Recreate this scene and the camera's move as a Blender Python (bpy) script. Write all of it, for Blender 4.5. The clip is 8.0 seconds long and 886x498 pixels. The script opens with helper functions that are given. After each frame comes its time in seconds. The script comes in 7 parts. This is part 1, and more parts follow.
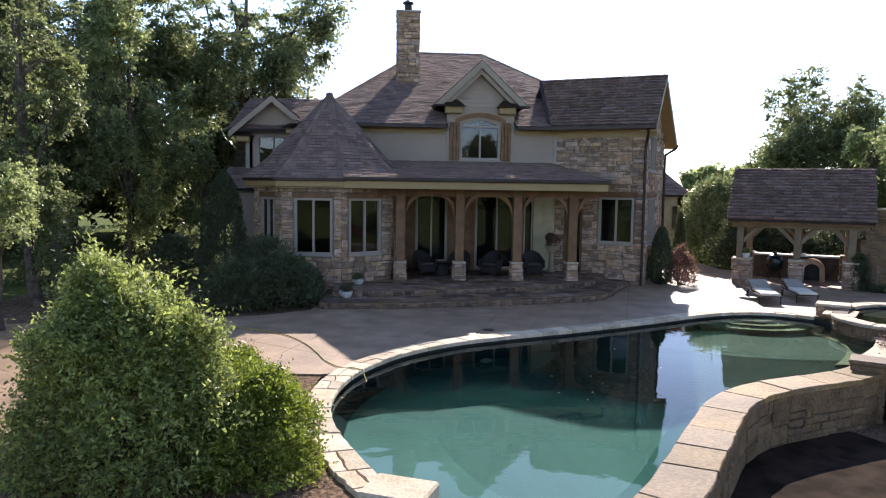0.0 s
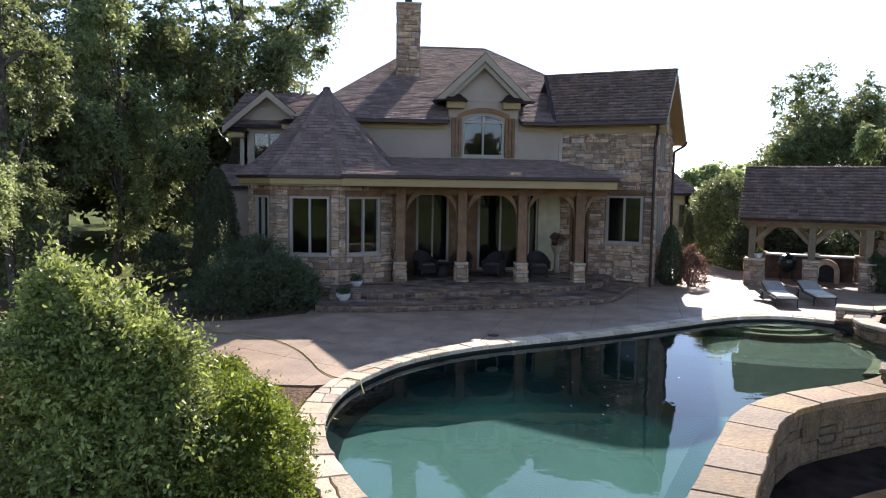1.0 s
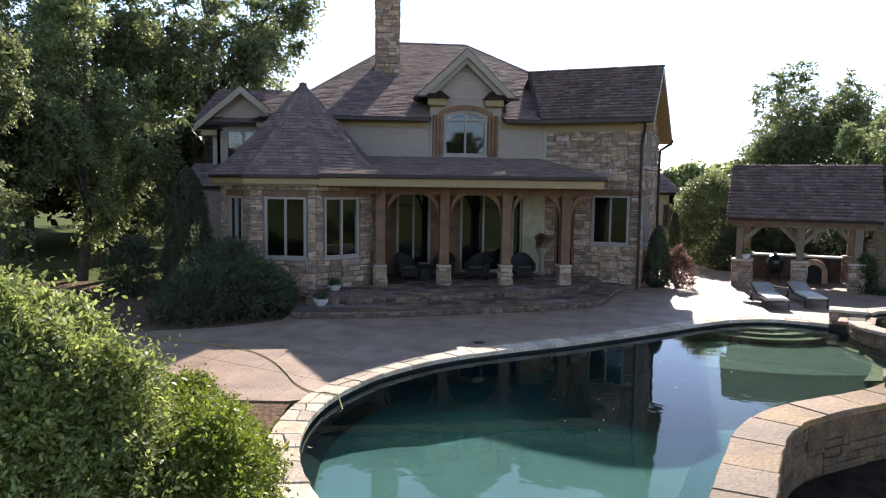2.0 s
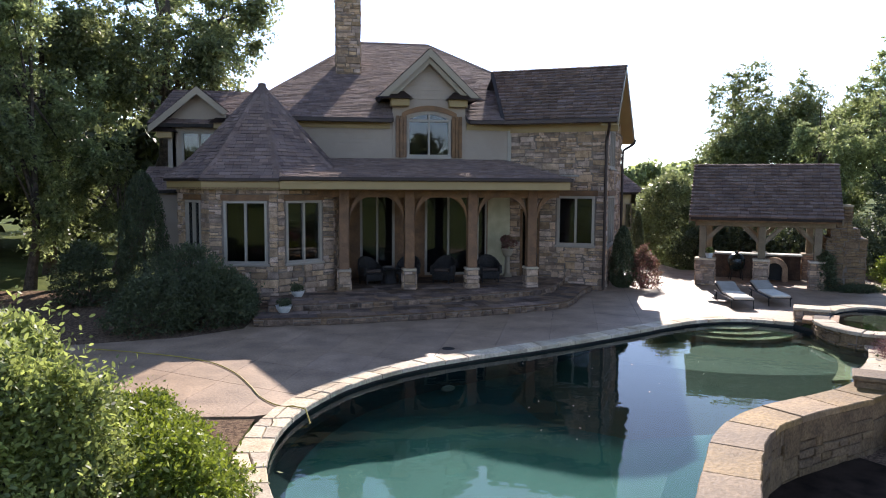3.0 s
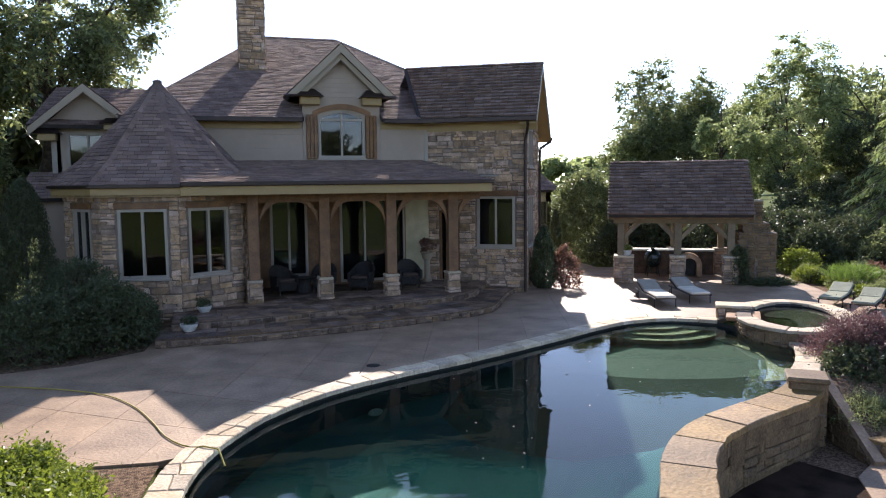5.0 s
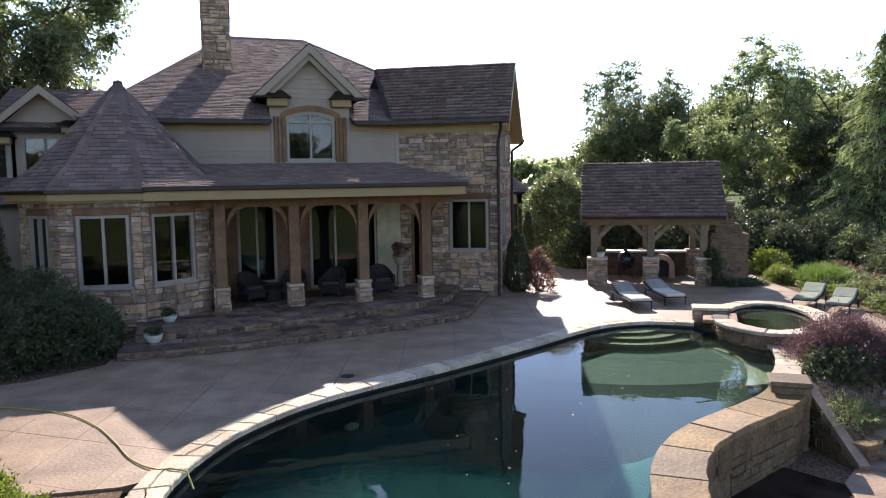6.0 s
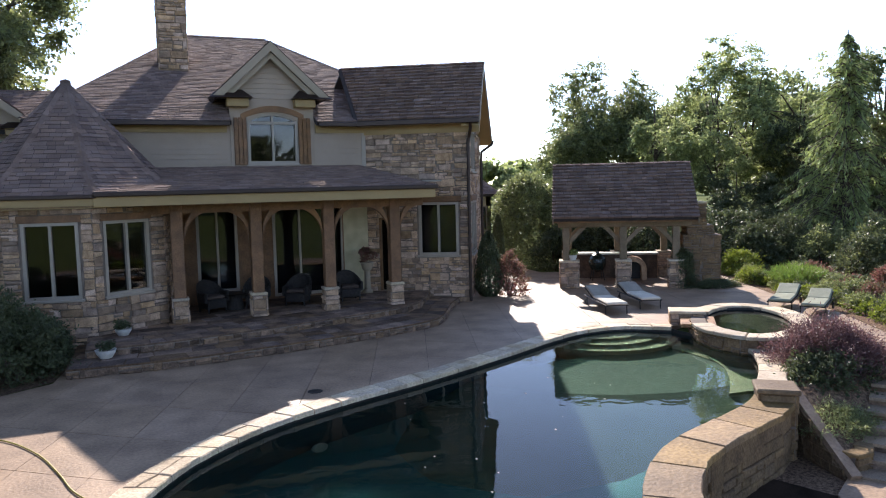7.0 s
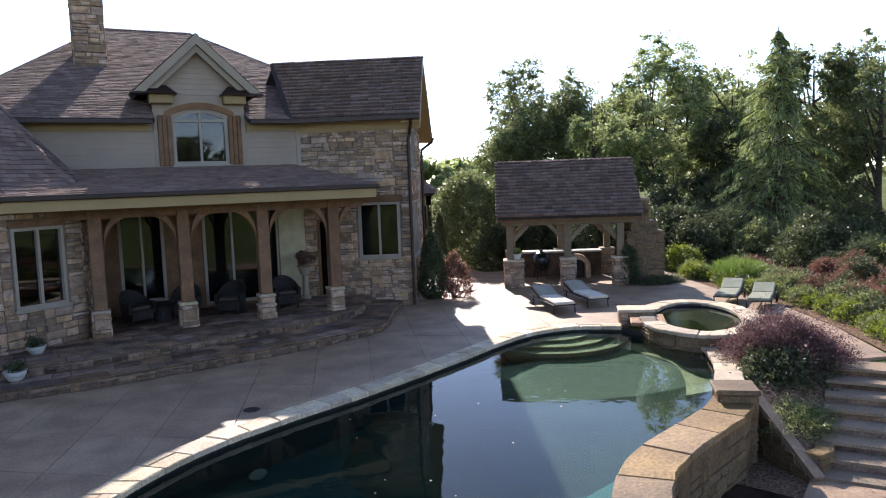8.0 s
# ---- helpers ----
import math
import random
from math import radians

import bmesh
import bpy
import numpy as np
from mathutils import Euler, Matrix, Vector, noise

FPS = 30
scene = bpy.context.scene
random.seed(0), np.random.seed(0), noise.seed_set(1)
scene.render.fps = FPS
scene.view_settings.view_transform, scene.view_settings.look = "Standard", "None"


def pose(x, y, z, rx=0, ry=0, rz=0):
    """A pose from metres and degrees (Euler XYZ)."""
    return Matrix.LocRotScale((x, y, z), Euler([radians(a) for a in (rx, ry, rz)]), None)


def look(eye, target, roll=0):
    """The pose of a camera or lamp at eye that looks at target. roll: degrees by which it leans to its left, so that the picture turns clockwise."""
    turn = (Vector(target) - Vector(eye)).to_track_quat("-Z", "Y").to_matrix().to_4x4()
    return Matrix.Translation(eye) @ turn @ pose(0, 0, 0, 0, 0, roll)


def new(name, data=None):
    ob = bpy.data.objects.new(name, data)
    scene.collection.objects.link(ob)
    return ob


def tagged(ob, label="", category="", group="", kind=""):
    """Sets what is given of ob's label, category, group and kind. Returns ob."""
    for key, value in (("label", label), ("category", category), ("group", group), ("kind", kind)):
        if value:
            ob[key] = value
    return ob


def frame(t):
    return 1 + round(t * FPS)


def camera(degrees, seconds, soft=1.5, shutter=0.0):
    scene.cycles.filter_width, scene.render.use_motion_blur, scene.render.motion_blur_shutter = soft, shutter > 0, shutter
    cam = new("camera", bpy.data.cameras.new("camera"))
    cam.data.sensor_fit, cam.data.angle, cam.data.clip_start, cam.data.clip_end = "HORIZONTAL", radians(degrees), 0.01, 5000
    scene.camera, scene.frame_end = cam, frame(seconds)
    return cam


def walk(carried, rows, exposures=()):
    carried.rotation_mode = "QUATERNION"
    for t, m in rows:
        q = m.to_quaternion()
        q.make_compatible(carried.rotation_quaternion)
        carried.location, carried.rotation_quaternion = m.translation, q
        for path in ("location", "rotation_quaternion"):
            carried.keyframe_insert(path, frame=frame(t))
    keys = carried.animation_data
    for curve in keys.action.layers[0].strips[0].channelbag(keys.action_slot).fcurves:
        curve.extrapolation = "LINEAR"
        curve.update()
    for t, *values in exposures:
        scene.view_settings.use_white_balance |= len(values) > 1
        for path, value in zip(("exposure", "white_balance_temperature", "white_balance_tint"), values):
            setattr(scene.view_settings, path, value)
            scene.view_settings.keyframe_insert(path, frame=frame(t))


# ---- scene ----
from collections import defaultdict

cam = camera(62.18, 8.0, soft=1.1)
PATH = [
    (0, -1.188, 2.329, 3.776, -5.068, -4.864, 0.838),
    (0.5, -1.186, 2.815, 3.759, -5.072, -4.923, 0.865),
    (1, -1.160, 3.371, 3.745, -5.077, -4.969, 0.868),
    (1.5, -1.112, 3.927, 3.741, -5.717, -4.990, 0.829),
    (3, -1.269, 4.717, 3.809, -9.788, -4.938, 0.307),
    (3.5, -1.253, 5.038, 3.835, -12.039, -4.942, -0.087),
    (4, -1.309, 5.366, 3.871, -13.215, -5.017, -0.170),
    (4.5, -1.320, 5.640, 3.928, -15.094, -5.139, -0.391),
    (6, -1.357, 6.375, 4.018, -19.375, -5.108, -0.958),
    (6.5, -1.300, 6.739, 4.024, -20.543, -5.010, -1.083),
    (7, -1.211, 7.173, 4.019, -22.086, -4.962, -1.387),
    (7.5, -1.113, 7.644, 4.008, -24.087, -4.992, -1.692),
    (8, -0.980, 8.057, 4.006, -26.939, -5.157, -2.161),
]


def heading(x, y, z, yaw, pitch, roll):
    way = pose(0, 0, 0, 90 + pitch, 0, yaw)
    return Matrix.Translation((x, y, z)) @ way @ pose(0, 0, 0, 0, 0, roll)


walk(cam, [(t, heading(*row)) for t, *row in PATH], [(0, 1.32, 6650, 17), (8, 1.32, 6650, 17)])

# ---- world and light ----
SUN = Vector((0.52, 1.52, 1.0)).normalized()
world = bpy.data.worlds.new("sky")
scene.world = world
world.use_nodes = True
wn = world.node_tree.nodes
sky = wn.new("ShaderNodeTexSky")
sky.sky_type = "NISHITA"
sky.sun_disc = False
sky.sun_elevation = math.asin(SUN.z)
sky.sun_rotation = math.atan2(SUN.x, SUN.y)
sky.air_density, sky.dust_density, sky.ozone_density = 0.62, 0.06, 0.3
world.node_tree.links.new(sky.outputs[0], wn["Background"].inputs[0])
wn["Background"].inputs[1].default_value = 0.15
sun_data = bpy.data.lights.new("sun", "SUN")
sun_data.energy, sun_data.angle, sun_data.color = 3.8, radians(0.5), (1.0, 0.95, 0.86)
sun = new("sun", sun_data)
sun.matrix_basis = look(SUN * 60, (0, 0, 0))

# ---- materials ----


def material(name, base, rough=0.8, vary=0.15, scale=4.0, bump=0.2, fine=60.0, metal=0.0, other=None, rand=0.0, island=False, spec=0.4):
    """A surface with variation at two scales; other: a second colour that patches of it take; rand: spread from piece to piece."""
    m = bpy.data.materials.new(name)
    m.use_nodes = True
    nt = m.node_tree
    n, l = nt.nodes, nt.links
    bsdf = n["Principled BSDF"]
    bsdf.inputs["Roughness"].default_value = rough
    bsdf.inputs["Metallic"].default_value = metal
    bsdf.inputs["Specular IOR Level"].default_value = spec
    co = n.new("ShaderNodeTexCoord")
    big = n.new("ShaderNodeTexNoise")
    big.inputs["Scale"].default_value, big.inputs["Detail"].default_value = scale, 4
    l.new(co.outputs["Object"], big.inputs["Vector"])
    small = n.new("ShaderNodeTexNoise")
    small.inputs["Scale"].default_value, small.inputs["Detail"].default_value = fine, 3
    l.new(co.outputs["Object"], small.inputs["Vector"])
    ramp = n.new("ShaderNodeValToRGB")
    o = other or tuple(c * (1 - 2 * vary) for c in base)
    ramp.color_ramp.elements[0].position, ramp.color_ramp.elements[1].position = 0.35, 0.65
    ramp.color_ramp.elements[0].color, ramp.color_ramp.elements[1].color = (*o, 1), (*base, 1)
    l.new(big.outputs["Fac"], ramp.inputs["Fac"])
    colour = ramp.outputs["Color"]
    hsv = n.new("ShaderNodeHueSaturation")
    l.new(colour, hsv.inputs["Color"])
    amount = n.new("ShaderNodeMapRange")
    amount.inputs["To Min"].default_value, amount.inputs["To Max"].default_value = 1 - vary, 1 + vary
    amount.inputs["From Min"].default_value, amount.inputs["From Max"].default_value = 0.3, 0.7
    l.new(small.outputs["Fac"], amount.inputs["Value"])
    value = amount.outputs["Result"]
    if rand:
        source = n.new("ShaderNodeNewGeometry").outputs["Random Per Island"] if island else n.new("ShaderNodeObjectInfo").outputs["Random"]
        piece = n.new("ShaderNodeMapRange")
        piece.inputs["To Min"].default_value, piece.inputs["To Max"].default_value = 1 - rand, 1 + rand
        l.new(source, piece.inputs["Value"])
        mul = n.new("ShaderNodeMath")
        mul.operation = "MULTIPLY"
        l.new(value, mul.inputs[0])
        l.new(piece.outputs["Result"], mul.inputs[1])
        value = mul.outputs["Value"]
        hue = n.new("ShaderNodeMapRange")
        hue.inputs["To Min"].default_value, hue.inputs["To Max"].default_value = 0.5 - 0.012 * rand, 0.5 + 0.012 * rand
        frac = n.new("ShaderNodeMath")
        frac.operation = "FRACT"
        seven = n.new("ShaderNodeMath")
        seven.operation, seven.inputs[1].default_value = "MULTIPLY", 7.31
        l.new(source, seven.inputs[0])
        l.new(seven.outputs["Value"], frac.inputs[0])
        l.new(frac.outputs["Value"], hue.inputs["Value"])
        l.new(hue.outputs["Result"], hsv.inputs["Hue"])
        sat = n.new("ShaderNodeMapRange")
        sat.inputs["To Min"].default_value, sat.inputs["To Max"].default_value = 1 - 0.5 * rand, 1 + 0.35 * rand
        l.new(frac.outputs["Value"], sat.inputs["Value"])
        l.new(sat.outputs["Result"], hsv.inputs["Saturation"])
    l.new(value, hsv.inputs["Value"])
    l.new(hsv.outputs["Color"], bsdf.inputs["Base Color"])
    if bump:
        bp = n.new("ShaderNodeBump")
        bp.inputs["Strength"].default_value, bp.inputs["Distance"].default_value = bump, 0.02
        l.new(small.outputs["Fac"], bp.inputs["Height"])
        l.new(bp.outputs["Normal"], bsdf.inputs["Normal"])
    return m


def leaf_material(name, base, other, rough=0.38, through_light=0.35, gloss_level=0.3):
    """Leaves: colour from leaf to leaf and patch to patch, with light passing through the blade."""
    m = bpy.data.materials.new(name)
    m.use_nodes = True
    n, l = m.node_tree.nodes, m.node_tree.links
    bsdf = n["Principled BSDF"]
    bsdf.inputs["Roughness"].default_value = rough
    bsdf.inputs["Specular IOR Level"].default_value = gloss_level
    geo = n.new("ShaderNodeNewGeometry")
    co = n.new("ShaderNodeTexCoord")
    tex = n.new("ShaderNodeTexNoise")
    tex.inputs["Scale"].default_value = 0.9
    l.new(co.outputs["Object"], tex.inputs["Vector"])
    add = n.new("ShaderNodeMath")
    add.operation = "ADD"
    l.new(geo.outputs["Random Per Island"], add.inputs[0])
    l.new(tex.outputs["Fac"], add.inputs[1])
    half = n.new("ShaderNodeMath")
    half.operation, half.inputs[1].default_value = "MULTIPLY", 0.5
    l.new(add.outputs["Value"], half.inputs[0])
    ramp = n.new("ShaderNodeValToRGB")
    ramp.color_ramp.elements[0].position, ramp.color_ramp.elements[1].position = 0.2, 0.8
    ramp.color_ramp.elements[0].color, ramp.color_ramp.elements[1].color = (*other, 1), (*base, 1)
    l.new(half.outputs["Value"], ramp.inputs["Fac"])
    l.new(ramp.outputs["Color"], bsdf.inputs["Base Color"])
    glow = n.new("ShaderNodeBsdfTranslucent")
    bright = n.new("ShaderNodeHueSaturation")
    bright.inputs["Value"].default_value, bright.inputs["Saturation"].default_value = 2.0, 1.1
    l.new(ramp.outputs["Color"], bright.inputs["Color"])
    l.new(bright.outputs["Color"], glow.inputs["Color"])
    mix = n.new("ShaderNodeMixShader")
    mix.inputs["Fac"].default_value = through_light
    l.new(bsdf.outputs[0], mix.inputs[1])
    l.new(glow.outputs[0], mix.inputs[2])
    l.new(mix.outputs[0], n["Material Output"].inputs["Surface"])
    return m


def glass_material(name, tint, rough=0.02):
    m = bpy.data.materials.new(name)
    m.use_nodes = True
    n, l = m.node_tree.nodes, m.node_tree.links
    clear = n.new("ShaderNodeBsdfTransparent")
    clear.inputs["Color"].default_value = (*tint, 1)
    gloss = n.new("ShaderNodeBsdfGlossy")
    gloss.inputs["Roughness"].default_value = rough
    fres = n.new("ShaderNodeFresnel")
    fres.inputs["IOR"].default_value = 1.6
    mix = n.new("ShaderNodeMixShader")
    l.new(fres.outputs[0], mix.inputs["Fac"])
    l.new(clear.outputs[0], mix.inputs[1])
    l.new(gloss.outputs[0], mix.inputs[2])
    l.new(mix.outputs[0], n["Material Output"].inputs["Surface"])
    return m


def water_material(name, tint, wave, strength):
    m = bpy.data.materials.new(name)
    m.use_nodes = True
    n, l = m.node_tree.nodes, m.node_tree.links
    clear = n.new("ShaderNodeBsdfRefraction")
    clear.inputs["IOR"].default_value, clear.inputs["Roughness"].default_value = 1.33, 0.0
    clear.inputs["Color"].default_value = (*tint, 1)
    gloss = n.new("ShaderNodeBsdfGlossy")
    gloss.inputs["Roughness"].default_value = 0.01
    co = n.new("ShaderNodeTexCoord")
    tex = n.new("ShaderNodeTexNoise")
    tex.inputs["Scale"].default_value, tex.inputs["Detail"].default_value = wave, 2
    l.new(co.outputs["Object"], tex.inputs["Vector"])
    bp = n.new("ShaderNodeBump")
    bp.inputs["Strength"].default_value, bp.inputs["Distance"].default_value = strength, 0.02
    l.new(tex.outputs["Fac"], bp.inputs["Height"])
    l.new(bp.outputs["Normal"], gloss.inputs["Normal"])
    l.new(bp.outputs["Normal"], clear.inputs["Normal"])
    fres = n.new("ShaderNodeFresnel")
    fres.inputs["IOR"].default_value = 1.33
    l.new(bp.outputs["Normal"], fres.inputs["Normal"])
    mix = n.new("ShaderNodeMixShader")
    l.new(fres.outputs[0], mix.inputs["Fac"])
    l.new(clear.outputs[0], mix.inputs[1])
    l.new(gloss.outputs[0], mix.inputs[2])
    l.new(mix.outputs[0], n["Material Output"].inputs["Surface"])
    return m


STONE = material("fieldstone", (0.46, 0.31, 0.205), 0.9, 0.22, 5, 0.7, 40, other=(0.28, 0.185, 0.122), rand=0.42, spec=0.15)
STONE_MASS = material("fieldstone_mass", (0.46, 0.31, 0.205), 0.9, 0.22, 5, 0.7, 40, other=(0.28, 0.185, 0.122), rand=0.42, island=True, spec=0.15)
MORTAR = material("mortar", (0.21, 0.165, 0.13), 0.95, 0.15, 5, 0.3)
SHINGLE = material("shingle", (0.225, 0.155, 0.127), 0.95, 0.14, 1.6, 0.6, 90, other=(0.18, 0.123, 0.101), rand=0.25, island=True, spec=0.12)
ROOF_DECK = material("roof_deck", (0.05, 0.042, 0.04), 0.9, 0.2)
SIDING = material("siding", (0.345, 0.262, 0.192), 0.6, 0.06, 2, 0.08, other=(0.315, 0.237, 0.174))
CREAM = material("cream_trim", (0.33, 0.225, 0.095), 0.55, 0.06, 2, 0.05, other=(0.295, 0.2, 0.084))
TAUPE = material("taupe_trim", (0.31, 0.245, 0.17), 0.55, 0.06, 2, 0.05, other=(0.28, 0.22, 0.15))
STUCCO = material("cream_stucco", (0.50, 0.43, 0.27), 0.85, 0.1, 3, 0.3, 120)
TRIM = material("pale_trim", (0.33, 0.275, 0.215), 0.5, 0.06, 2, 0.05)
GUTTER = material("bronze_gutter", (0.045, 0.028, 0.022), 0.4, 0.1, 3, 0.05, metal=0.4)
TIMBER = material("stained_timber", (0.22, 0.108, 0.045), 0.65, 0.25, 3, 0.3, 30, other=(0.135, 0.068, 0.03), rand=0.12)
GREY_TIMBER = material("weathered_timber", (0.215, 0.155, 0.09), 0.75, 0.2, 3, 0.3, 30, other=(0.16, 0.115, 0.066), rand=0.12)
DARK_ROOM = material("dim_room", (0.30, 0.27, 0.23), 0.9, 0.15)
GLASS = glass_material("window_glass", (0.40, 0.42, 0.45))
PATIO = material("stamped_concrete", (0.345, 0.228, 0.142), 0.55, 0.2, 1.3, 0.4, 18, other=(0.215, 0.138, 0.085), rand=0.07, spec=0.45)
JOINT = material("patio_joint", (0.11, 0.078, 0.06), 0.95, 0.15)
COPING = material("flagstone_coping", (0.56, 0.46, 0.33), 0.75, 0.2, 2.5, 0.6, 22, other=(0.44, 0.335, 0.225), rand=0.25, spec=0.25)
WEIR_STONE = material("weir_flagstone", (0.26, 0.165, 0.072), 0.7, 0.25, 0.9, 0.8, 16, other=(0.15, 0.093, 0.047), rand=0.32, spec=0.25)
WEIR_CORE = material("weir_core_stone", (0.16, 0.102, 0.055), 0.9, 0.3, 3.5, 0.9, 20, other=(0.11, 0.07, 0.042), spec=0.15)
# face stone darkened: shade on sides turned from the sun is in the colour
SHADED_STONE = material("shaded_face_stone", (0.215, 0.138, 0.072), 0.85, 0.3, 3.5, 0.9, 20, other=(0.14, 0.09, 0.05), rand=0.14, island=True, spec=0.2)
POOL_SHELL = material("pool_plaster", (0.03, 0.098, 0.084), 0.7, 0.1, 0.6, 0.1, other=(0.024, 0.08, 0.07))
SHADED_POOL_WALL = material("shaded_wall_plaster", (0.022, 0.036, 0.036), 0.6, 0.2, 1.2, 0.1, other=(0.016, 0.027, 0.028))
SHALLOW = material("shallow_plaster", (0.095, 0.094, 0.058), 0.7, 0.12, 0.8, 0.1, other=(0.075, 0.076, 0.047))
STEP_PLASTER = material("step_plaster", (0.4, 0.29, 0.165), 0.7, 0.12, 1.5, 0.1, other=(0.27, 0.21, 0.115))
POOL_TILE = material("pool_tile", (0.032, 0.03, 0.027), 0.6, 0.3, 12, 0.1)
WATER = water_material("water", (0.42, 0.68, 0.68), 2.2, 0.17)
LAWN = material("lawn", (0.12, 0.142, 0.047), 0.95, 0.3, 0.5, 0.6, 40, other=(0.08, 0.1, 0.033), spec=0.03)
EARTH = material("mulch", (0.25, 0.165, 0.105), 0.95, 0.5, 16, 1.0, 70, other=(0.08, 0.052, 0.037), spec=0.05)
BARK = material("bark", (0.12, 0.09, 0.065), 0.95, 0.3, 6, 0.8, 25)
METAL_DARK = material("dark_iron", (0.03, 0.028, 0.027), 0.45, 0.15, 5, 0.1, metal=0.7)

# ---- helpers of the scene ----


def world_of(ob):
    if ob.parent:
        return world_of(ob.parent) @ ob.matrix_parent_inverse @ ob.matrix_basis
    return ob.matrix_basis.copy()


def to_mesh(name, bm, mat):
    me = bpy.data.meshes.new(name)
    bm.to_mesh(me)
    bm.free()
    for m in mat if isinstance(mat, (list, tuple)) else [mat]:
        me.materials.append(m)
    return me


def part(name, bm, mat, parent=None, label=""):
    """One mesh object, its vertices in world places, under a thing or a part."""
    ob = new(name, bm if isinstance(bm, bpy.types.Mesh) else to_mesh(name, bm, mat))
    if parent:
        ob.parent = parent
        ob.matrix_parent_inverse = world_of(parent).inverted()
    return tagged(ob, label)


def thing(name, place, label, category, group="", kind=""):
    ob = new(name)
    ob.matrix_basis = Matrix.Translation(place) if not isinstance(place, Matrix) else place
    ob.empty_display_size = 0.2
    return tagged(ob, label, category, group, kind)


def box(bm, x0, x1, y0, y1, z0, z1, m=None, bevel=0.0):
    """A block; bevel chamfers all its edges."""
    if bevel:
        tmp = bmesh.new()
        bmesh.ops.create_cube(tmp, size=1.0)
        for v in tmp.verts:
            v.co = Vector((x0 if v.co.x < 0 else x1, y0 if v.co.y < 0 else y1, z0 if v.co.z < 0 else z1))
        bmesh.ops.bevel(tmp, geom=tmp.edges[:], offset=bevel, segments=1, affect="EDGES")
        idx = {}
        for v in tmp.verts:
            idx[v] = bm.verts.new(m @ v.co if m else v.co)
        for f in tmp.faces:
            bm.faces.new([idx[v] for v in f.verts])
        tmp.free()
        return
    c = [Vector((x, y, z)) for z in (z0, z1) for y in (y0, y1) for x in (x0, x1)]
    v = [bm.verts.new(m @ p if m else p) for p in c]
    for f in ((0, 2, 3, 1), (4, 5, 7, 6), (0, 1, 5, 4), (2, 6, 7, 3), (0, 4, 6, 2), (1, 3, 7, 5)):
        bm.faces.new([v[i] for i in f])


def prism(bm, low, high):
    """A solid between two rings of the same number of corners."""
    a = [bm.verts.new(p) for p in low]
    b = [bm.verts.new(p) for p in high]
    n = len(a)
    bm.faces.new(a[::-1])
    bm.faces.new(b)
    for i in range(n):
        bm.faces.new((a[i], a[(i + 1) % n], b[(i + 1) % n], b[i]))


def slab(bm, poly, down):
    """A sheet of any slope with the corners poly, thickened by the vector down."""
    top = [Vector(p) for p in poly]
    prism(bm, [p + Vector(down) for p in top], top)


def tube(bm, pts, radius, sides=8):
    """A round bar along pts; radius: one, or one for each point."""
    pts = [Vector(p) for p in pts]
    rad = radius if isinstance(radius, (list, tuple)) else [radius] * len(pts)
    rings, side = [], None
    for i, p in enumerate(pts):
        d = (pts[min(i + 1, len(pts) - 1)] - pts[max(i - 1, 0)]).normalized()
        if side is None or abs(side.dot(d)) > 0.95:
            side = d.orthogonal().normalized()
        side = (side - d * side.dot(d)).normalized()
        up = d.cross(side)
        rings.append([bm.verts.new(p + (side * math.cos(a) + up * math.sin(a)) * rad[i]) for a in [k * math.tau / sides for k in range(sides)]])
    for a, b in zip(rings, rings[1:]):
        for k in range(sides):
            bm.faces.new((a[k], a[(k + 1) % sides], b[(k + 1) % sides], b[k]))
    bm.faces.new(rings[0][::-1])
    bm.faces.new(rings[-1])


def lathe(bm, profile, place, sides=20):
    """A turned form: profile of (radius, height)."""
    rings = [[bm.verts.new(Vector(place) + Vector((r * math.cos(k * math.tau / sides), r * math.sin(k * math.tau / sides), z))) for k in range(sides)] for r, z in profile]
    for a, b in zip(rings, rings[1:]):
        for k in range(sides):
            bm.faces.new((a[k], a[(k + 1) % sides], b[(k + 1) % sides], b[k]))
    bm.faces.new(rings[0][::-1])
    bm.faces.new(rings[-1])


def wall_frame(a, b):
    """Local axes of a wall from a to b (plan): x along it, y inwards, z up; its outside is to the right of the way from a to b."""
    d = Vector((b[0] - a[0], b[1] - a[1], 0)).normalized()
    n = Vector((-d.y, d.x, 0))
    return Matrix(((d.x, n.x, 0, a[0]), (d.y, n.y, 0, a[1]), (0, 0, 1, 0), (0, 0, 0, 1))), math.hypot(b[0] - a[0], b[1] - a[1])


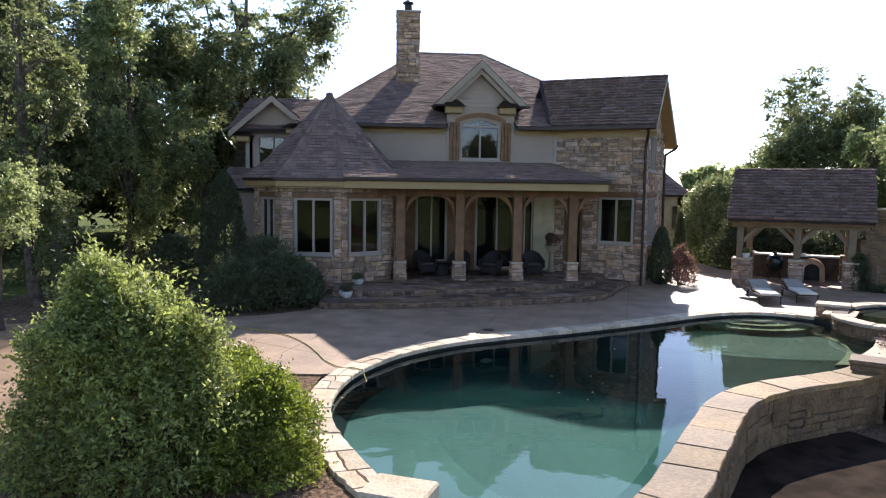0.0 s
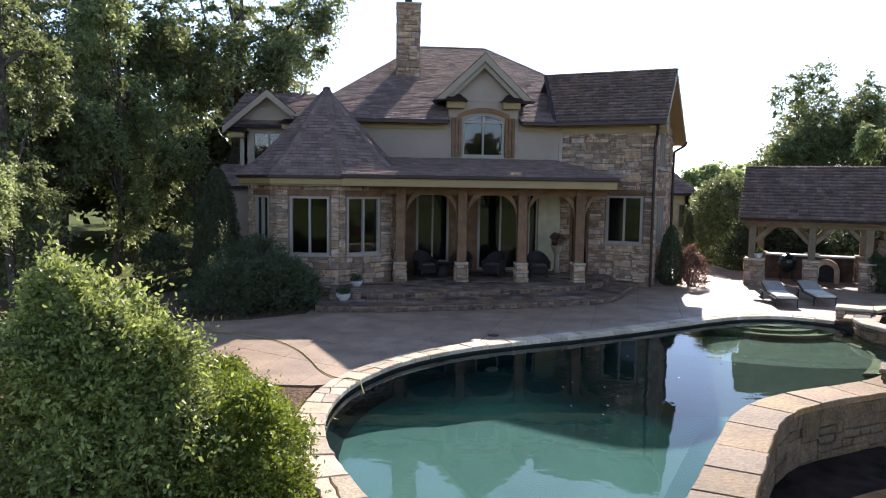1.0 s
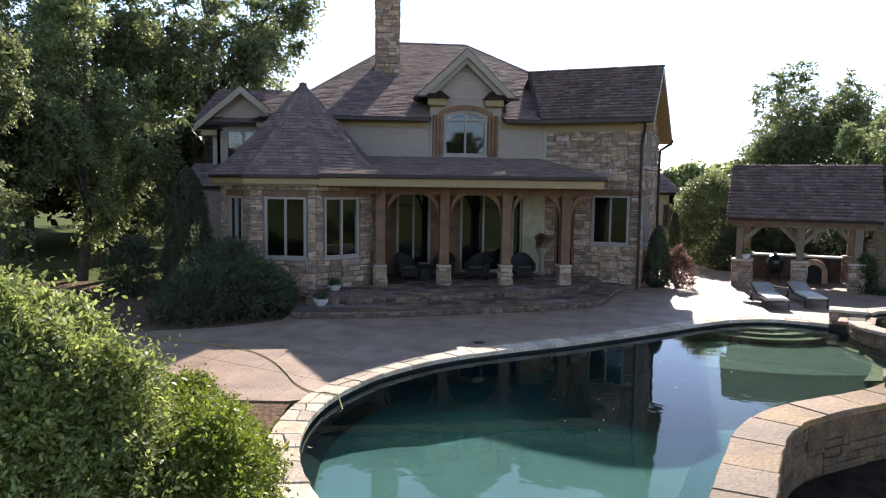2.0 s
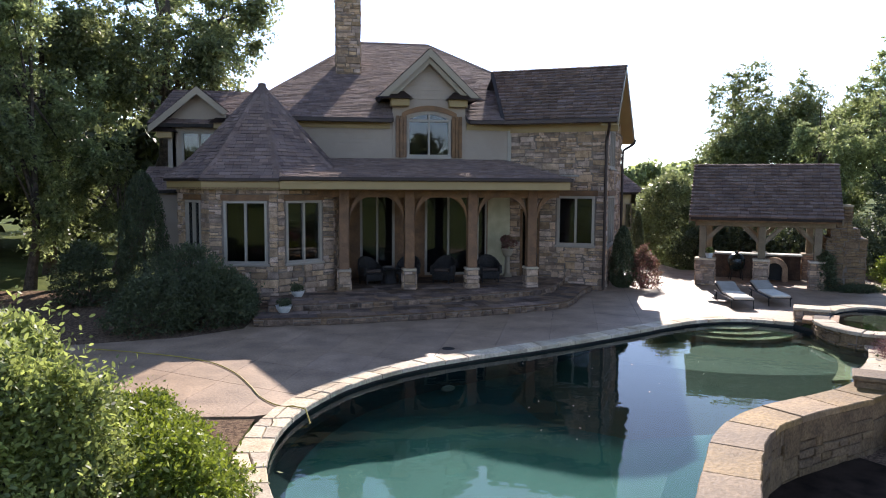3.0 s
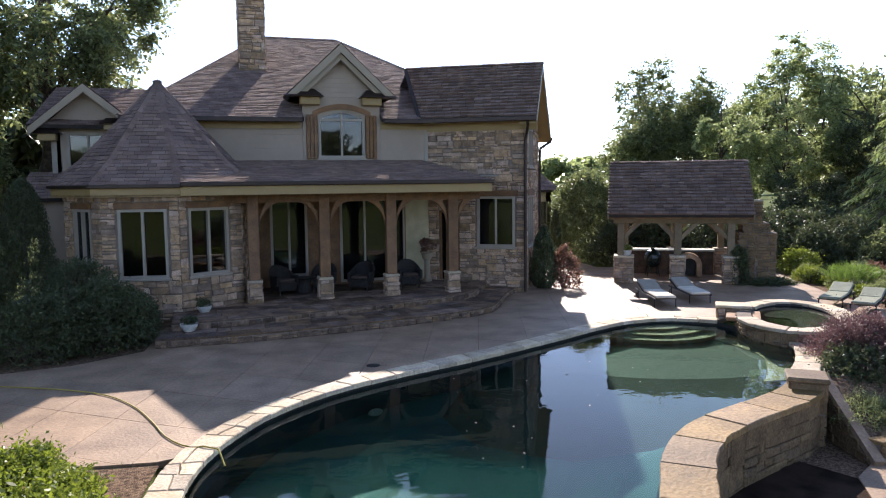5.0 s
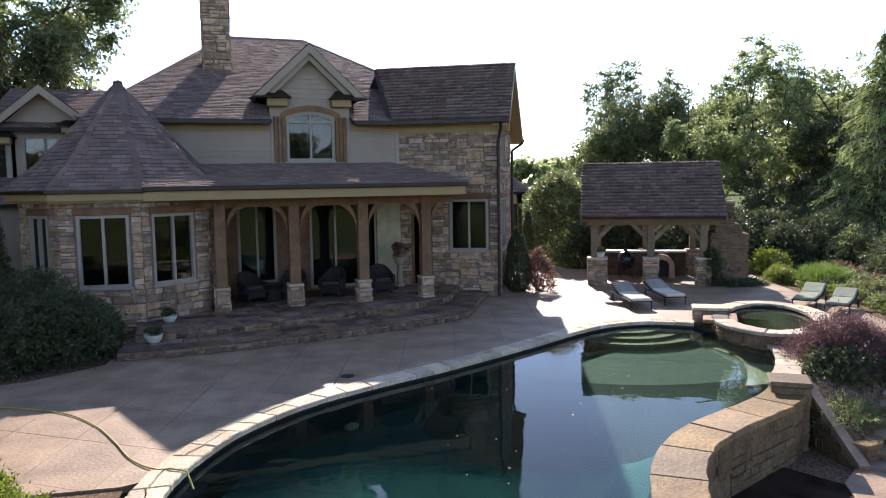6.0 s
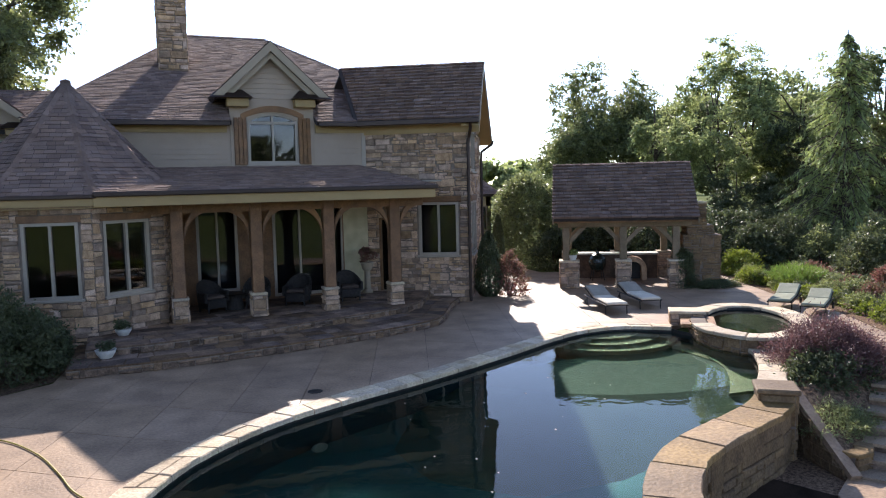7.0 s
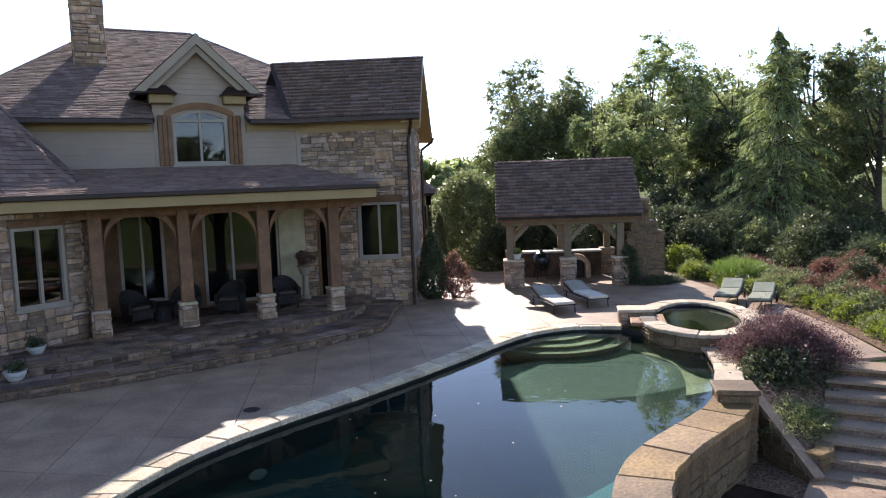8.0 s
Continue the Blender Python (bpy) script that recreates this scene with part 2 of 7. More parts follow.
def wall(bm, m, length, z0, z1, thick, holes=()):
    """A wall with through openings (x0, x1, z0, z1), in the local axes m, as one closed shell."""
    xs = sorted({0, length, *(h[0] for h in holes), *(h[1] for h in holes)})
    zs = sorted({z0, z1, *(h[2] for h in holes), *(h[3] for h in holes)})
    full = lambda i, k: 0 <= i < len(xs) - 1 and 0 <= k < len(zs) - 1 and not any(h[0] < (xs[i] + xs[i + 1]) / 2 < h[1] and h[2] < (zs[k] + zs[k + 1]) / 2 < h[3] for h in holes)
    verts = {}

    def v(i, y, k):
        if (i, y, k) not in verts:
            verts[i, y, k] = bm.verts.new(m @ Vector((xs[i], y * thick, zs[k])))
        return verts[i, y, k]

    for i in range(len(xs) - 1):
        for k in range(len(zs) - 1):
            if full(i, k):
                bm.faces.new((v(i, 0, k), v(i + 1, 0, k), v(i + 1, 0, k + 1), v(i, 0, k + 1)))
                bm.faces.new((v(i, 1, k + 1), v(i + 1, 1, k + 1), v(i + 1, 1, k), v(i, 1, k)))
                for di, dk, a, b in ((-1, 0, (i, k + 1), (i, k)), (1, 0, (i + 1, k), (i + 1, k + 1)), (0, -1, (i, k), (i + 1, k)), (0, 1, (i + 1, k + 1), (i, k + 1))):
                    if not full(i + di, k + dk):
                        bm.faces.new((v(a[0], 0, a[1]), v(a[0], 1, a[1]), v(b[0], 1, b[1]), v(b[0], 0, b[1])))


def window_unit(m, hole, parent, mat=TRIM, panes=2, border=0.07, sill=True, name="window", proud=0.03):
    """A window in a wall's opening: frame, mullions, panes and sill, each its own mesh."""
    x0, x1, z0, z1 = hole
    fr = bmesh.new()
    b = border
    for a in ((x0, x0 + b, z0, z1), (x1 - b, x1, z0, z1), (x0 + b, x1 - b, z0, z0 + b), (x0 + b, x1 - b, z1 - b, z1)):
        box(fr, a[0], a[1], -proud, 0.12, a[2], a[3], m)
    win = part(name, fr, mat, parent)
    w = (x1 - x0 - 2 * b) / panes
    for i in range(panes):
        xa = x0 + b + i * w
        if i:
            bm = bmesh.new()
            box(bm, xa - 0.035, xa + 0.035, -proud + 0.005, 0.1, z0 + b, z1 - b, m)
            part("mullion", bm, mat, win)
        bm = bmesh.new()
        box(bm, xa + 0.002, xa + w - 0.002, 0.06, 0.068, z0 + b, z1 - b, m)
        p = part("pane", bm, GLASS, win)
        p.visible_shadow = False
    if sill:
        bm = bmesh.new()
        box(bm, x0 - 0.06, x1 + 0.06, -0.09, 0.1, z0 - 0.07, z0, m, 0.012)
        part("sill", bm, mat, win)
    return win

# ---- plan of the pool and the ground ----


def smooth(pts, step=0.3, closed=True):
    """A smooth line through the corners pts, with points about every step metres."""
    pts = [Vector(p) for p in pts]
    n, out = len(pts), []
    for i in range(n if closed else n - 1):
        p0, p1, p2, p3 = (pts[(i + k) % n] if closed else pts[min(max(i + k, 0), n - 1)] for k in (-1, 0, 1, 2))
        m = max(1, int((p2 - p1).length / step))
        for k in range(m):
            t = k / m
            out.append(0.5 * (2 * p1 + (p2 - p0) * t + (2 * p0 - 5 * p1 + 4 * p2 - p3) * t * t + (3 * p1 - p0 - 3 * p2 + p3) * t ** 3))
    if not closed:
        out.append(pts[-1])
    return out


def inside(p, poly):
    x, y, c = p[0], p[1], False
    for a, b in zip(poly, poly[1:] + poly[:1]):
        if (a[1] > y) != (b[1] > y) and x < (b[0] - a[0]) * (y - a[1]) / (b[1] - a[1]) + a[0]:
            c = not c
    return c


def offset(line, d, closed=True):
    """The line moved by d to its right."""
    n, out = len(line), []
    for i, p in enumerate(line):
        a, b = (line[i - 1], line[(i + 1) % n]) if closed else (line[max(i - 1, 0)], line[min(i + 1, n - 1)])
        t = (b - a).normalized()
        out.append(p + Vector((t.y, -t.x)) * d)
    return out


LOW = -1.15
SHORE = [(-0.4, 10.3), (-1.1, 11.4), (-1.6, 12.7), (-1.95, 14.0), (-2.0, 15.3), (-1.75, 16.6), (-1.2, 17.8), (-0.5, 18.75), (0.7, 19.75), (2.2, 20.5), (3.8, 21.15), (5.4, 21.9), (7.0, 22.7), (8.3, 23.4), (9.6, 23.9), (10.9, 23.85), (11.9, 23.1)]
EAST = [(11.9, 23.1), (12.0, 21.6), (11.9, 20.4), (11.25, 19.4), (10.4, 18.5), (9.45, 17.7)]
WEIR = [(9.45, 17.7), (8.7, 17.25), (7.65, 16.85), (6.6, 16.45), (5.75, 15.95), (4.95, 15.2), (4.3, 14.3), (3.7, 13.4), (3.1, 12.5), (2.45, 11.55), (1.65, 10.65), (0.6, 10.0), (-0.4, 10.3)]
shore, east, weir = smooth(SHORE, 0.3, False), smooth(EAST, 0.3, False), smooth(WEIR, 0.3, False)
basin = shore[:-1] + east[:-1] + weir[:-1]
WATER_Z = -0.11
LOW_EDGE = [(-10, -60), (-6, 4), (-3, 8), (-0.9, 9.6)] + [tuple(q) for q in offset(weir, -0.35, False)[::-1]] + [(10.1, 17.7), (13.2, 18.0), (15.6, 14.4), (18, 11.0), (24, 4), (45, -60)]
wide_basin = offset(basin, -0.4)


def ground_height(x, y):
    if inside((x, y), wide_basin):
        return -4.0
    if x < 0.2 and y < 11.5:
        part_in = sum(inside((x + 0.9 * math.cos(k * math.tau / 12), y + 0.9 * math.sin(k * math.tau / 12)), LOW_EDGE) for k in range(12)) / 12
        return -0.07 + (LOW + 0.01) * (3 * part_in ** 2 - 2 * part_in ** 3)
    if inside((x, y), LOW_EDGE):
        return LOW - 0.06
    return -0.07


xs = sorted({*np.arange(-16, 26.01, 0.35).round(3), *(s * 26 * 1.35 ** k for k in range(1, 16) for s in (1, -1)), -20.0})
ys = sorted({*np.arange(-2, 42.01, 0.35).round(3), *(42 * 1.3 ** k for k in range(1, 16)), *(-2 - 6 * 1.6 ** k for k in range(13))})
bm = bmesh.new()
grid = [[bm.verts.new((x, y, ground_height(x, y) - (0.0 if abs(x) + abs(y) < 80 else 0.1))) for x in xs] for y in ys]
for j in range(len(ys) - 1):
    for i in range(len(xs) - 1):
        bm.faces.new((grid[j][i], grid[j][i + 1], grid[j + 1][i + 1], grid[j + 1][i]))
ground = tagged(part("ground", bm, LAWN), "mown green lawn round the house and garden", "lawn", kind="structure")

# ---- pool ----
pool = thing("pool", (3, 17, 0), "freeform swimming pool with dark teal plaster and flagstone edge", "pool", kind="structure")
bm = bmesh.new()
rings = []
mid = Vector((4.2, 18.0))
for k, (s, z) in enumerate(((1.0, -0.02), (1.0, -1.1), (0.96, -1.6), (0.7, -2.05), (0.3, -2.25))):
    rings.append([bm.verts.new((*(mid + (p - mid) * s), z)) for p in basin])
for a, b in zip(rings[2:], rings[3:]):
    for k in range(len(a)):
        bm.faces.new((a[k], a[(k + 1) % len(a)], b[(k + 1) % len(a)], b[k]))
bm.faces.new(rings[-1])
for v in rings[0] + rings[1]:
    bm.verts.remove(v)
part("basin", bm, POOL_SHELL, pool, "teal plaster pool floor")
# wall darker than the floor: its shade is put into the plaster colour
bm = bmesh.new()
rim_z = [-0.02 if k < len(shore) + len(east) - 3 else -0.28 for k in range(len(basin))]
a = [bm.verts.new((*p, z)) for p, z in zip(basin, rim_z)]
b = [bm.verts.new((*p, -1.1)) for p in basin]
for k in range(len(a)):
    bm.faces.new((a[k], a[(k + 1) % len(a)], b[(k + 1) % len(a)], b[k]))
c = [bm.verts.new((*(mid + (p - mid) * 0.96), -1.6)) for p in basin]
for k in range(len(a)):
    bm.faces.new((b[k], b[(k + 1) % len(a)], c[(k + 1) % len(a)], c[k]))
part("basin_wall", bm, SHADED_POOL_WALL, pool, "plaster pool wall with shade put into its dark colour")
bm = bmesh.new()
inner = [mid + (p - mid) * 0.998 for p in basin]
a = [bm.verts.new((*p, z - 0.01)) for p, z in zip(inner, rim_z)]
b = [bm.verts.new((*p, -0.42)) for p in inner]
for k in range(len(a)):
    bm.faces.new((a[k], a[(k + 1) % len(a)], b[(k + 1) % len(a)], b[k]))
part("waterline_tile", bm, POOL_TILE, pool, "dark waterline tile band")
for k, (r, z) in enumerate(((2.05, -0.62), (1.55, -0.42), (1.0, -0.23))):
    bm = bmesh.new()
    c = Vector((10.4, 24.25))
    ring = [c + Vector((math.cos(a), math.sin(a))) * r for a in [radians(200 + 140 * i / 24) for i in range(25)]]
    prism(bm, [(*p, -1.9) for p in ring], [(*p, z) for p in ring])
    part("pool_step", bm, STEP_PLASTER, pool, "curved plaster step under water")
bm = bmesh.new()
lathe(bm, [(0.17, 0.0), (0.17, 0.03), (0.13, 0.05)], (0, 0, 0), 18)
bm.transform(pose(1.45, 19.8, -1.4, 75, 0, 25))
part("pool_light", bm, TRIM, pool, "round pale underwater light")
bm = bmesh.new()
c = Vector((10.0, 24.35))
ring = [c + Vector((math.cos(a), math.sin(a))) * 5.3 for a in [radians(200 + 140 * i / 32) for i in range(33)]]
prism(bm, [(*(c + (p - c) * 1.75), -2.3) for p in ring], [(*p, -1.0) for p in ring])
part("shallow_floor", bm, SHALLOW, pool, "olive plaster floor of the shallow end")
bm = bmesh.new()
bench = [p + Vector((-0.75, 0.1)) for p in east[1:-4]]
prism(bm, [(*p, -1.9) for p in bench + east[-5:0:-1]], [(*p, -0.95) for p in bench + east[-5:0:-1]])
part("bench", bm, STEP_PLASTER, pool, "plaster bench under water")
bm = bmesh.new()
bm.faces.new([bm.verts.new((*p, WATER_Z)) for p in reversed(basin)])
water = tagged(part("water", bm, WATER), "still teal pool water mirroring house and sky", "water", kind="structure")
water.visible_shadow = False

# ---- patio, cast in slabs with sawn joints ----
PATIO_EDGE = [(-2.35, 16.9), (-3.4, 17.05), (-6.2, 16.4), (-6.4, 7.0), (-13, 7.0), (-13, 22.0), (-7.4, 23.0), (-4.6, 23.6), (-3.2, 24.6), (-2.5, 30.6), (9.0, 30.6), (9.6, 32.0), (12.0, 36.2), (12.2, 44.0), (16.0, 44.0), (15.2, 36.0), (22.0, 33.5), (20.6, 30.2), (18.7, 26.0), (17.8, 22.9), (16.1, 19.9), (14.3, 17.4), (13.0, 17.8), (11.9, 18.9)]
bm = bmesh.new()


def loop(bm, pts):
    v = [bm.verts.new((p[0], p[1], 0)) for p in pts]
    return [bm.edges.new((v[i], v[(i + 1) % len(v)])) for i in range(len(v))]


# the outline runs along the pool's far side, so that the water stays open
outline = PATIO_EDGE + [tuple(p) for p in (Vector((12.4, 20.1)), Vector((13.4, 22.0)), Vector((12.5, 23.3)))] + [tuple(p) for p in offset(shore, -0.3, False)[::-1] if p[1] > 16.9]
bmesh.ops.triangle_fill(bm, edges=loop(bm, outline), use_dissolve=False)
cuts = []
for ang, first, gap in ((52, 14.83 - 1.6 * 24, 1.6), (-19.5, -1.95 - 1.245 * 20, 1.245)):
    n = Vector((math.cos(radians(ang)), math.sin(radians(ang)), 0))
    for k in range(48):
        d = first + k * gap
        cuts.append((n, d))
        bmesh.ops.bisect_plane(bm, geom=bm.verts[:] + bm.edges[:] + bm.faces[:], plane_co=n * d, plane_no=n, dist=1e-4)
line_edges = [e for e in bm.edges if any(abs(n.dot(e.verts[0].co) - d) < 1e-3 and abs(n.dot(e.verts[1].co) - d) < 1e-3 for n, d in cuts)]
bmesh.ops.split_edges(bm, edges=line_edges)
bm.faces.ensure_lookup_table()
seen, islands = set(), []
for f in bm.faces:
    if f.index in seen:
        continue
    stack, isl = [f], []
    seen.add(f.index)
    while stack:
        g = stack.pop()
        isl.append(g)
        for e in g.edges:
            for h in e.link_faces:
                if h.index not in seen:
                    seen.add(h.index)
                    stack.append(h)
    islands.append([[v.co.copy() for v in g.verts] for g in isl])
bm.free()
patio = thing("pavement", (3, 25, 0), "tan stamped concrete patio with sawn diagonal joints", "patio", kind="structure")
for isl in islands:
    pts = [p for f in isl for p in f]
    if not pts:
        continue
    cx, cy = sum(p.x for p in pts) / len(pts), sum(p.y for p in pts) / len(pts)
    size = max(max(abs(p.x - cx), abs(p.y - cy)) for p in pts)
    s = 1 - 0.010 / max(size, 0.05)
    bm = bmesh.new()
    verts = {}
    for f in isl:
        vs = []
        for p in f:
            k = (round(p.x, 4), round(p.y, 4))
            if k not in verts:
                verts[k] = bm.verts.new((cx + (p.x - cx) * s, cy + (p.y - cy) * s, 0))
            vs.append(verts[k])
        if len(set(vs)) > 2:
            try:
                bm.faces.new(vs)
            except ValueError:
                pass
    bmesh.ops.recalc_face_normals(bm, faces=bm.faces[:])
    if bm.faces and sum(f.normal.z for f in bm.faces) < 0:
        bmesh.ops.reverse_faces(bm, faces=bm.faces[:])
    rim = [e for e in bm.edges if e.is_boundary]
    ex = bmesh.ops.extrude_edge_only(bm, edges=rim)
    for v in ex["geom"]:
        if isinstance(v, bmesh.types.BMVert):
            v.co.z = -0.1
    part("slab", bm, PATIO, patio)
bm = bmesh.new()
bmesh.ops.triangle_fill(bm, edges=loop(bm, outline), use_dissolve=False)
for v in bm.verts:
    v.co.z = -0.03
part("bed", bm, JOINT, patio, "dark sand bed in the joints")


def flagstone(ring, z, thick, dz, mat, parent):
    """One flat stone with a worn upper edge over the outline ring."""
    c = sum(ring, Vector((0, 0))) / len(ring)
    bm = bmesh.new()
    lo = [bm.verts.new((*p, z - thick)) for p in ring]
    mi = [bm.verts.new((*p, z - 0.018 + dz)) for p in ring]
    up = [bm.verts.new((*(p + (c - p).normalized() * 0.02), z + dz)) for p in ring]
    m = len(ring)
    for a, b in ((lo, mi), (mi, up)):
        for k in range(m):
            bm.faces.new((a[k], a[(k + 1) % m], b[(k + 1) % m], b[k]))
    bm.faces.new(up)
    bmesh.ops.recalc_face_normals(bm, faces=bm.faces[:])
    part("coping_stone", bm, mat, parent)


def coping_stones(line, width_out, width_in, z, thick, lengths, parent, seed, mat=COPING, split=0.0):
    """Flagstones along a line, each its own piece with worn edges; split: how often a stone is laid as two."""
    rng = random.Random(seed)
    dist = [0.0]
    for a, b in zip(line, line[1:]):
        dist.append(dist[-1] + (b - a).length)

    def at(s):
        s = min(max(s, 0), dist[-1] - 1e-6)
        i = max(k for k in range(len(dist)) if dist[k] <= s)
        i = min(i, len(line) - 2)
        t = (s - dist[i]) / (dist[i + 1] - dist[i])
        p = line[i].lerp(line[i + 1], t)
        a, b = line[max(i - 1, 0)], line[min(i + 2, len(line) - 1)]
        d = (b - a).normalized()
        return p, Vector((-d.y, d.x))

    s, g, n = 0.0, 0.008, 4
    lean = rng.uniform(-0.09, 0.09)
    while s < dist[-1] - 0.05:
        e = min(s + rng.uniform(*lengths), dist[-1])
        if dist[-1] - e < lengths[0] * 0.5:
            e = dist[-1]
        next_lean = rng.uniform(-0.13, 0.13) if split else rng.uniform(-0.09, 0.09)
        if e == dist[-1]:
            next_lean = 0.0
        outer, innr = [], []
        for k in range(n + 1):
            q = s + g + (e - s - 2 * g) * k / n
            p, nrm = at(q)
            po, no = at(q + lean * (1 - k / n) + next_lean * k / n)
            outer.append(po + no * (width_out + rng.uniform(-0.02, 0.02)))
            innr.append(p - nrm * (width_in + rng.uniform(-0.008, 0.008)))
        if rng.random() < split:
            fa, fb = rng.uniform(0.3, 0.7), rng.uniform(0.3, 0.7)
            cut = [i.lerp(o, fa + (fb - fa) * k / n) for k, (i, o) in enumerate(zip(innr, outer))]
            gap = [(o - i).normalized() * 0.008 for i, o in zip(innr, outer)]
            rings = [[c - v for c, v in zip(cut, gap)] + innr[::-1], outer + [c + v for c, v in zip(cut, gap)][::-1]]
        else:
            rings = [outer + innr[::-1]]
        for ring in rings:
            flagstone(ring, z, thick, rng.uniform(-0.006, 0.006), mat, parent)
        s, lean = e, next_lean


coping = thing("coping", (0, 19, 0), "pale tan flagstone coping round the pool", "coping", kind="structure")
coping_stones(shore, 0.44, 0.05, 0.035, 0.09, (0.4, 0.8), coping, 3, split=0.55)
coping_stones(east[4:], 0.5, 0.05, 0.035, 0.09, (0.5, 0.9), coping, 4)

# ---- house ----
house = thing("house", (1.5, 34, 0), "large two-storey stone and siding house with grey-brown shingle roofs", "house")
C30, S30 = math.cos(radians(30)), math.sin(radians(30))
WALL_Y = 31.75
CORNER = (9.0, 30.0)
INNER = (9.0 - 3.5 * C30, 30.0 + 3.5 * S30)
FLOOR = 0.42


def stone_face(bm_list, m, x0, x1, za, zb, rng, depth):
    """One dressed stone in the local axes m, proud of the wall."""
    g = 0.009
    xa, xb, z0, z1 = x0 + g, x1 - g, za + g, zb - g
    if xb - xa < 0.03 or z1 - z0 < 0.03:
        return None
    j = lambda a: a + rng.uniform(-0.02, 0.02)
    back = [(j(xa), 0.0, j(z0)), (j(xb), 0.0, j(z0)), (j(xb), 0.0, j(z1)), (j(xa), 0.0, j(z1))]
    cx, cz = (xa + xb) / 2, (z0 + z1) / 2
    front = [(x + (0.016 if x < cx else -0.016), -depth + rng.uniform(-0.008, 0.008), z + (0.014 if z < cz else -0.014)) for x, _, z in back]
    mids = [(x, -depth * 0.6, z) for x, _, z in back]
    rings = [[bm_list.verts.new(m @ Vector(p)) for p in r] for r in (back, mids, front)]
    for a, b in zip(rings, rings[1:]):
        for k in range(4):
            bm_list.faces.new((a[k], a[(k + 1) % 4], b[(k + 1) % 4], b[k]))
    bm_list.faces.new(rings[2])
    return True


def stone_wall(parent, m, length, z0, z1, holes=(), seed=1, top=None, pieces=0, x_start=0.0, size=1.0, mat=None):
    """Fieldstone laid in uneven courses over a wall. The first `pieces` stones are objects of their own; the rest is one mesh."""
    rng = random.Random(seed)
    mass = bmesh.new()
    count = 0
    zs = sorted({z0, z1, *(h[2] for h in holes if z0 < h[2] < z1), *(h[3] for h in holes if z0 < h[3] < z1)})
    for zlo, zhi in zip(zs, zs[1:]):
        mid_band = (zlo + zhi) / 2
        spans, cur = [], x_start
        for h in sorted(holes):
            if h[2] < mid_band < h[3]:
                spans.append((cur, h[0]))
                cur = h[1]
        spans.append((cur, length))
        for xa, xb in spans:
            x0 = xa
            while x0 < xb - 0.02:
                x1 = x0 + rng.uniform(0.5, 1.0) * size
                if xb - x1 < 0.45 * size:
                    x1 = xb
                z = zlo
                while z < zhi - 1e-6:
                    h = rng.choice((0.07, 0.10, 0.13, 0.17, 0.21, 0.27)) * size
                    if zhi - z - h < 0.08 * size:
                        h = zhi - z
                    left = x0 + (rng.uniform(-0.07, 0.07) * size if x0 > xa else 0)
                    right = x1 + (rng.uniform(-0.07, 0.07) * size if x1 < xb else 0)
                    if top:
                        a, b = top(z + h / 2)
                        left, right = max(left, a), min(right, b)
                    x = left
                    while x < right - 0.02:
                        w = min(rng.uniform(0.9, 2.6) * h, 0.55 * size) + 0.05 * size
                        if right - x - w < 0.09 * size:
                            w = right - x
                        cuts_ = [(z, z + h)]
                        if h > 0.15 * size and rng.random() < 0.4:
                            c = z + h * rng.uniform(0.35, 0.65)
                            cuts_ = [(z, c), (c, z + h)]
                        for pa, pb in cuts_:
                            d = rng.uniform(0.02, 0.06)
                            if count < pieces:
                                one = bmesh.new()
                                if stone_face(one, m, x, x + w, pa, pb, rng, d):
                                    part("stone", one, STONE, parent)
                                else:
                                    one.free()
                                count += 1
                            else:
                                stone_face(mass, m, x, x + w, pa, pb, rng, d)
                        x += w
                    z += h
                x0 = x1
    if mass.faces:
        tagged(part("stonework", mass, mat or STONE_MASS, parent), kind="stuff")
    else:
        mass.free()


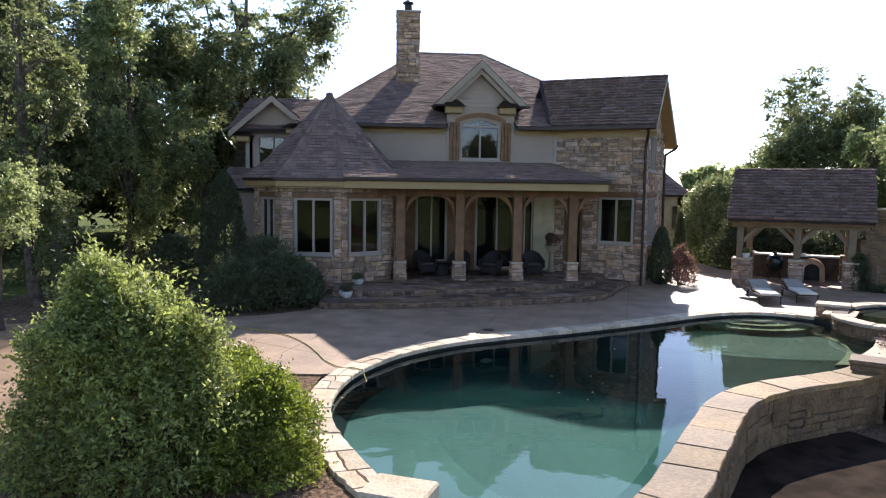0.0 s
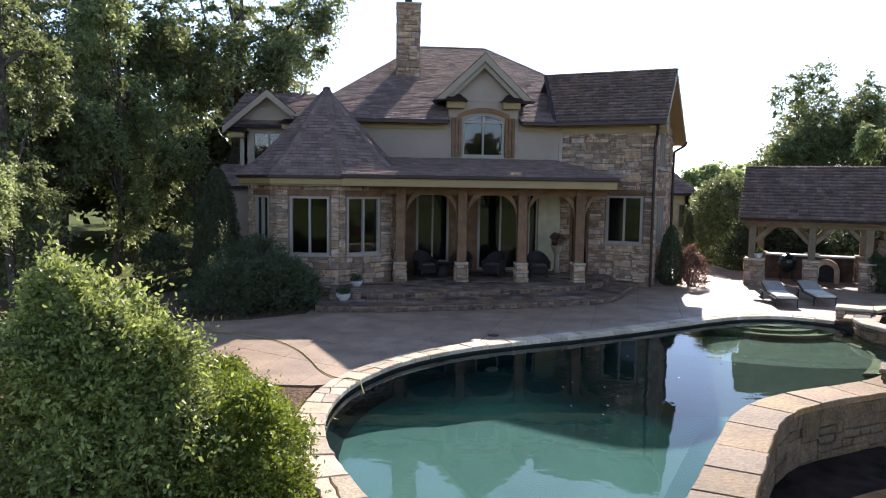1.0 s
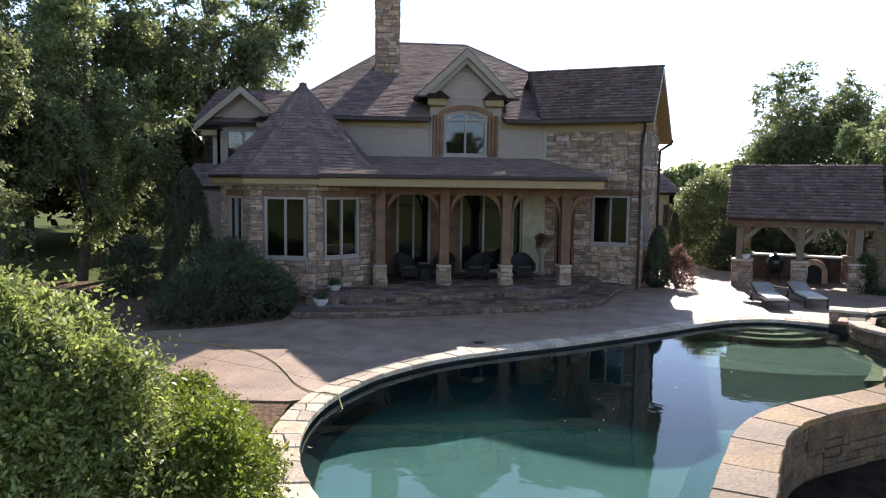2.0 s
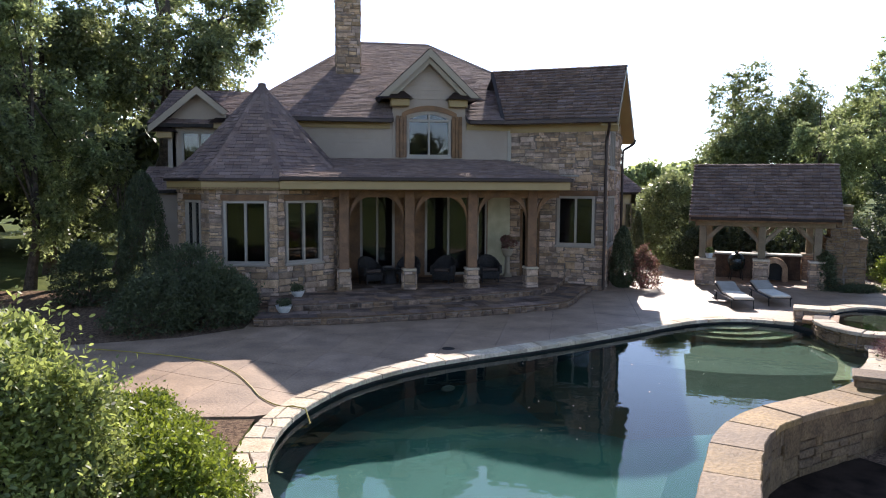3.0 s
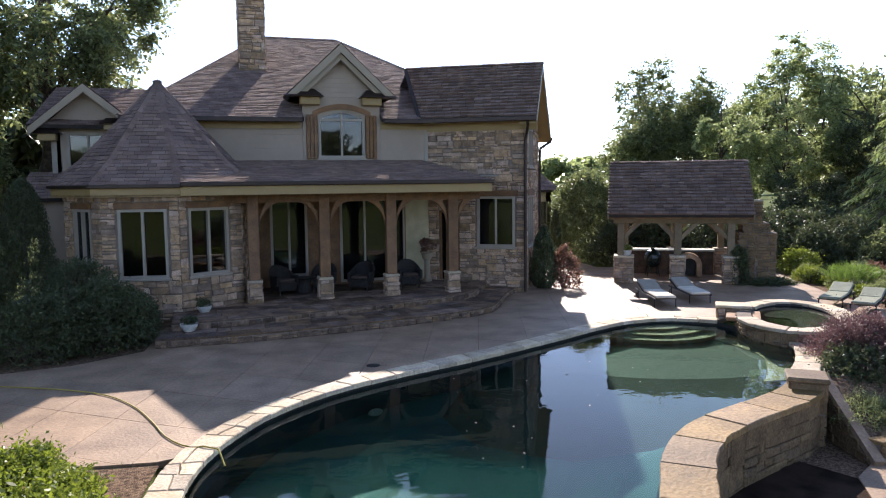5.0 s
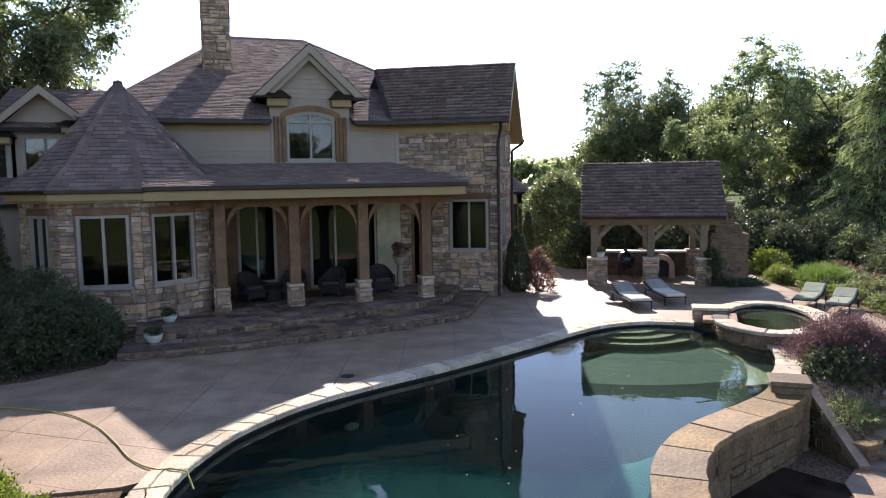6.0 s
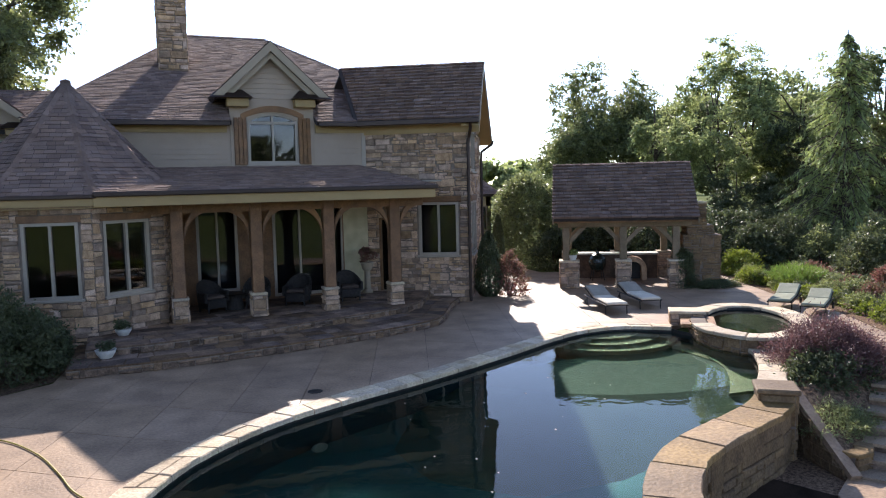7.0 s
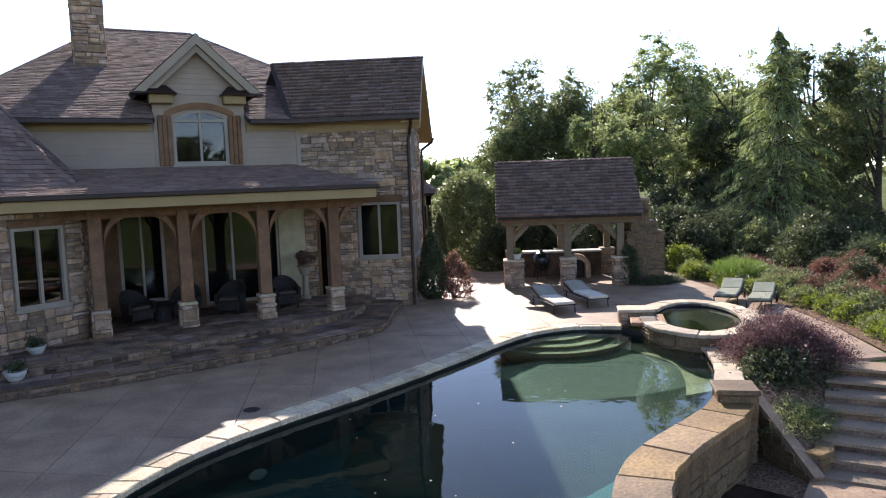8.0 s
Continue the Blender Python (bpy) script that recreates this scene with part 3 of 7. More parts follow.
def shingles(parent, poly, seed, course=0.15, tab=0.30, deck=True, name="roof", thick=0.14, label="", step=(0.012, 0.026)):
    """A roof plane: deck with the corners poly (any order round, the first two along the eave), covered with shingle tabs in courses."""
    rng = random.Random(seed)
    pts = [Vector(p) for p in poly]
    n = (pts[1] - pts[0]).cross(pts[2] - pts[0]).normalized()
    if n.z < 0:
        n = -n
    up = Vector((0, 0, 1))
    slope = (up - n * n.z).normalized()
    along = slope.cross(n).normalized()
    o = pts[0]
    loc = [((p - o).dot(along), (p - o).dot(slope)) for p in pts]
    bm = bmesh.new()
    slab(bm, pts, -n * thick)
    bmesh.ops.recalc_face_normals(bm, faces=bm.faces[:])
    roof = part(name, bm, ROOF_DECK, parent, label)
    bm = bmesh.new()
    v0, v1 = min(q[1] for q in loc), max(q[1] for q in loc)
    v = v0
    while v < v1 - 0.02:
        top = min(v + course, v1)

        def span(vv):
            xs_ = []
            for a, b in zip(loc, loc[1:] + loc[:1]):
                if (a[1] > vv) != (b[1] > vv):
                    xs_.append(a[0] + (b[0] - a[0]) * (vv - a[1]) / (b[1] - a[1]))
            return (min(xs_), max(xs_)) if len(xs_) >= 2 else None

        lo, hi = span(v + 0.004), span(top - 0.004)
        if lo and hi:
            x = lo[0] - rng.uniform(0, tab)
            while x < lo[1]:
                w = tab * rng.uniform(0.6, 1.25)
                a0, a1 = max(x + 0.004, lo[0]), min(x + w - 0.004, lo[1])
                b0, b1 = max(x + 0.004, hi[0]), min(x + w - 0.004, hi[1])
                if a1 - a0 > 0.02:
                    if b1 - b0 < 0.01:
                        b0 = b1 = min(max((a0 + a1) / 2, hi[0]), hi[1])
                        b1 += 0.01
                    lift = rng.uniform(*step)
                    drop = rng.uniform(-0.02, 0.02)
                    q = lambda s, t, h: bm.verts.new(o + along * s + slope * t + n * h)
                    c = [q(a0, v + drop, lift), q(a1, v + drop, lift), q(b1, top, 0.004), q(b0, top, 0.004), q(a0, v + drop, 0.0), q(a1, v + drop, 0.0)]
                    bm.faces.new((c[0], c[1], c[2], c[3]))
                    bm.faces.new((c[4], c[5], c[1], c[0]))
                x += w
        v += course
    tagged(part("shingles", bm, SHINGLE, roof), kind="stuff")
    return roof


def ridge_caps(parent, a, b, seed, size=0.26):
    """Overlapping cap shingles along a hip or ridge."""
    rng = random.Random(seed)
    a, b = Vector(a), Vector(b)
    d = (b - a).normalized()
    side = d.cross(Vector((0, 0, 1))).normalized()
    upv = side.cross(d).normalized()
    bm = bmesh.new()
    n = max(2, int((b - a).length / 0.17))
    for k in range(n):
        p, q = a.lerp(b, k / n), a.lerp(b, (k + 1.25) / n)
        w = size / 2 * rng.uniform(0.92, 1.06)
        lift = 0.05
        v = [bm.verts.new(c) for c in (p + side * w - upv * 0.03 + upv * 0.02, p + upv * lift, p - side * w - upv * 0.03 + upv * 0.02, q + side * w - upv * 0.045, q + upv * (lift - 0.022), q - side * w - upv * 0.045)]
        bm.faces.new((v[0], v[1], v[4], v[3]))
        bm.faces.new((v[1], v[2], v[5], v[4]))
    tagged(part("ridge_cap", bm, SHINGLE, parent), kind="stuff")


# main upper wall
m, L = wall_frame((-4.0, WALL_Y), (INNER[0], WALL_Y))
door_l, door_m, door_r = (4.3, 5.57, 0.75, 3.46), (6.7, 8.48, 0.47, 3.5), (8.7, 9.05, 0.6, 3.42)
dwin = (6.03, 7.66, 4.85, 6.22)
ARC = 0.28
bm = bmesh.new()
wall(bm, m, 9.1, FLOOR - 0.3, 4.7, 0.25, [door_l, door_m, door_r])
part("wall", bm, TIMBER, house, "brown timber porch wall")
bm = bmesh.new()
wall(bm, m @ Matrix.Translation((9.1, 0, 0)), L - 9.1, FLOOR - 0.3, 4.7, 0.25)
part("wall", bm, STUCCO, house, "cream stucco porch wall")
bm = bmesh.new()
wall(bm, m, L, 4.7, 6.3, 0.25, [(dwin[0], dwin[1], dwin[2], 6.3)])
upper = part("wall", bm, SIDING, house, "pale sage lap-siding wall")


def lap_siding(parent, m, x0, x1, z0, z1, holes=(), reveal=0.16, top=None):
    z = z0
    while z < z1 - 0.02:
        spans, cur, stop = [], x0, x1
        zb = min(z + reveal, z1)
        zm = (z + zb) / 2
        if top:
            a, b = top(zm)
            cur, stop = max(cur, a), min(stop, b)
        for h in sorted(holes):
            if h[2] < zm < h[3]:
                spans.append((cur, h[0]))
                cur = h[1]
        spans.append((cur, stop))
        for xa, xb in spans:
            if xb - xa > 0.03:
                bm = bmesh.new()
                pr = [(-0.028, z), (-0.006, zb), (0.01, zb), (0.01, z)]
                prism(bm, [m @ Vector((xa, y, q)) for y, q in pr], [m @ Vector((xb, y, q)) for y, q in pr])
                bmesh.ops.recalc_face_normals(bm, faces=bm.faces[:])
                part("siding_board", bm, SIDING, parent)
        z += reveal


lap_siding(upper, m, 0.6, L, 4.7, 5.9, [(5.55, 8.15, 4.5, 7)])
bm = bmesh.new()
box(bm, 0.5, 5.4, -0.06, 0.1, 5.86, 6.16, m)
part("frieze_board", bm, CREAM, house, "cream frieze board under the eave")
bm = bmesh.new()
box(bm, 8.25, L, -0.06, 0.1, 5.86, 6.16, m)
part("frieze_board", bm, CREAM, house, "cream frieze board under the eave")
bm = bmesh.new()
box(bm, L - 0.14, L, -0.05, 0.05, 4.6, 5.86, m)
part("corner_trim", bm, TRIM, house)

# dormer front with gable, flush with the wall
DX0, DX1, DPX, DPZ = 5.0, 8.62, 6.85, 8.6
bm = bmesh.new()
fx0, fx1 = 5.5, 8.2
poly = [(fx0, 6.95), (fx1, 6.95), (fx1, 7.1), (DPX, 8.35), (fx0, 7.1)]
prism(bm, [m @ Vector((x, 0.2, z)) for x, z in poly], [m @ Vector((x, -0.06, z)) for x, z in poly])
bmesh.ops.recalc_face_normals(bm, faces=bm.faces[:])
part("gable_wall", bm, SIDING, house, "sage siding dormer gable")
lap_siding(house.children[-1], m @ Matrix.Translation((0, -0.06, 0)), fx0, fx1, 6.95, 8.3, top=lambda z: (fx0 + max(0, (z - 7.1) / 1.25) * (DPX - fx0), fx1 - max(0, (z - 7.1) / 1.25) * (fx1 - DPX)))
bm = bmesh.new()
box(bm, fx0, dwin[0] - 0.42, -0.05, 0.1, 4.7, 6.95, m)
part("corner_board", bm, SIDING, house)
bm = bmesh.new()
box(bm, dwin[1] + 0.42, fx1, -0.05, 0.1, 4.7, 6.95, m)
part("corner_board", bm, SIDING, house)
win = window_unit(m, dwin, house, TRIM, 2, 0.09)


def arc_line(x0, x1, z, rise, n=16):
    return [(x0 + (x1 - x0) * k / n, z + rise * math.sin(math.pi * k / n) ** 0.85) for k in range(n + 1)]


def between(bm, low, high, ya, yb):
    ring = low + high[::-1]
    prism(bm, [m @ Vector((x, yb, z)) for x, z in ring], [m @ Vector((x, ya, z)) for x, z in ring])
    bmesh.ops.recalc_face_normals(bm, faces=bm.faces[:])


arc = arc_line(dwin[0] + 0.09, dwin[1] - 0.09, dwin[3], ARC - 0.09)
bm = bmesh.new()
between(bm, [(x, dwin[3]) for x, _ in arc], [(x, z + 0.001) for x, z in arc], 0.06, 0.068)
part("pane", bm, GLASS, win).visible_shadow = False
outer_arc = arc_line(dwin[0], dwin[1], dwin[3], ARC)
bm = bmesh.new()
between(bm, arc, outer_arc, -0.03, 0.12)
part("arch_frame", bm, TRIM, win)
bm = bmesh.new()
box(bm, 6.81, 6.88, -0.02, 0.1, dwin[3], dwin[3] + ARC - 0.08, m)
part("mullion", bm, TRIM, win)
a0, a1 = dwin[0] - 0.2, dwin[1] + 0.2
head_low = arc_line(a0, a1, dwin[3] + 0.05, ARC - 0.02)
head_top = arc_line(a0, a1, dwin[3] + 0.22, ARC)
bm = bmesh.new()
between(bm, head_low, head_top, -0.12, 0.08)
part("arched_head", bm, TIMBER, house, "brown arched timber window head")
bm = bmesh.new()
between(bm, [(dwin[0] - 0.42, dwin[3])] + [(x, z) for x, z in outer_arc] + [(dwin[1] + 0.42, dwin[3])], [(dwin[0] - 0.42, 6.95)] + [(x, 6.95) for x, _ in outer_arc] + [(dwin[1] + 0.42, 6.95)], -0.065, 0.08)
part("gable_apron", bm, SIDING, house)
for xa, xb in ((dwin[0] - 0.42, dwin[0] - 0.02), (dwin[1] + 0.02, dwin[1] + 0.42)):
    bm = bmesh.new()
    w = (xb - xa) / 3
    for k in range(3):
        box(bm, xa + k * w + 0.006, xa + (k + 1) * w - 0.006, -0.1, 0.05, 4.83, 6.34, m, 0.008)
    part("shutter", bm, TIMBER, house, "brown stained board shutter")

# dormer roof and its rakes
ex0, ex1, dz0 = m @ Vector((DX0 - 0.02, 0, 0)), m @ Vector((DX1 + 0.02, 0, 0)), 7.0
fy, by = WALL_Y - 0.5, 36.2
px = (ex0.x + ex1.x) / 2
for sx, ex in ((-1, ex0.x), (1, ex1.x)):
    shingles(house, [(ex, fy, dz0), (ex, fy + 1.6, dz0), (px, by, DPZ + 0.12), (px, fy, DPZ + 0.12)], 11 + sx, label="shingled dormer roof")
    bm = bmesh.new()
    slab(bm, [(ex, fy - 0.03, 6.98), (px, fy - 0.03, DPZ + 0.1), (px, fy - 0.03, DPZ - 0.2), (ex - sx * 0.27, fy - 0.03, 6.93), (ex, fy - 0.03, 6.93)], (0, 0.07, 0))
    bmesh.ops.recalc_face_normals(bm, faces=bm.faces[:])
    part("rake_board", bm, TAUPE, house, "taupe rake board")
    bm = bmesh.new()
    slab(bm, [(ex - sx * 0.29, fy + 0.1, 6.95), (px, fy + 0.1, DPZ - 0.2), (px, fy + 0.1, DPZ - 0.42), (ex - sx * 0.53, fy + 0.1, 6.95)], (0, 0.25, 0))
    bmesh.ops.recalc_face_normals(bm, faces=bm.faces[:])
    part("rake_soffit", bm, TAUPE, house)
    a, b = sorted((ex - sx * 0.42, ex - sx * 1.1))
    bm = bmesh.new()
    box(bm, a, b, fy + 0.12, WALL_Y, 6.66, 6.92, None, 0.02)
    part("eave_return", bm, CREAM, house, "boxed cream eave return")
    bm = bmesh.new()
    a, b = min(ex - sx * -0.12, ex - sx * 1.2), max(ex - sx * -0.12, ex - sx * 1.2)
    prism(bm, [(a, fy - 0.1, 6.92), (b, fy - 0.1, 6.92), (b, WALL_Y, 6.92), (a, WALL_Y, 6.92)], [(a + 0.28, fy + 0.25, 7.2), (b - 0.28, fy + 0.25, 7.2), (b - 0.28, WALL_Y, 7.22), (a + 0.28, WALL_Y, 7.22)])
    part("return_cap", bm, GUTTER, house, "dark capped eave return")

# main hip roof
EZ, EY = 6.2, 31.25
RL, RR = Vector((0.75, 40.5, 10.56)), Vector((4.05, 40.5, 10.56))
XL, XR = -4.3, 9.6
BACK = 49.7
lift_at = lambda f: (XL + (RL.x - XL) * f, XR - (XR - RR.x) * f, EY + (RL.y - EY) * f, EZ + (RL.z - EZ) * f)
la, lb, ly, lz = lift_at(0.11)
main_roof = shingles(house, [(la, ly, lz), (lb, ly, lz), RR, RL], 21, label="grey-brown shingled hip roof")
shingles(house, [(XL, EY, EZ), (1.5, EY, EZ), (1.5, ly, lz), (la, ly, lz)], 25)
shingles(house, [(4.2, EY, EZ), (XR, EY, EZ), (lb, ly, lz), (4.2, ly, lz)], 26)
shingles(house, [(XR, EY, EZ), (XR, BACK, EZ), RR], 22)
shingles(house, [(XL, BACK, EZ), (XL, EY, EZ), RL], 23)
shingles(house, [(XR, BACK, EZ), (XL, BACK, EZ), RL, RR], 24)
for k, (a, b) in enumerate((((XL, EY, EZ), RL), ((XR, EY, EZ), RR), (RL, RR))):
    ridge_caps(main_roof, a, b, 30 + k)
bm = bmesh.new()
box(bm, XL, 1.45, EY - 0.09, EY + 0.03, EZ - 0.16, EZ - 0.02, None, 0.02)
part("gutter", bm, GUTTER, house, "dark bronze gutter")
bm = bmesh.new()
box(bm, 4.25, 5.75, EY - 0.09, EY + 0.03, EZ - 0.16, EZ - 0.02, None, 0.02)
part("gutter", bm, GUTTER, house, "dark bronze gutter")
bm = bmesh.new()
box(bm, XL, 1.3, EY + 0.03, WALL_Y, EZ - 0.14, EZ - 0.1)
part("soffit", bm, CREAM, house)
bm = bmesh.new()
box(bm, 4.4, 5.9, EY + 0.03, WALL_Y, EZ - 0.14, EZ - 0.1)
part("soffit", bm, CREAM, house)

# chimney
bm = bmesh.new()
CX0, CX1, CY0, CY1, CZ = -0.38, 0.58, 35.9, 36.95, 11.5
box(bm, CX0, CX1, CY0, CY1, 6.5, CZ)
chimney = part("chimney", bm, MORTAR, house, "tall fieldstone chimney")
for a, b, s in (((CX0, CY0), (CX1, CY0), 41), ((CX1, CY0), (CX1, CY1), 42), ((CX0, CY1), (CX0, CY0), 43)):
    mm, ll = wall_frame(a, b)
    stone_wall(chimney, mm, ll, 7.6, CZ, seed=s)
bm = bmesh.new()
box(bm, CX0 - 0.07, CX1 + 0.07, CY0 - 0.07, CY1 + 0.07, CZ, CZ + 0.09, None, 0.02)
part("chimney_cap", bm, TRIM, chimney)
bm = bmesh.new()
lathe(bm, [(0.16, 0), (0.16, 0.35), (0.24, 0.38), (0.24, 0.44), (0.06, 0.55)], ((CX0 + CX1) / 2, 36.4, CZ + 0.09), 14)
part("flue", bm, METAL_DARK, chimney, "dark metal flue cap")

# ---- angled stone wing ----
U = Vector((C30, -S30, 0))
E = Vector((S30, C30, 0))
O = Vector((9.0, 30.0, 0))
wm, wl = wall_frame(INNER, CORNER)
rwin = (wl - 1.70, wl - 0.33, 1.63, 3.45)
rdoor = (wl - 3.1, wl - 2.35, FLOOR, 2.95)
bm = bmesh.new()
wall(bm, wm, wl, -0.1, 6.15, 0.3, [rwin, rdoor])
wing_front = part("wall", bm, MORTAR, house, "fieldstone wing wall")
END = 4.75
P1 = O + E * END
em, el = wall_frame(CORNER, (P1.x, P1.y))
ewin_low, ewin_up = (0.85, 2.75, 1.55, 3.45), (1.05, 2.65, 4.5, 5.95)
bm = bmesh.new()
wall(bm, em, el, -0.1, 5.75, 0.3, [ewin_low, (ewin_up[0], ewin_up[1], 4.5, 5.75)])
wing_end = part("wall", bm, MORTAR, house, "fieldstone gable wall")
RIDGE_E, RIDGE_Z = 1.5, 8.3
bm = bmesh.new()
poly = [(0, 5.95), (ewin_up[0], 5.95), (ewin_up[1], 5.95), (el, 5.75), (RIDGE_E, RIDGE_Z - 0.15)]
prism(bm, [em @ Vector((x, 0.3, z)) for x, z in poly], [em @ Vector((x, 0, z)) for x, z in poly])
bmesh.ops.recalc_face_normals(bm, faces=bm.faces[:])
part("gable", bm, MORTAR, house, "fieldstone gable")
stone_wall(house.children[-1], em, el, 5.95, 8.1, seed=53, top=lambda z: (max(0, (z - 5.95) / 2.2 * RIDGE_E), el - (z - 5.75) / 2.4 * (el - RIDGE_E)))
for hole_, mm, par in ((rwin, wm, wing_front),):
    window_unit(mm, hole_, house, TRIM, 2, 0.09)
window_unit(em, ewin_low, house, TRIM, 3, 0.08)
window_unit(em, (ewin_up[0], ewin_up[1], 4.5, 5.95), house, TRIM, 3, 0.08)
for hole_, mm in ((rwin, wm), (ewin_low, em), (ewin_up, em)):
    bm = bmesh.new()
    box(bm, hole_[0] - 0.12, hole_[1] + 0.12, -0.07, 0.05, hole_[3], hole_[3] + 0.2, mm, 0.015)
    part("lintel", bm, TIMBER, house, "brown timber window lintel")
bm = bmesh.new()
b = 0.08
for a in ((rdoor[0], rdoor[0] + b, rdoor[2], rdoor[3]), (rdoor[1] - b, rdoor[1], rdoor[2], rdoor[3]), (rdoor[0] + b, rdoor[1] - b, rdoor[3] - b, rdoor[3])):
    box(bm, a[0], a[1], -0.02, 0.2, a[2], a[3], wm)
side_door = part("door", bm, TIMBER, house, "dark timber-framed glazed side door")
bm = bmesh.new()
box(bm, rdoor[0] + b, rdoor[1] - b, 0.08, 0.1, rdoor[2] + 0.02, rdoor[3] - b, wm)
part("pane", bm, GLASS, side_door).visible_shadow = False

# wing roof
FE, BE = -0.62, 5.1
UW = 0.5
far = -7.0
q = lambda e, u, z: tuple(O + E * e + U * u + Vector((0, 0, z)))
VALLEY = -4.66
shingles(house, [q(FE, -3.57, 6.22), q(FE, UW, 6.22), q(RIDGE_E, UW, RIDGE_Z), q(RIDGE_E, VALLEY, RIDGE_Z)], 61, course=0.18, label="shingled gable roof of the wing", step=(0.06, 0.1))
shingles(house, [q(BE, UW, 5.85), q(BE, far, 5.85), q(RIDGE_E, VALLEY, RIDGE_Z), q(RIDGE_E, UW, RIDGE_Z)], 62)
ridge_caps(house, q(RIDGE_E, VALLEY, RIDGE_Z), q(RIDGE_E, UW, RIDGE_Z), 63)
HIP_MEET = (6.93, 35.7, RIDGE_Z)
shingles(house, [q(FE, -3.57, 6.2), q(RIDGE_E, VALLEY, RIDGE_Z), HIP_MEET], 64)
ridge_caps(house, q(RIDGE_E, VALLEY, RIDGE_Z), HIP_MEET, 65)
for (e0, z0), (e1, z1) in (((FE, 6.2), (RIDGE_E, RIDGE_Z)), ((RIDGE_E, RIDGE_Z), (BE, 5.83))):
    bm = bmesh.new()
    slab(bm, [q(e0, UW + 0.02, z0), q(e1, UW + 0.02, z1), q(e1, UW + 0.02, z1 - 0.26), q(e0, UW + 0.02, z0 - 0.26)], U * -0.05)
    bmesh.ops.recalc_face_normals(bm, faces=bm.faces[:])
    part("rake_board", bm, TAUPE, house)
    bm = bmesh.new()
    slab(bm, [q(e0, UW - 0.03, z0 - 0.22), q(e1, UW - 0.03, z1 - 0.22), q(e1, -0.1, z1 - 0.22), q(e0, -0.1, z0 - 0.22)], (0, 0, -0.03))
    bmesh.ops.recalc_face_normals(bm, faces=bm.faces[:])
    part("soffit", bm, CREAM, house)
bm = bmesh.new()
gm = Matrix(((U.x, E.x, 0, O.x), (U.y, E.y, 0, O.y), (0, 0, 1, 0), (0, 0, 0, 1)))
box(bm, -4.0, UW, FE - 0.1, FE + 0.03, 6.04, 6.2, gm, 0.02)
part("gutter", bm, GUTTER, house, "dark bronze gutter")
bm = bmesh.new()
box(bm, -3.75, UW - 0.05, -0.07, 0.1, 5.78, 6.08, gm)
part("frieze_board", bm, CREAM, house)
bm = bmesh.new()
box(bm, -3.6, UW - 0.05, FE, -0.07, 6.04, 6.09, gm)
part("soffit", bm, CREAM, house)
bm = bmesh.new()
tube(bm, [q(FE - 0.04, 0.2, 6.06), q(FE + 0.05, 0.2, 5.92), q(-0.14, 0.1, 5.62), q(-0.12, 0.06, 5.4), q(-0.12, 0.06, 0.05)], 0.055, 8)
part("downspout", bm, GUTTER, house, "dark bronze downspout")
bm = bmesh.new()
tube(bm, [q(BE - 0.1, 0.55, 5.75), q(BE - 0.15, 0.5, 5.6), q(END - 0.2, 0.12, 5.3), q(END - 0.2, 0.1, 5.0), q(END - 0.2, 0.1, 0.05)], 0.055, 8)
part("downspout", bm, GUTTER, house)
# rest of the house behind
bm = bmesh.new()
back_wall, bl = wall_frame((P1.x, P1.y), (8.0, 46.6))
wall(bm, back_wall, bl, 0, 5.8, 0.3)
bw2, bl2 = wall_frame((8.0, 46.2), (-4.0, 46.2))
wall(bm, bw2, bl2, 0, 6.2, 0.3)
bw3, bl3 = wall_frame((-4.0, 46.2), (-4.0, 31.75))
wall(bm, bw3, bl3, 0, 6.2, 0.3)
part("wall", bm, SIDING, house)
# inner sheets added to stop sun and sky showing through the windows
bm = bmesh.new()
box(bm, -3.9, 7.9, 34.2, 34.4, 0, 6.3)
box(bm, -3.9, 6.0, 32.05, 34.2, 0.2, 0.42)
box(bm, -6.3, -4.1, 34.5, 34.6, 0, 5.9)
box(bm, -5.3, 7.9, 29.6, 35.4, 4.15, 4.2)
box(bm, -3.4, -0.32, 1.7, 1.8, 0, 6.0, gm)
part("partition", bm, DARK_ROOM, house, "inner walls added to block light through the windows")

# ---- porch ----
PY = 27.2
PX0, PX1 = -2.34, 6.72
fm, fl = wall_frame((PX1, PY), (7.5, 30.95))
porch = shingles(house, [(PX0, PY, 4.05), (PX1, PY, 4.05), (5.7, WALL_Y, 4.78), (PX0, WALL_Y, 4.78)], 71, label="low shingled porch roof")
shingles(house, [(PX1, PY, 4.05), (7.5, 30.95, 4.05), (5.7, WALL_Y, 4.78)], 72)
bm = bmesh.new()
box(bm, PX0, PX1, PY, PY + 0.08, 3.68, 3.97)
part("fascia", bm, CREAM, house, "cream porch fascia")
bm = bmesh.new()
box(bm, 0.0, fl, 0.0, 0.08, 3.68, 3.97, fm)
part("fascia", bm, CREAM, house, "cream porch fascia")
bm = bmesh.new()
box(bm, PX0, PX1 + 0.06, PY - 0.1, PY, 3.93, 4.05, None, 0.02)
part("gutter", bm, GUTTER, house, "dark bronze porch gutter")
bm = bmesh.new()
box(bm, 0.0, fl, -0.1, 0.0, 3.93, 4.05, fm, 0.02)
part("gutter", bm, GUTTER, house)
bm = bmesh.new()
box(bm, PX0, PX1 - 0.02, PY + 0.08, WALL_Y, 3.72, 3.76)
part("porch_ceiling", bm, TIMBER, house, "brown board porch ceiling")
POSTS = (-0.40, 1.71, 3.80, 5.83)
POST_Y, PED_Z = 28.5, 1.11
bm = bmesh.new()
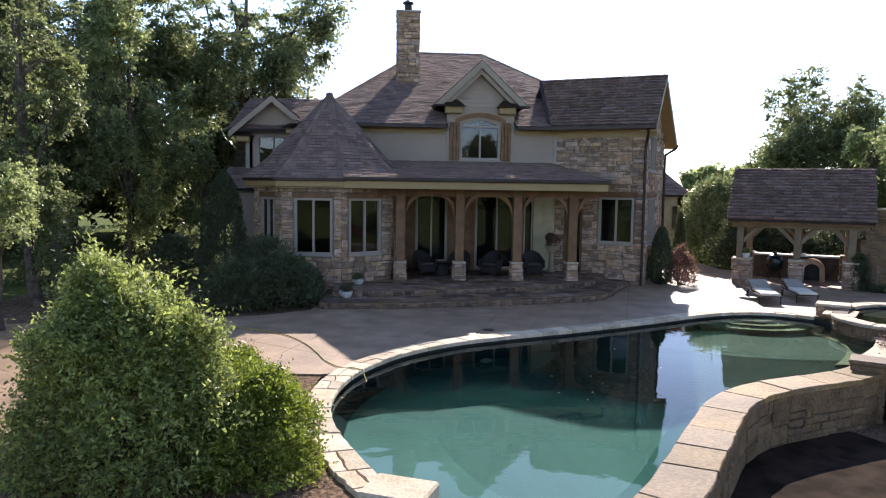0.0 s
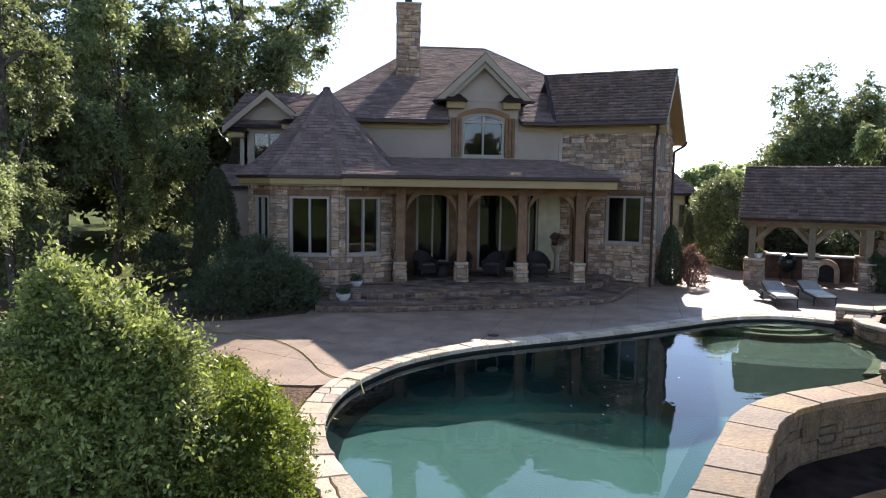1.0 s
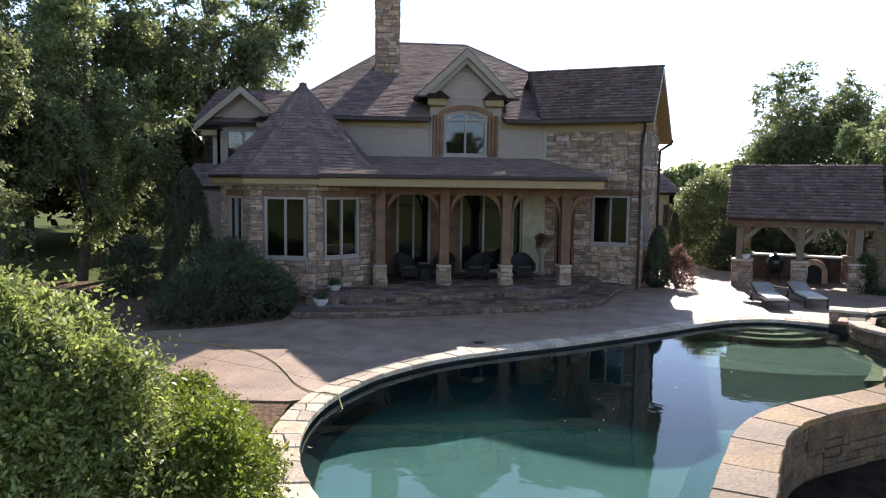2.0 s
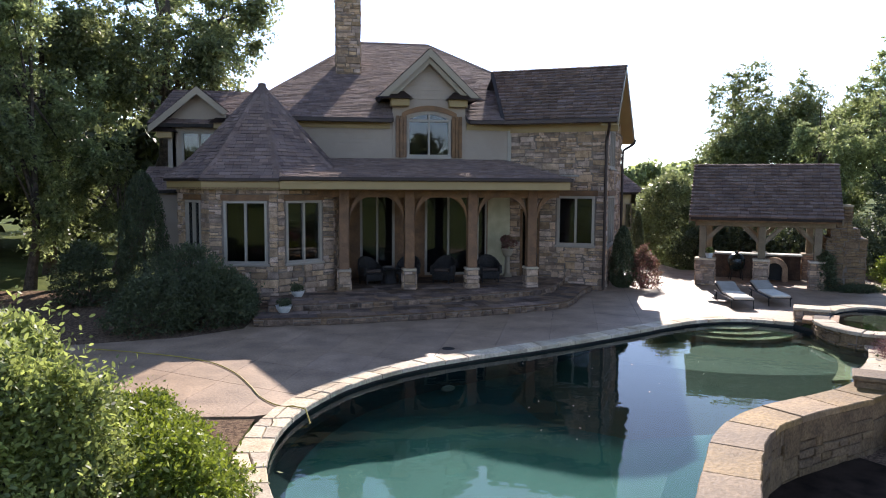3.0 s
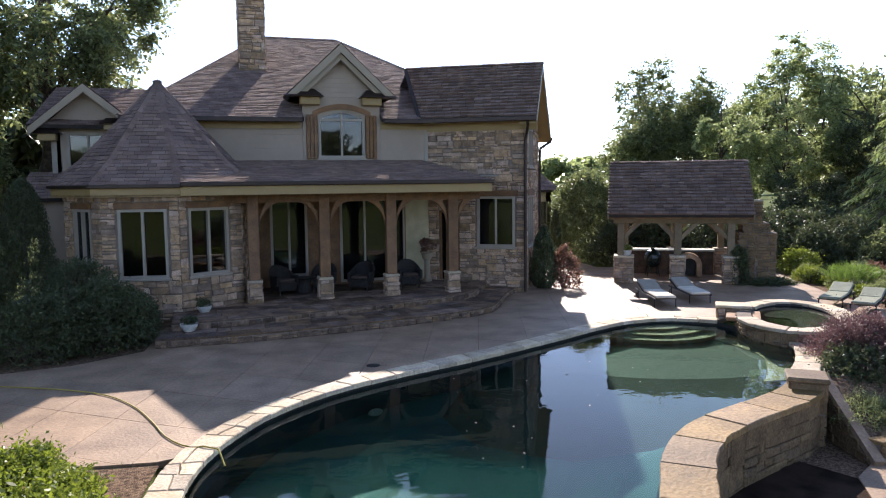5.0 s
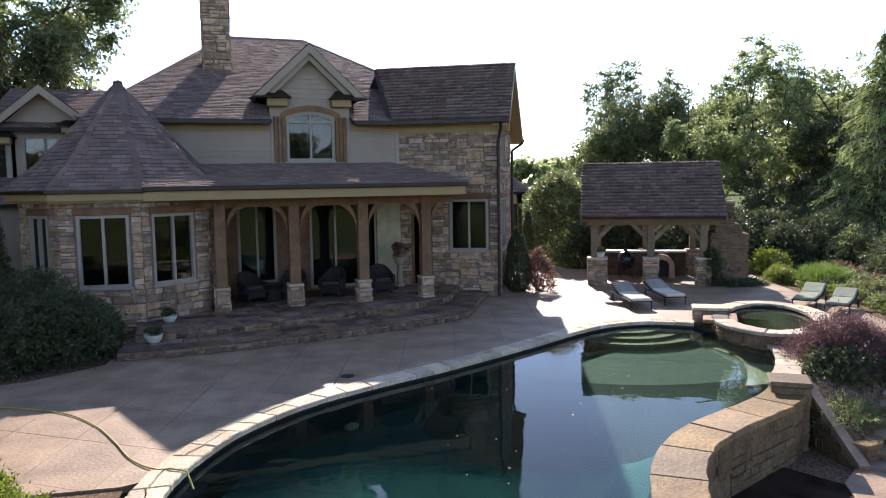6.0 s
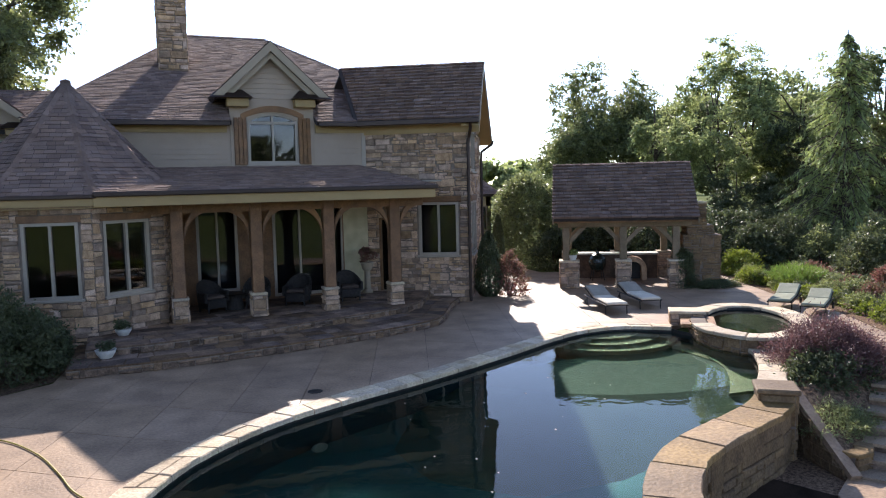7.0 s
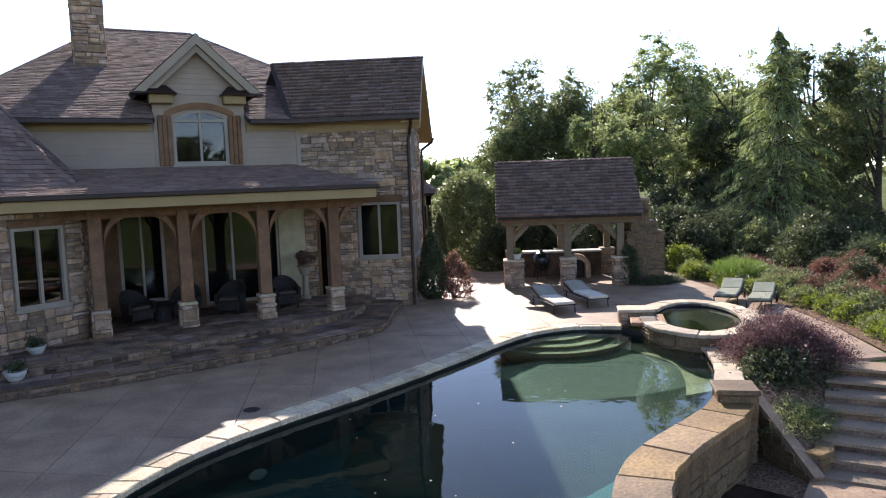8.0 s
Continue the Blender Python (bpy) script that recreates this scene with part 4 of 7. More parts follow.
box(bm, -1.5, 6.75, POST_Y - 0.12, POST_Y + 0.12, 3.42, 3.715)
part("beam", bm, TIMBER, house, "brown timber porch beam")
for k, x in enumerate(POSTS):
    bm = bmesh.new()
    box(bm, x - 0.19, x + 0.19, POST_Y - 0.2, POST_Y + 0.2, FLOOR, PED_Z - 0.06)
    ped = part("pedestal", bm, MORTAR, house, "fieldstone post pedestal")
    for a, b in (((x - 0.19, POST_Y - 0.2), (x + 0.19, POST_Y - 0.2)), ((x - 0.19, POST_Y + 0.2), (x - 0.19, POST_Y - 0.2)), ((x + 0.19, POST_Y - 0.2), (x + 0.19, POST_Y + 0.2))):
        mm, ll = wall_frame(a, b)
        stone_wall(ped, mm, ll, FLOOR, PED_Z - 0.08, seed=80 + k * 3 + int(a[0] * 2), pieces=12)
    bm = bmesh.new()
    box(bm, x - 0.225, x + 0.225, POST_Y - 0.24, POST_Y + 0.24, PED_Z - 0.08, PED_Z, None, 0.015)
    part("pedestal_cap", bm, COPING, ped)
    bm = bmesh.new()
    box(bm, x - 0.16, x + 0.16, POST_Y - 0.16, POST_Y + 0.16, PED_Z, 3.72, None, 0.015)
    post = part("post", bm, TIMBER, house, "square brown timber porch post")
    for sx in (-1, 1):
        if (k == 0 and sx < 0):
            continue
        bm = bmesh.new()
        top, low = [], []
        for i in range(9):
            t = i / 8
            ax = x + sx * (0.18 + 0.77 * (1 - math.cos(t * math.pi / 2)))
            az = 2.6 + 0.86 * math.sin(t * math.pi / 2)
            low.append((ax, az))
            top.append((ax, az + 0.22))
        ring = low + top[::-1]
        prism(bm, [(a, POST_Y - 0.07, z) for a, z in ring], [(a, POST_Y + 0.07, z) for a, z in ring])
        bmesh.ops.recalc_face_normals(bm, faces=bm.faces[:])
        part("brace", bm, TIMBER, post, "curved timber brace")
# porch openings
m, L = wall_frame((-4.0, WALL_Y), (INNER[0], WALL_Y))
window_unit(m, door_l, house, TRIM, 2, 0.09)
window_unit(m, door_m, house, TRIM, 2, 0.09, sill=False, name="door")
window_unit(m, door_r, house, TRIM, 1, 0.05)
bm = bmesh.new()
box(bm, door_l[0] - 0.15, door_l[1] + 0.15, -0.05, 0.03, door_l[3], door_l[3] + 0.16, m, 0.01)
part("head_trim", bm, TIMBER, house)
bm = bmesh.new()
box(bm, door_m[0] - 0.15, door_m[1] + 0.15, -0.05, 0.03, door_m[3], door_m[3] + 0.16, m, 0.01)
part("head_trim", bm, TIMBER, house)

# porch floor and the two stone steps
floor_line = [(-2.64, 25.85), (-1.01, 25.95), (1.09, 26.38), (3.49, 27.05), (5.60, 27.82), (6.27, 28.20), (6.75, 28.73), (7.75, 30.60), (6.00, 31.65), (-1.90, 31.65), (-2.60, 29.50)]
step_line = [(-2.97, 24.83), (-1.00, 24.78), (1.26, 25.08), (4.11, 25.67), (5.88, 26.26), (6.47, 26.61), (6.87, 27.15), (7.90, 29.00), (8.60, 29.95), (8.30, 30.30), (-2.90, 29.50)]
steps = thing("porch_steps", (3, 28, 0), "dark stained flagstone porch floor and steps", "steps", kind="structure")


def step_tier(line, z0, z1, front, name, seed, rows):
    pts = smooth([Vector(p) for p in line[:front]], 0.35, False)
    ring = pts + [Vector(p) for p in line[front:]]
    bm = bmesh.new()
    prism(bm, [(*p, z0) for p in ring], [(*p, z1 - 0.05) for p in ring])
    bmesh.ops.recalc_face_normals(bm, faces=bm.faces[:])
    t = part(name, bm, MORTAR, steps, "stone riser")
    for k in range(rows):
        coping_stones(offset(pts, -(0.06 + k * 0.5), False), 0.49, 0.05 if k == 0 else 0.0, z1, 0.055, (0.35, 0.85), t, seed + k, DARKSTONE)
    for a, b in zip(pts, pts[1:]):
        mm, ll = wall_frame(a, b)
        stone_wall(t, mm, ll, z0, z1 - 0.055, seed=seed + int(a.x * 10), size=0.9, mat=DARK_MASS)
    bm = bmesh.new()
    prism(bm, [(*p, z1 - 0.05) for p in ring], [(*p, z1 - 0.012) for p in ring])
    bmesh.ops.recalc_face_normals(bm, faces=bm.faces[:])
    part("tread", bm, DARKSTONE, t)


DARKSTONE = material("dark_flagstone", (0.24, 0.152, 0.098), 0.9, 0.28, 2.5, 0.7, 22, other=(0.115, 0.076, 0.055), rand=0.45, spec=0.12)
DARK_MASS = material("dark_riser_stone", (0.22, 0.147, 0.103), 0.9, 0.28, 6, 0.7, 30, other=(0.11, 0.075, 0.055), rand=0.5, island=True, spec=0.12)
step_tier(step_line, 0.0, 0.22, 9, "lower_step", 91, 3)
step_tier(floor_line, 0.0, FLOOR, 8, "upper_step", 92, 6)

# ---- turret ----
TC = Vector((-3.02, 30.25, 0))
TR, TW, PHI = 3.12, 2.72, 0.218
TEZ, TAZ = 3.99, 7.15
tv = lambda r, k, z: tuple(TC + Vector((r * math.sin(PHI + k * math.pi / 4), -r * math.cos(PHI + k * math.pi / 4), z)))
flare = lambda k: (tv(TR, k, TEZ), tv(TR, k + 1, TEZ), tv(TR * 0.72, k + 1, TEZ + 0.72), tv(TR * 0.72, k, TEZ + 0.72))
bm = bmesh.new()
ring = [tv(TW - 0.4, k, 0) for k in range(8)]
prism(bm, [(p[0], p[1], 0.2) for p in ring], [(p[0], p[1], 0.3) for p in ring])
turret = part("turret", bm, DARK_ROOM, house, "octagonal fieldstone turret")
for k in range(-4, 4):
    shingles(turret, flare(k), 100 + k, label="shingled turret roof")
    shingles(turret, [tv(TR * 0.72, k, TEZ + 0.72), tv(TR * 0.72, k + 1, TEZ + 0.72), tuple(TC + Vector((0, 0, TAZ)))], 110 + k)
    ridge_caps(turret, tv(TR, k, TEZ), tv(TR * 0.72, k, TEZ + 0.72), 120 + k)
    ridge_caps(turret, tv(TR * 0.72, k, TEZ + 0.72), tuple(TC + Vector((0, 0, TAZ))), 130 + k)
    a, b = tv(TW, k, 0), tv(TW, k + 1, 0)
    mm, ll = wall_frame(a, b)
    holes = []
    if k in (-3, -2, -1, 0):
        w = 0.66 if k in (-1, 0) else 0.5
        c = ll / 2 + (0.06 if k == -1 else (-0.1 if k == 0 else 0))
        holes = [(c - w, c + w, 1.38, 3.32)]
    bm = bmesh.new()
    wall(bm, mm, ll, -0.1, 3.7, 0.28, holes)
    tw = part("wall", bm, MORTAR, turret)
    if k in (-3, -2, -1, 0, 1):
        stone_wall(tw, mm, ll, 0.0, 3.66, [(h[0] - 0.06, h[1] + 0.06, h[2] - 0.07, h[3] + 0.2) for h in holes], seed=140 + k, pieces=0)
    for h in holes:
        window_unit(mm, h, turret, TRIM, 2, 0.08)
        bm = bmesh.new()
        box(bm, h[0] - 0.08, h[1] + 0.08, -0.06, 0.04, h[3], h[3] + 0.18, mm, 0.012)
        part("lintel", bm, TIMBER, turret)
    a, b = tv(TR - 0.06, k, 0), tv(TR - 0.06, k + 1, 0)
    mm, ll = wall_frame(a, b)
    bm = bmesh.new()
    box(bm, 0, ll, 0, 0.06, 3.66, 3.93, mm)
    part("fascia", bm, CREAM, turret)
    bm = bmesh.new()
    box(bm, -0.03, ll + 0.03, -0.1, 0.0, 3.9, 4.0, mm, 0.015)
    part("gutter", bm, GUTTER, turret)
bm = bmesh.new()
ring = [tv(TR - 0.06, k, 0) for k in range(8)]
prism(bm, [(p[0], p[1], 3.68) for p in ring], [(p[0], p[1], 3.72) for p in ring])
part("soffit", bm, TIMBER, turret)

# ---- left block with its small gable ----
LX0, LX1, LY = -6.6, -2.0, 33.3
bm = bmesh.new()
lm, ll = wall_frame((LX0, LY), (LX1, LY))
lwin = (0.45, 1.75, 4.3, 5.75)
wall(bm, lm, ll, 0, 6.2, 0.25, [lwin])
lm2, ll2 = wall_frame((LX0, 40), (LX0, LY))
wall(bm, lm2, ll2, 0, 6.0, 0.25)
left_wall = part("wall", bm, SIDING, house, "sage siding wall of the side block")
poly = [(-7.0, 5.8), (-4.3, 5.8), (-4.3, 6.1), (-5.5, 7.2)]
bm = bmesh.new()
prism(bm, [(x, LY + 0.2, z) for x, z in poly], [(x, LY - 0.06, z) for x, z in poly])
bmesh.ops.recalc_face_normals(bm, faces=bm.faces[:])
part("gable", bm, SIDING, house)
window_unit(lm, lwin, house, TRIM, 2, 0.08)
bm = bmesh.new()
box(bm, LX0 - 0.02, LX0 + 0.14, LY - 0.07, LY + 0.05, 3.6, 6.0)
part("corner_trim", bm, TRIM, house)
shingles(house, [(-7.25, LY - 0.45, 6.0), (-2, LY - 0.45, 6.0), (-2, 36.2, 7.6), (-6.9, 36.2, 7.6)], 151, label="shingled side roof")
shingles(house, [(-2, 39.5, 6.0), (-7.25, 39.5, 6.0), (-6.9, 36.2, 7.6), (-2, 36.2, 7.6)], 152)
for sx, ex, ez in ((-1, -7.2, 5.9), (1, -4.15, 6.25)):
    shingles(house, [(ex, LY - 0.55, ez), (ex, LY + 1.0, ez), (-5.5, 35.6, 7.35), (-5.5, LY - 0.55, 7.35)], 153 + sx)
    bm = bmesh.new()
    slab(bm, [(ex, LY - 0.58, ez - 0.02), (-5.5, LY - 0.58, 7.33), (-5.5, LY - 0.58, 7.05), (ex, LY - 0.58, ez - 0.28)], (0, 0.06, 0))
    bmesh.ops.recalc_face_normals(bm, faces=bm.faces[:])
    part("rake_board", bm, TAUPE, house)
    bm = bmesh.new()
    a, b = sorted((ex - 0.25 * sx, ex - sx * 0.8))
    box(bm, a, b, LY - 0.45, LY - 0.02, ez - 0.42, ez - 0.2, None, 0.02)
    part("eave_return", bm, CREAM, house)
    a, b = sorted((ex - 0.02 * sx, ex - sx * 0.95))
    bm = bmesh.new()
    prism(bm, [(a, LY - 0.56, ez - 0.2), (b, LY - 0.56, ez - 0.2), (b, LY, ez - 0.2), (a, LY, ez - 0.2)], [(a + 0.22, LY - 0.25, ez), (b - 0.22, LY - 0.25, ez), (b - 0.22, LY, ez), (a + 0.22, LY, ez)])
    part("return_cap", bm, GUTTER, house)
shingles(house, [(-7.6, LY - 1.2, 3.6), (-5.2, LY - 1.2, 3.6), (-5.2, LY, 4.45), (-7.3, LY, 4.45)], 156, label="low shingled lean-to roof")
bm = bmesh.new()
box(bm, -7.0, -5.0, LY - 0.8, LY, 0, 3.6)
part("wall", bm, SIDING, house)
# stonework of the wing last
stone_wall(wing_front, wm, wl, 0.0, 5.8, [(rwin[0] - 0.05, rwin[1] + 0.05, rwin[2] - 0.08, rwin[3] + 0.2), rdoor], seed=51, pieces=300)
stone_wall(wing_end, em, el, 0.0, 5.9, [(ewin_low[0] - 0.05, ewin_low[1] + 0.05, ewin_low[2] - 0.08, ewin_low[3] + 0.2), (ewin_up[0] - 0.05, ewin_up[1] + 0.05, 4.42, 6.15)], seed=52)

# ---- weir, pillar, spa, garden stairs ----
weir_wall = thing("weir_wall", (5, 14.5, LOW), "curved fieldstone infinity-edge wall topped with tan flagstones", "wall", kind="structure")
WEIR_Z, WEIR_W = -0.1, 0.74
bm = bmesh.new()
wo = offset(weir, -(WEIR_W - 0.08), False)
prism(bm, [(*p, LOW - 0.9) for p in weir + wo[::-1]], [(*p, WEIR_Z - 0.1) for p in weir + wo[::-1]])
bmesh.ops.recalc_face_normals(bm, faces=bm.faces[:])
core = part("core", bm, WEIR_CORE, weir_wall)
coping_stones(weir, WEIR_W, 0.03, WEIR_Z, 0.11, (0.85, 1.45), weir_wall, 7, WEIR_STONE)
coarse = wo[::2]
for i, (a, b) in enumerate(zip(coarse[1:], coarse)):
    mm, ll = wall_frame(a, b)
    stone_wall(core, mm, ll + 0.03, LOW - 0.9, WEIR_Z - 0.11, seed=200 + i, pieces=0, size=2.3, mat=SHADED_STONE)
bm = bmesh.new()
eo = offset(east, -0.45, False)
prism(bm, [(*p, LOW - 0.3) for p in east[4:] + eo[:3:-1]], [(*p, -0.06) for p in east[4:] + eo[:3:-1]])
bmesh.ops.recalc_face_normals(bm, faces=bm.faces[:])
core2 = part("core", bm, WEIR_CORE, weir_wall)
for i, (a, b) in enumerate(zip(eo[5::2], eo[4::2])):
    mm, ll = wall_frame(a, b)
    stone_wall(core2, mm, ll + 0.03, LOW - 0.2, -0.07, seed=240 + i, size=1.6, mat=SHADED_STONE)


def square_pier(parent, x, y, half, z0, z1, turn, seed, size=1.0, mat=None):
    mm = pose(x, y, 0, 0, 0, turn)
    bm = bmesh.new()
    box(bm, -half, half, -half, half, z0, z1, mm)
    p = part("pier", bm, MORTAR, parent)
    cs = [mm @ Vector((sx * half, sy * half, 0)) for sx, sy in ((-1, -1), (1, -1), (1, 1), (-1, 1))]
    for k in range(4):
        f, ll = wall_frame(cs[k], cs[(k + 1) % 4])
        stone_wall(p, f, ll, z0, z1, seed=seed + k, size=size, mat=mat)
    return p


pillar = thing("stone_pillar", (9.62, 17.38, LOW), "square fieldstone pillar with a thick flagstone cap", "pillar")
square_pier(pillar, 9.62, 17.38, 0.3, LOW - 0.6, 0.03, -38, 260, 1.8, SHADED_STONE)
bm = bmesh.new()
box(bm, -0.38, 0.38, -0.38, 0.38, 0.03, 0.13, pose(9.62, 17.38, 0, 0, 0, -38), 0.025)
part("cap", bm, WEIR_STONE, pillar, "thick tan flagstone cap")
ramp = thing("buttress_wall", (9.9, 16.6, LOW), "sloping stone buttress wall with a pale stone rail", "wall", kind="structure")
rm, rl = wall_frame((10.2, 17.55), (9.78, 15.85))
bm = bmesh.new()
pr = [(0, LOW - 0.3), (rl, LOW - 0.3), (rl, LOW - 0.02), (0, -0.1)]
prism(bm, [rm @ Vector((x, 0.14, z)) for x, z in pr], [rm @ Vector((x, -0.14, z)) for x, z in pr])
bmesh.ops.recalc_face_normals(bm, faces=bm.faces[:])
rw = part("core", bm, WEIR_CORE, ramp)
bm = bmesh.new()
pr = [(0, -0.1), (rl + 0.05, LOW - 0.02), (rl + 0.1, LOW + 0.08), (0.0, 0.02)]
prism(bm, [rm @ Vector((x, 0.1, z)) for x, z in pr], [rm @ Vector((x, -0.1, z)) for x, z in pr])
bmesh.ops.recalc_face_normals(bm, faces=bm.faces[:])
part("rail_stone", bm, PATIO, ramp, "pale sloping stone rail")
mm, ll = wall_frame((9.63, 15.85), (10.05, 17.55))
stone_wall(rw, wall_frame((9.62, 15.85), (10.04, 17.55))[0] @ Matrix.Translation((0, 0, 0)), rl, LOW, -0.05, seed=270, top=lambda z: (max(0, rl * (z - LOW) / 1.1), rl), mat=SHADED_STONE)

# terrace below, and catch basin with its shadow put into the dark floor
bm = bmesh.new()
terr = [(9.0, 15.5), (9.8, 15.95), (10.3, 16.2), (13.2, 11.9), (16, 6), (9, 2), (6.5, 9), (7.6, 13.4)]
prism(bm, [(*p, LOW - 0.08) for p in terr], [(*p, LOW) for p in terr])
tagged(part("lower_terrace", bm, PATIO), "tan concrete terrace below the garden stairs", "terrace", kind="structure")
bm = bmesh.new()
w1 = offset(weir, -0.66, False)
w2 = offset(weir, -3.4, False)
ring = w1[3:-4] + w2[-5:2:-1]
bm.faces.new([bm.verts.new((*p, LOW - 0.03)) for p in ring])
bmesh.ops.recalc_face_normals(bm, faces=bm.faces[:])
SHADOW_FLOOR = material("shadowed_basin_floor", (0.045, 0.03, 0.021), 0.9, 0.3, 2, 0.3, spec=0.03)
tagged(part("catch_basin", bm, SHADOW_FLOOR), "catch basin below the infinity edge, shadow put into its dark floor", "basin", kind="structure")

bm = bmesh.new()
ring = [(2.5, 9.0), (7.7, 13.3), (9.0, 15.45), (9.9, 15.9), (10.1, 17.3), (9.4, 17.0), (7.0, 15.9), (4.9, 14.2), (3.3, 12.0), (1.8, 10.2)]
v = [bm.verts.new((*p, LOW - 0.045)) for p in ring]
bmesh.ops.triangle_fill(bm, edges=[bm.edges.new((v[i], v[(i + 1) % len(v)])) for i in range(len(v))])
if sum(f.normal.z for f in bm.faces) < 0:
    bmesh.ops.reverse_faces(bm, faces=bm.faces[:])
tagged(part("gravel_bed", bm, EARTH), "dark soil between the catch basin and the terrace", "bed", kind="structure")
stairs = thing("garden_stairs", (11.6, 16, LOW), "broad concrete garden stairs between planting beds", "stairs", kind="structure")
D = Vector((-0.83, -0.55, 0)).normalized()
Pv = Vector((0.55, -0.83, 0)).normalized()
S0 = Vector((13.05, 17.85, 0))
# tread colour lowered to hold the tree shade over the stairs
SHADED_TREAD = material("shaded_stair_tread", (0.30, 0.21, 0.14), 0.85, 0.2, 1.5, 0.4, 30, other=(0.24, 0.185, 0.13), rand=0.15, spec=0.2)
for k in range(8):
    bm = bmesh.new()
    a = S0 + D * (0.47 * k - 0.2)
    b = S0 + D * (0.47 * (k + 1))
    z = -0.155 * k - 0.02
    ring = [a - Pv * 0.1, a + Pv * 5.0, b + Pv * 5.0, b - Pv * 0.1]
    prism(bm, [(p.x, p.y, LOW - 0.2) for p in ring], [(p.x, p.y, z - 0.06) for p in ring])
    bmesh.ops.recalc_face_normals(bm, faces=bm.faces[:])
    r = part("riser", bm, DARKSTONE, stairs, "dark stone riser")
    bm = bmesh.new()
    ring = [a - Pv * 0.1, a + Pv * 5.0, b + D * 0.04 + Pv * 5.0, b + D * 0.04 - Pv * 0.1]
    prism(bm, [(p.x, p.y, z - 0.06) for p in ring], [(p.x, p.y, z) for p in ring])
    bmesh.ops.recalc_face_normals(bm, faces=bm.faces[:])
    part("tread", bm, SHADED_TREAD, r, "concrete tread with tree shade put into its colour")

# planting bed between pillar and stairs, and beds along the walk
bm = bmesh.new()
bed = [(9.95, 17.2, -0.25), (10.7, 18.45, 0.0), (12.0, 19.6, 0.0), (13.1, 18.0, 0.0), (11.6, 17.0, -0.5), (10.25, 16.1, -0.95), (9.85, 15.95, -0.95)]
c = bm.verts.new((11.0, 17.6, -0.1))
vs = [bm.verts.new(p) for p in bed]
for k in range(len(vs)):
    bm.faces.new((c, vs[k], vs[(k + 1) % len(vs)]))
bmesh.ops.recalc_face_normals(bm, faces=bm.faces[:])
tagged(part("planting_bed", bm, EARTH), "mulched planting bed beside the stairs", "bed", kind="structure")
curb = thing("planter_curb", (10.5, 16.4, LOW), "curved fieldstone planter curb", "curb", kind="structure")
cl = smooth([Vector(p) for p in ((9.95, 15.95), (10.3, 15.95), (10.75, 16.3), (11.1, 16.75))], 0.2, False)
bm = bmesh.new()
co_ = offset(cl, -0.22, False)
prism(bm, [(*p, LOW) for p in cl + co_[::-1]], [(*p, -0.86) for p in cl + co_[::-1]])
bmesh.ops.recalc_face_normals(bm, faces=bm.faces[:])
part("core", bm, MORTAR, curb)
for a, b in zip(cl, cl[1:]):
    mm, ll = wall_frame(a, b)
    stone_wall(curb, mm, ll, LOW, -0.87, seed=int(a.x * 100), mat=SHADED_STONE)
coping_stones(cl, 0.26, 0.05, -0.8, 0.07, (0.35, 0.6), curb, 17, WEIR_STONE)


def mulch(ring, name, label):
    bm = bmesh.new()
    v = [bm.verts.new((*p, -0.035)) for p in ring]
    e = [bm.edges.new((v[i], v[(i + 1) % len(v)])) for i in range(len(v))]
    bmesh.ops.triangle_fill(bm, edges=e)
    if sum(f.normal.z for f in bm.faces) < 0:
        bmesh.ops.reverse_faces(bm, faces=bm.faces[:])
    return tagged(part(name, bm, EARTH), label, "bed", kind="structure")


mulch([(-2.3, 16.85), (-3.4, 17.0), (-6.15, 16.35), (-6.35, 7.0), (-3.2, 8.2), (-1.0, 10.2), (-2.1, 12.6), (-2.5, 15.3)], "mulch_bed", "red-brown mulch bed between pool and shrubs")
mulch([(-13, 22.2), (-7.4, 23.1), (-4.6, 23.7), (-3.1, 25.0), (-3.0, 29.0), (-7.5, 33.0), (-13, 33)], "mulch_bed", "dark mulched bed below the turret")
mulch([(9.1, 30.3), (10.6, 29.9), (11.4, 31.2), (12.6, 34.5), (11.7, 34.7)], "mulch_bed", "narrow bed beside the stone wing")
mulch([(22.0, 33.4), (20.7, 30.2), (18.8, 26.0), (17.9, 22.9), (16.2, 19.9), (14.4, 17.3), (17, 13), (40, 10), (44, 40), (26, 40)], "mulch_bed", "planted bed along the walk")

# spa
spa = thing("spa", (13.5, 22.0, 0), "raised round stone spa with flagstone rim and spillway", "spa", kind="structure")
SC, ORX, ORY, IRX, IRY, SZ = Vector((13.45, 21.95)), 2.5, 1.5, 2.0, 1.06, 0.32
SA = radians(50.5)
SX, SY = Vector((math.cos(SA), math.sin(SA))), Vector((-math.sin(SA), math.cos(SA)))
ell = lambda rx, ry, n=48: [SC + SX * (rx * math.cos(k * math.tau / n)) + SY * (ry * math.sin(k * math.tau / n)) for k in range(n)]
bm = bmesh.new()
o, i = ell(ORX - 0.06, ORY - 0.06), ell(IRX, IRY)
rings = [[bm.verts.new((*p, z)) for p in r] for r, z in ((o, -1.0), (o, SZ - 0.08), (i, SZ - 0.08), (i, -0.5))]
for a, b in zip(rings, rings[1:]):
    for k in range(48):
        bm.faces.new((a[k], a[(k + 1) % 48], b[(k + 1) % 48], b[k]))
bm.faces.new(rings[3])
body = part("spa_body", bm, MORTAR, spa)
bm = bmesh.new()
a = [bm.verts.new((*(SC + (p - SC) * 0.99), SZ - 0.05)) for p in i]
b = [bm.verts.new((*(SC + (p - SC) * 0.99), -0.45)) for p in i]
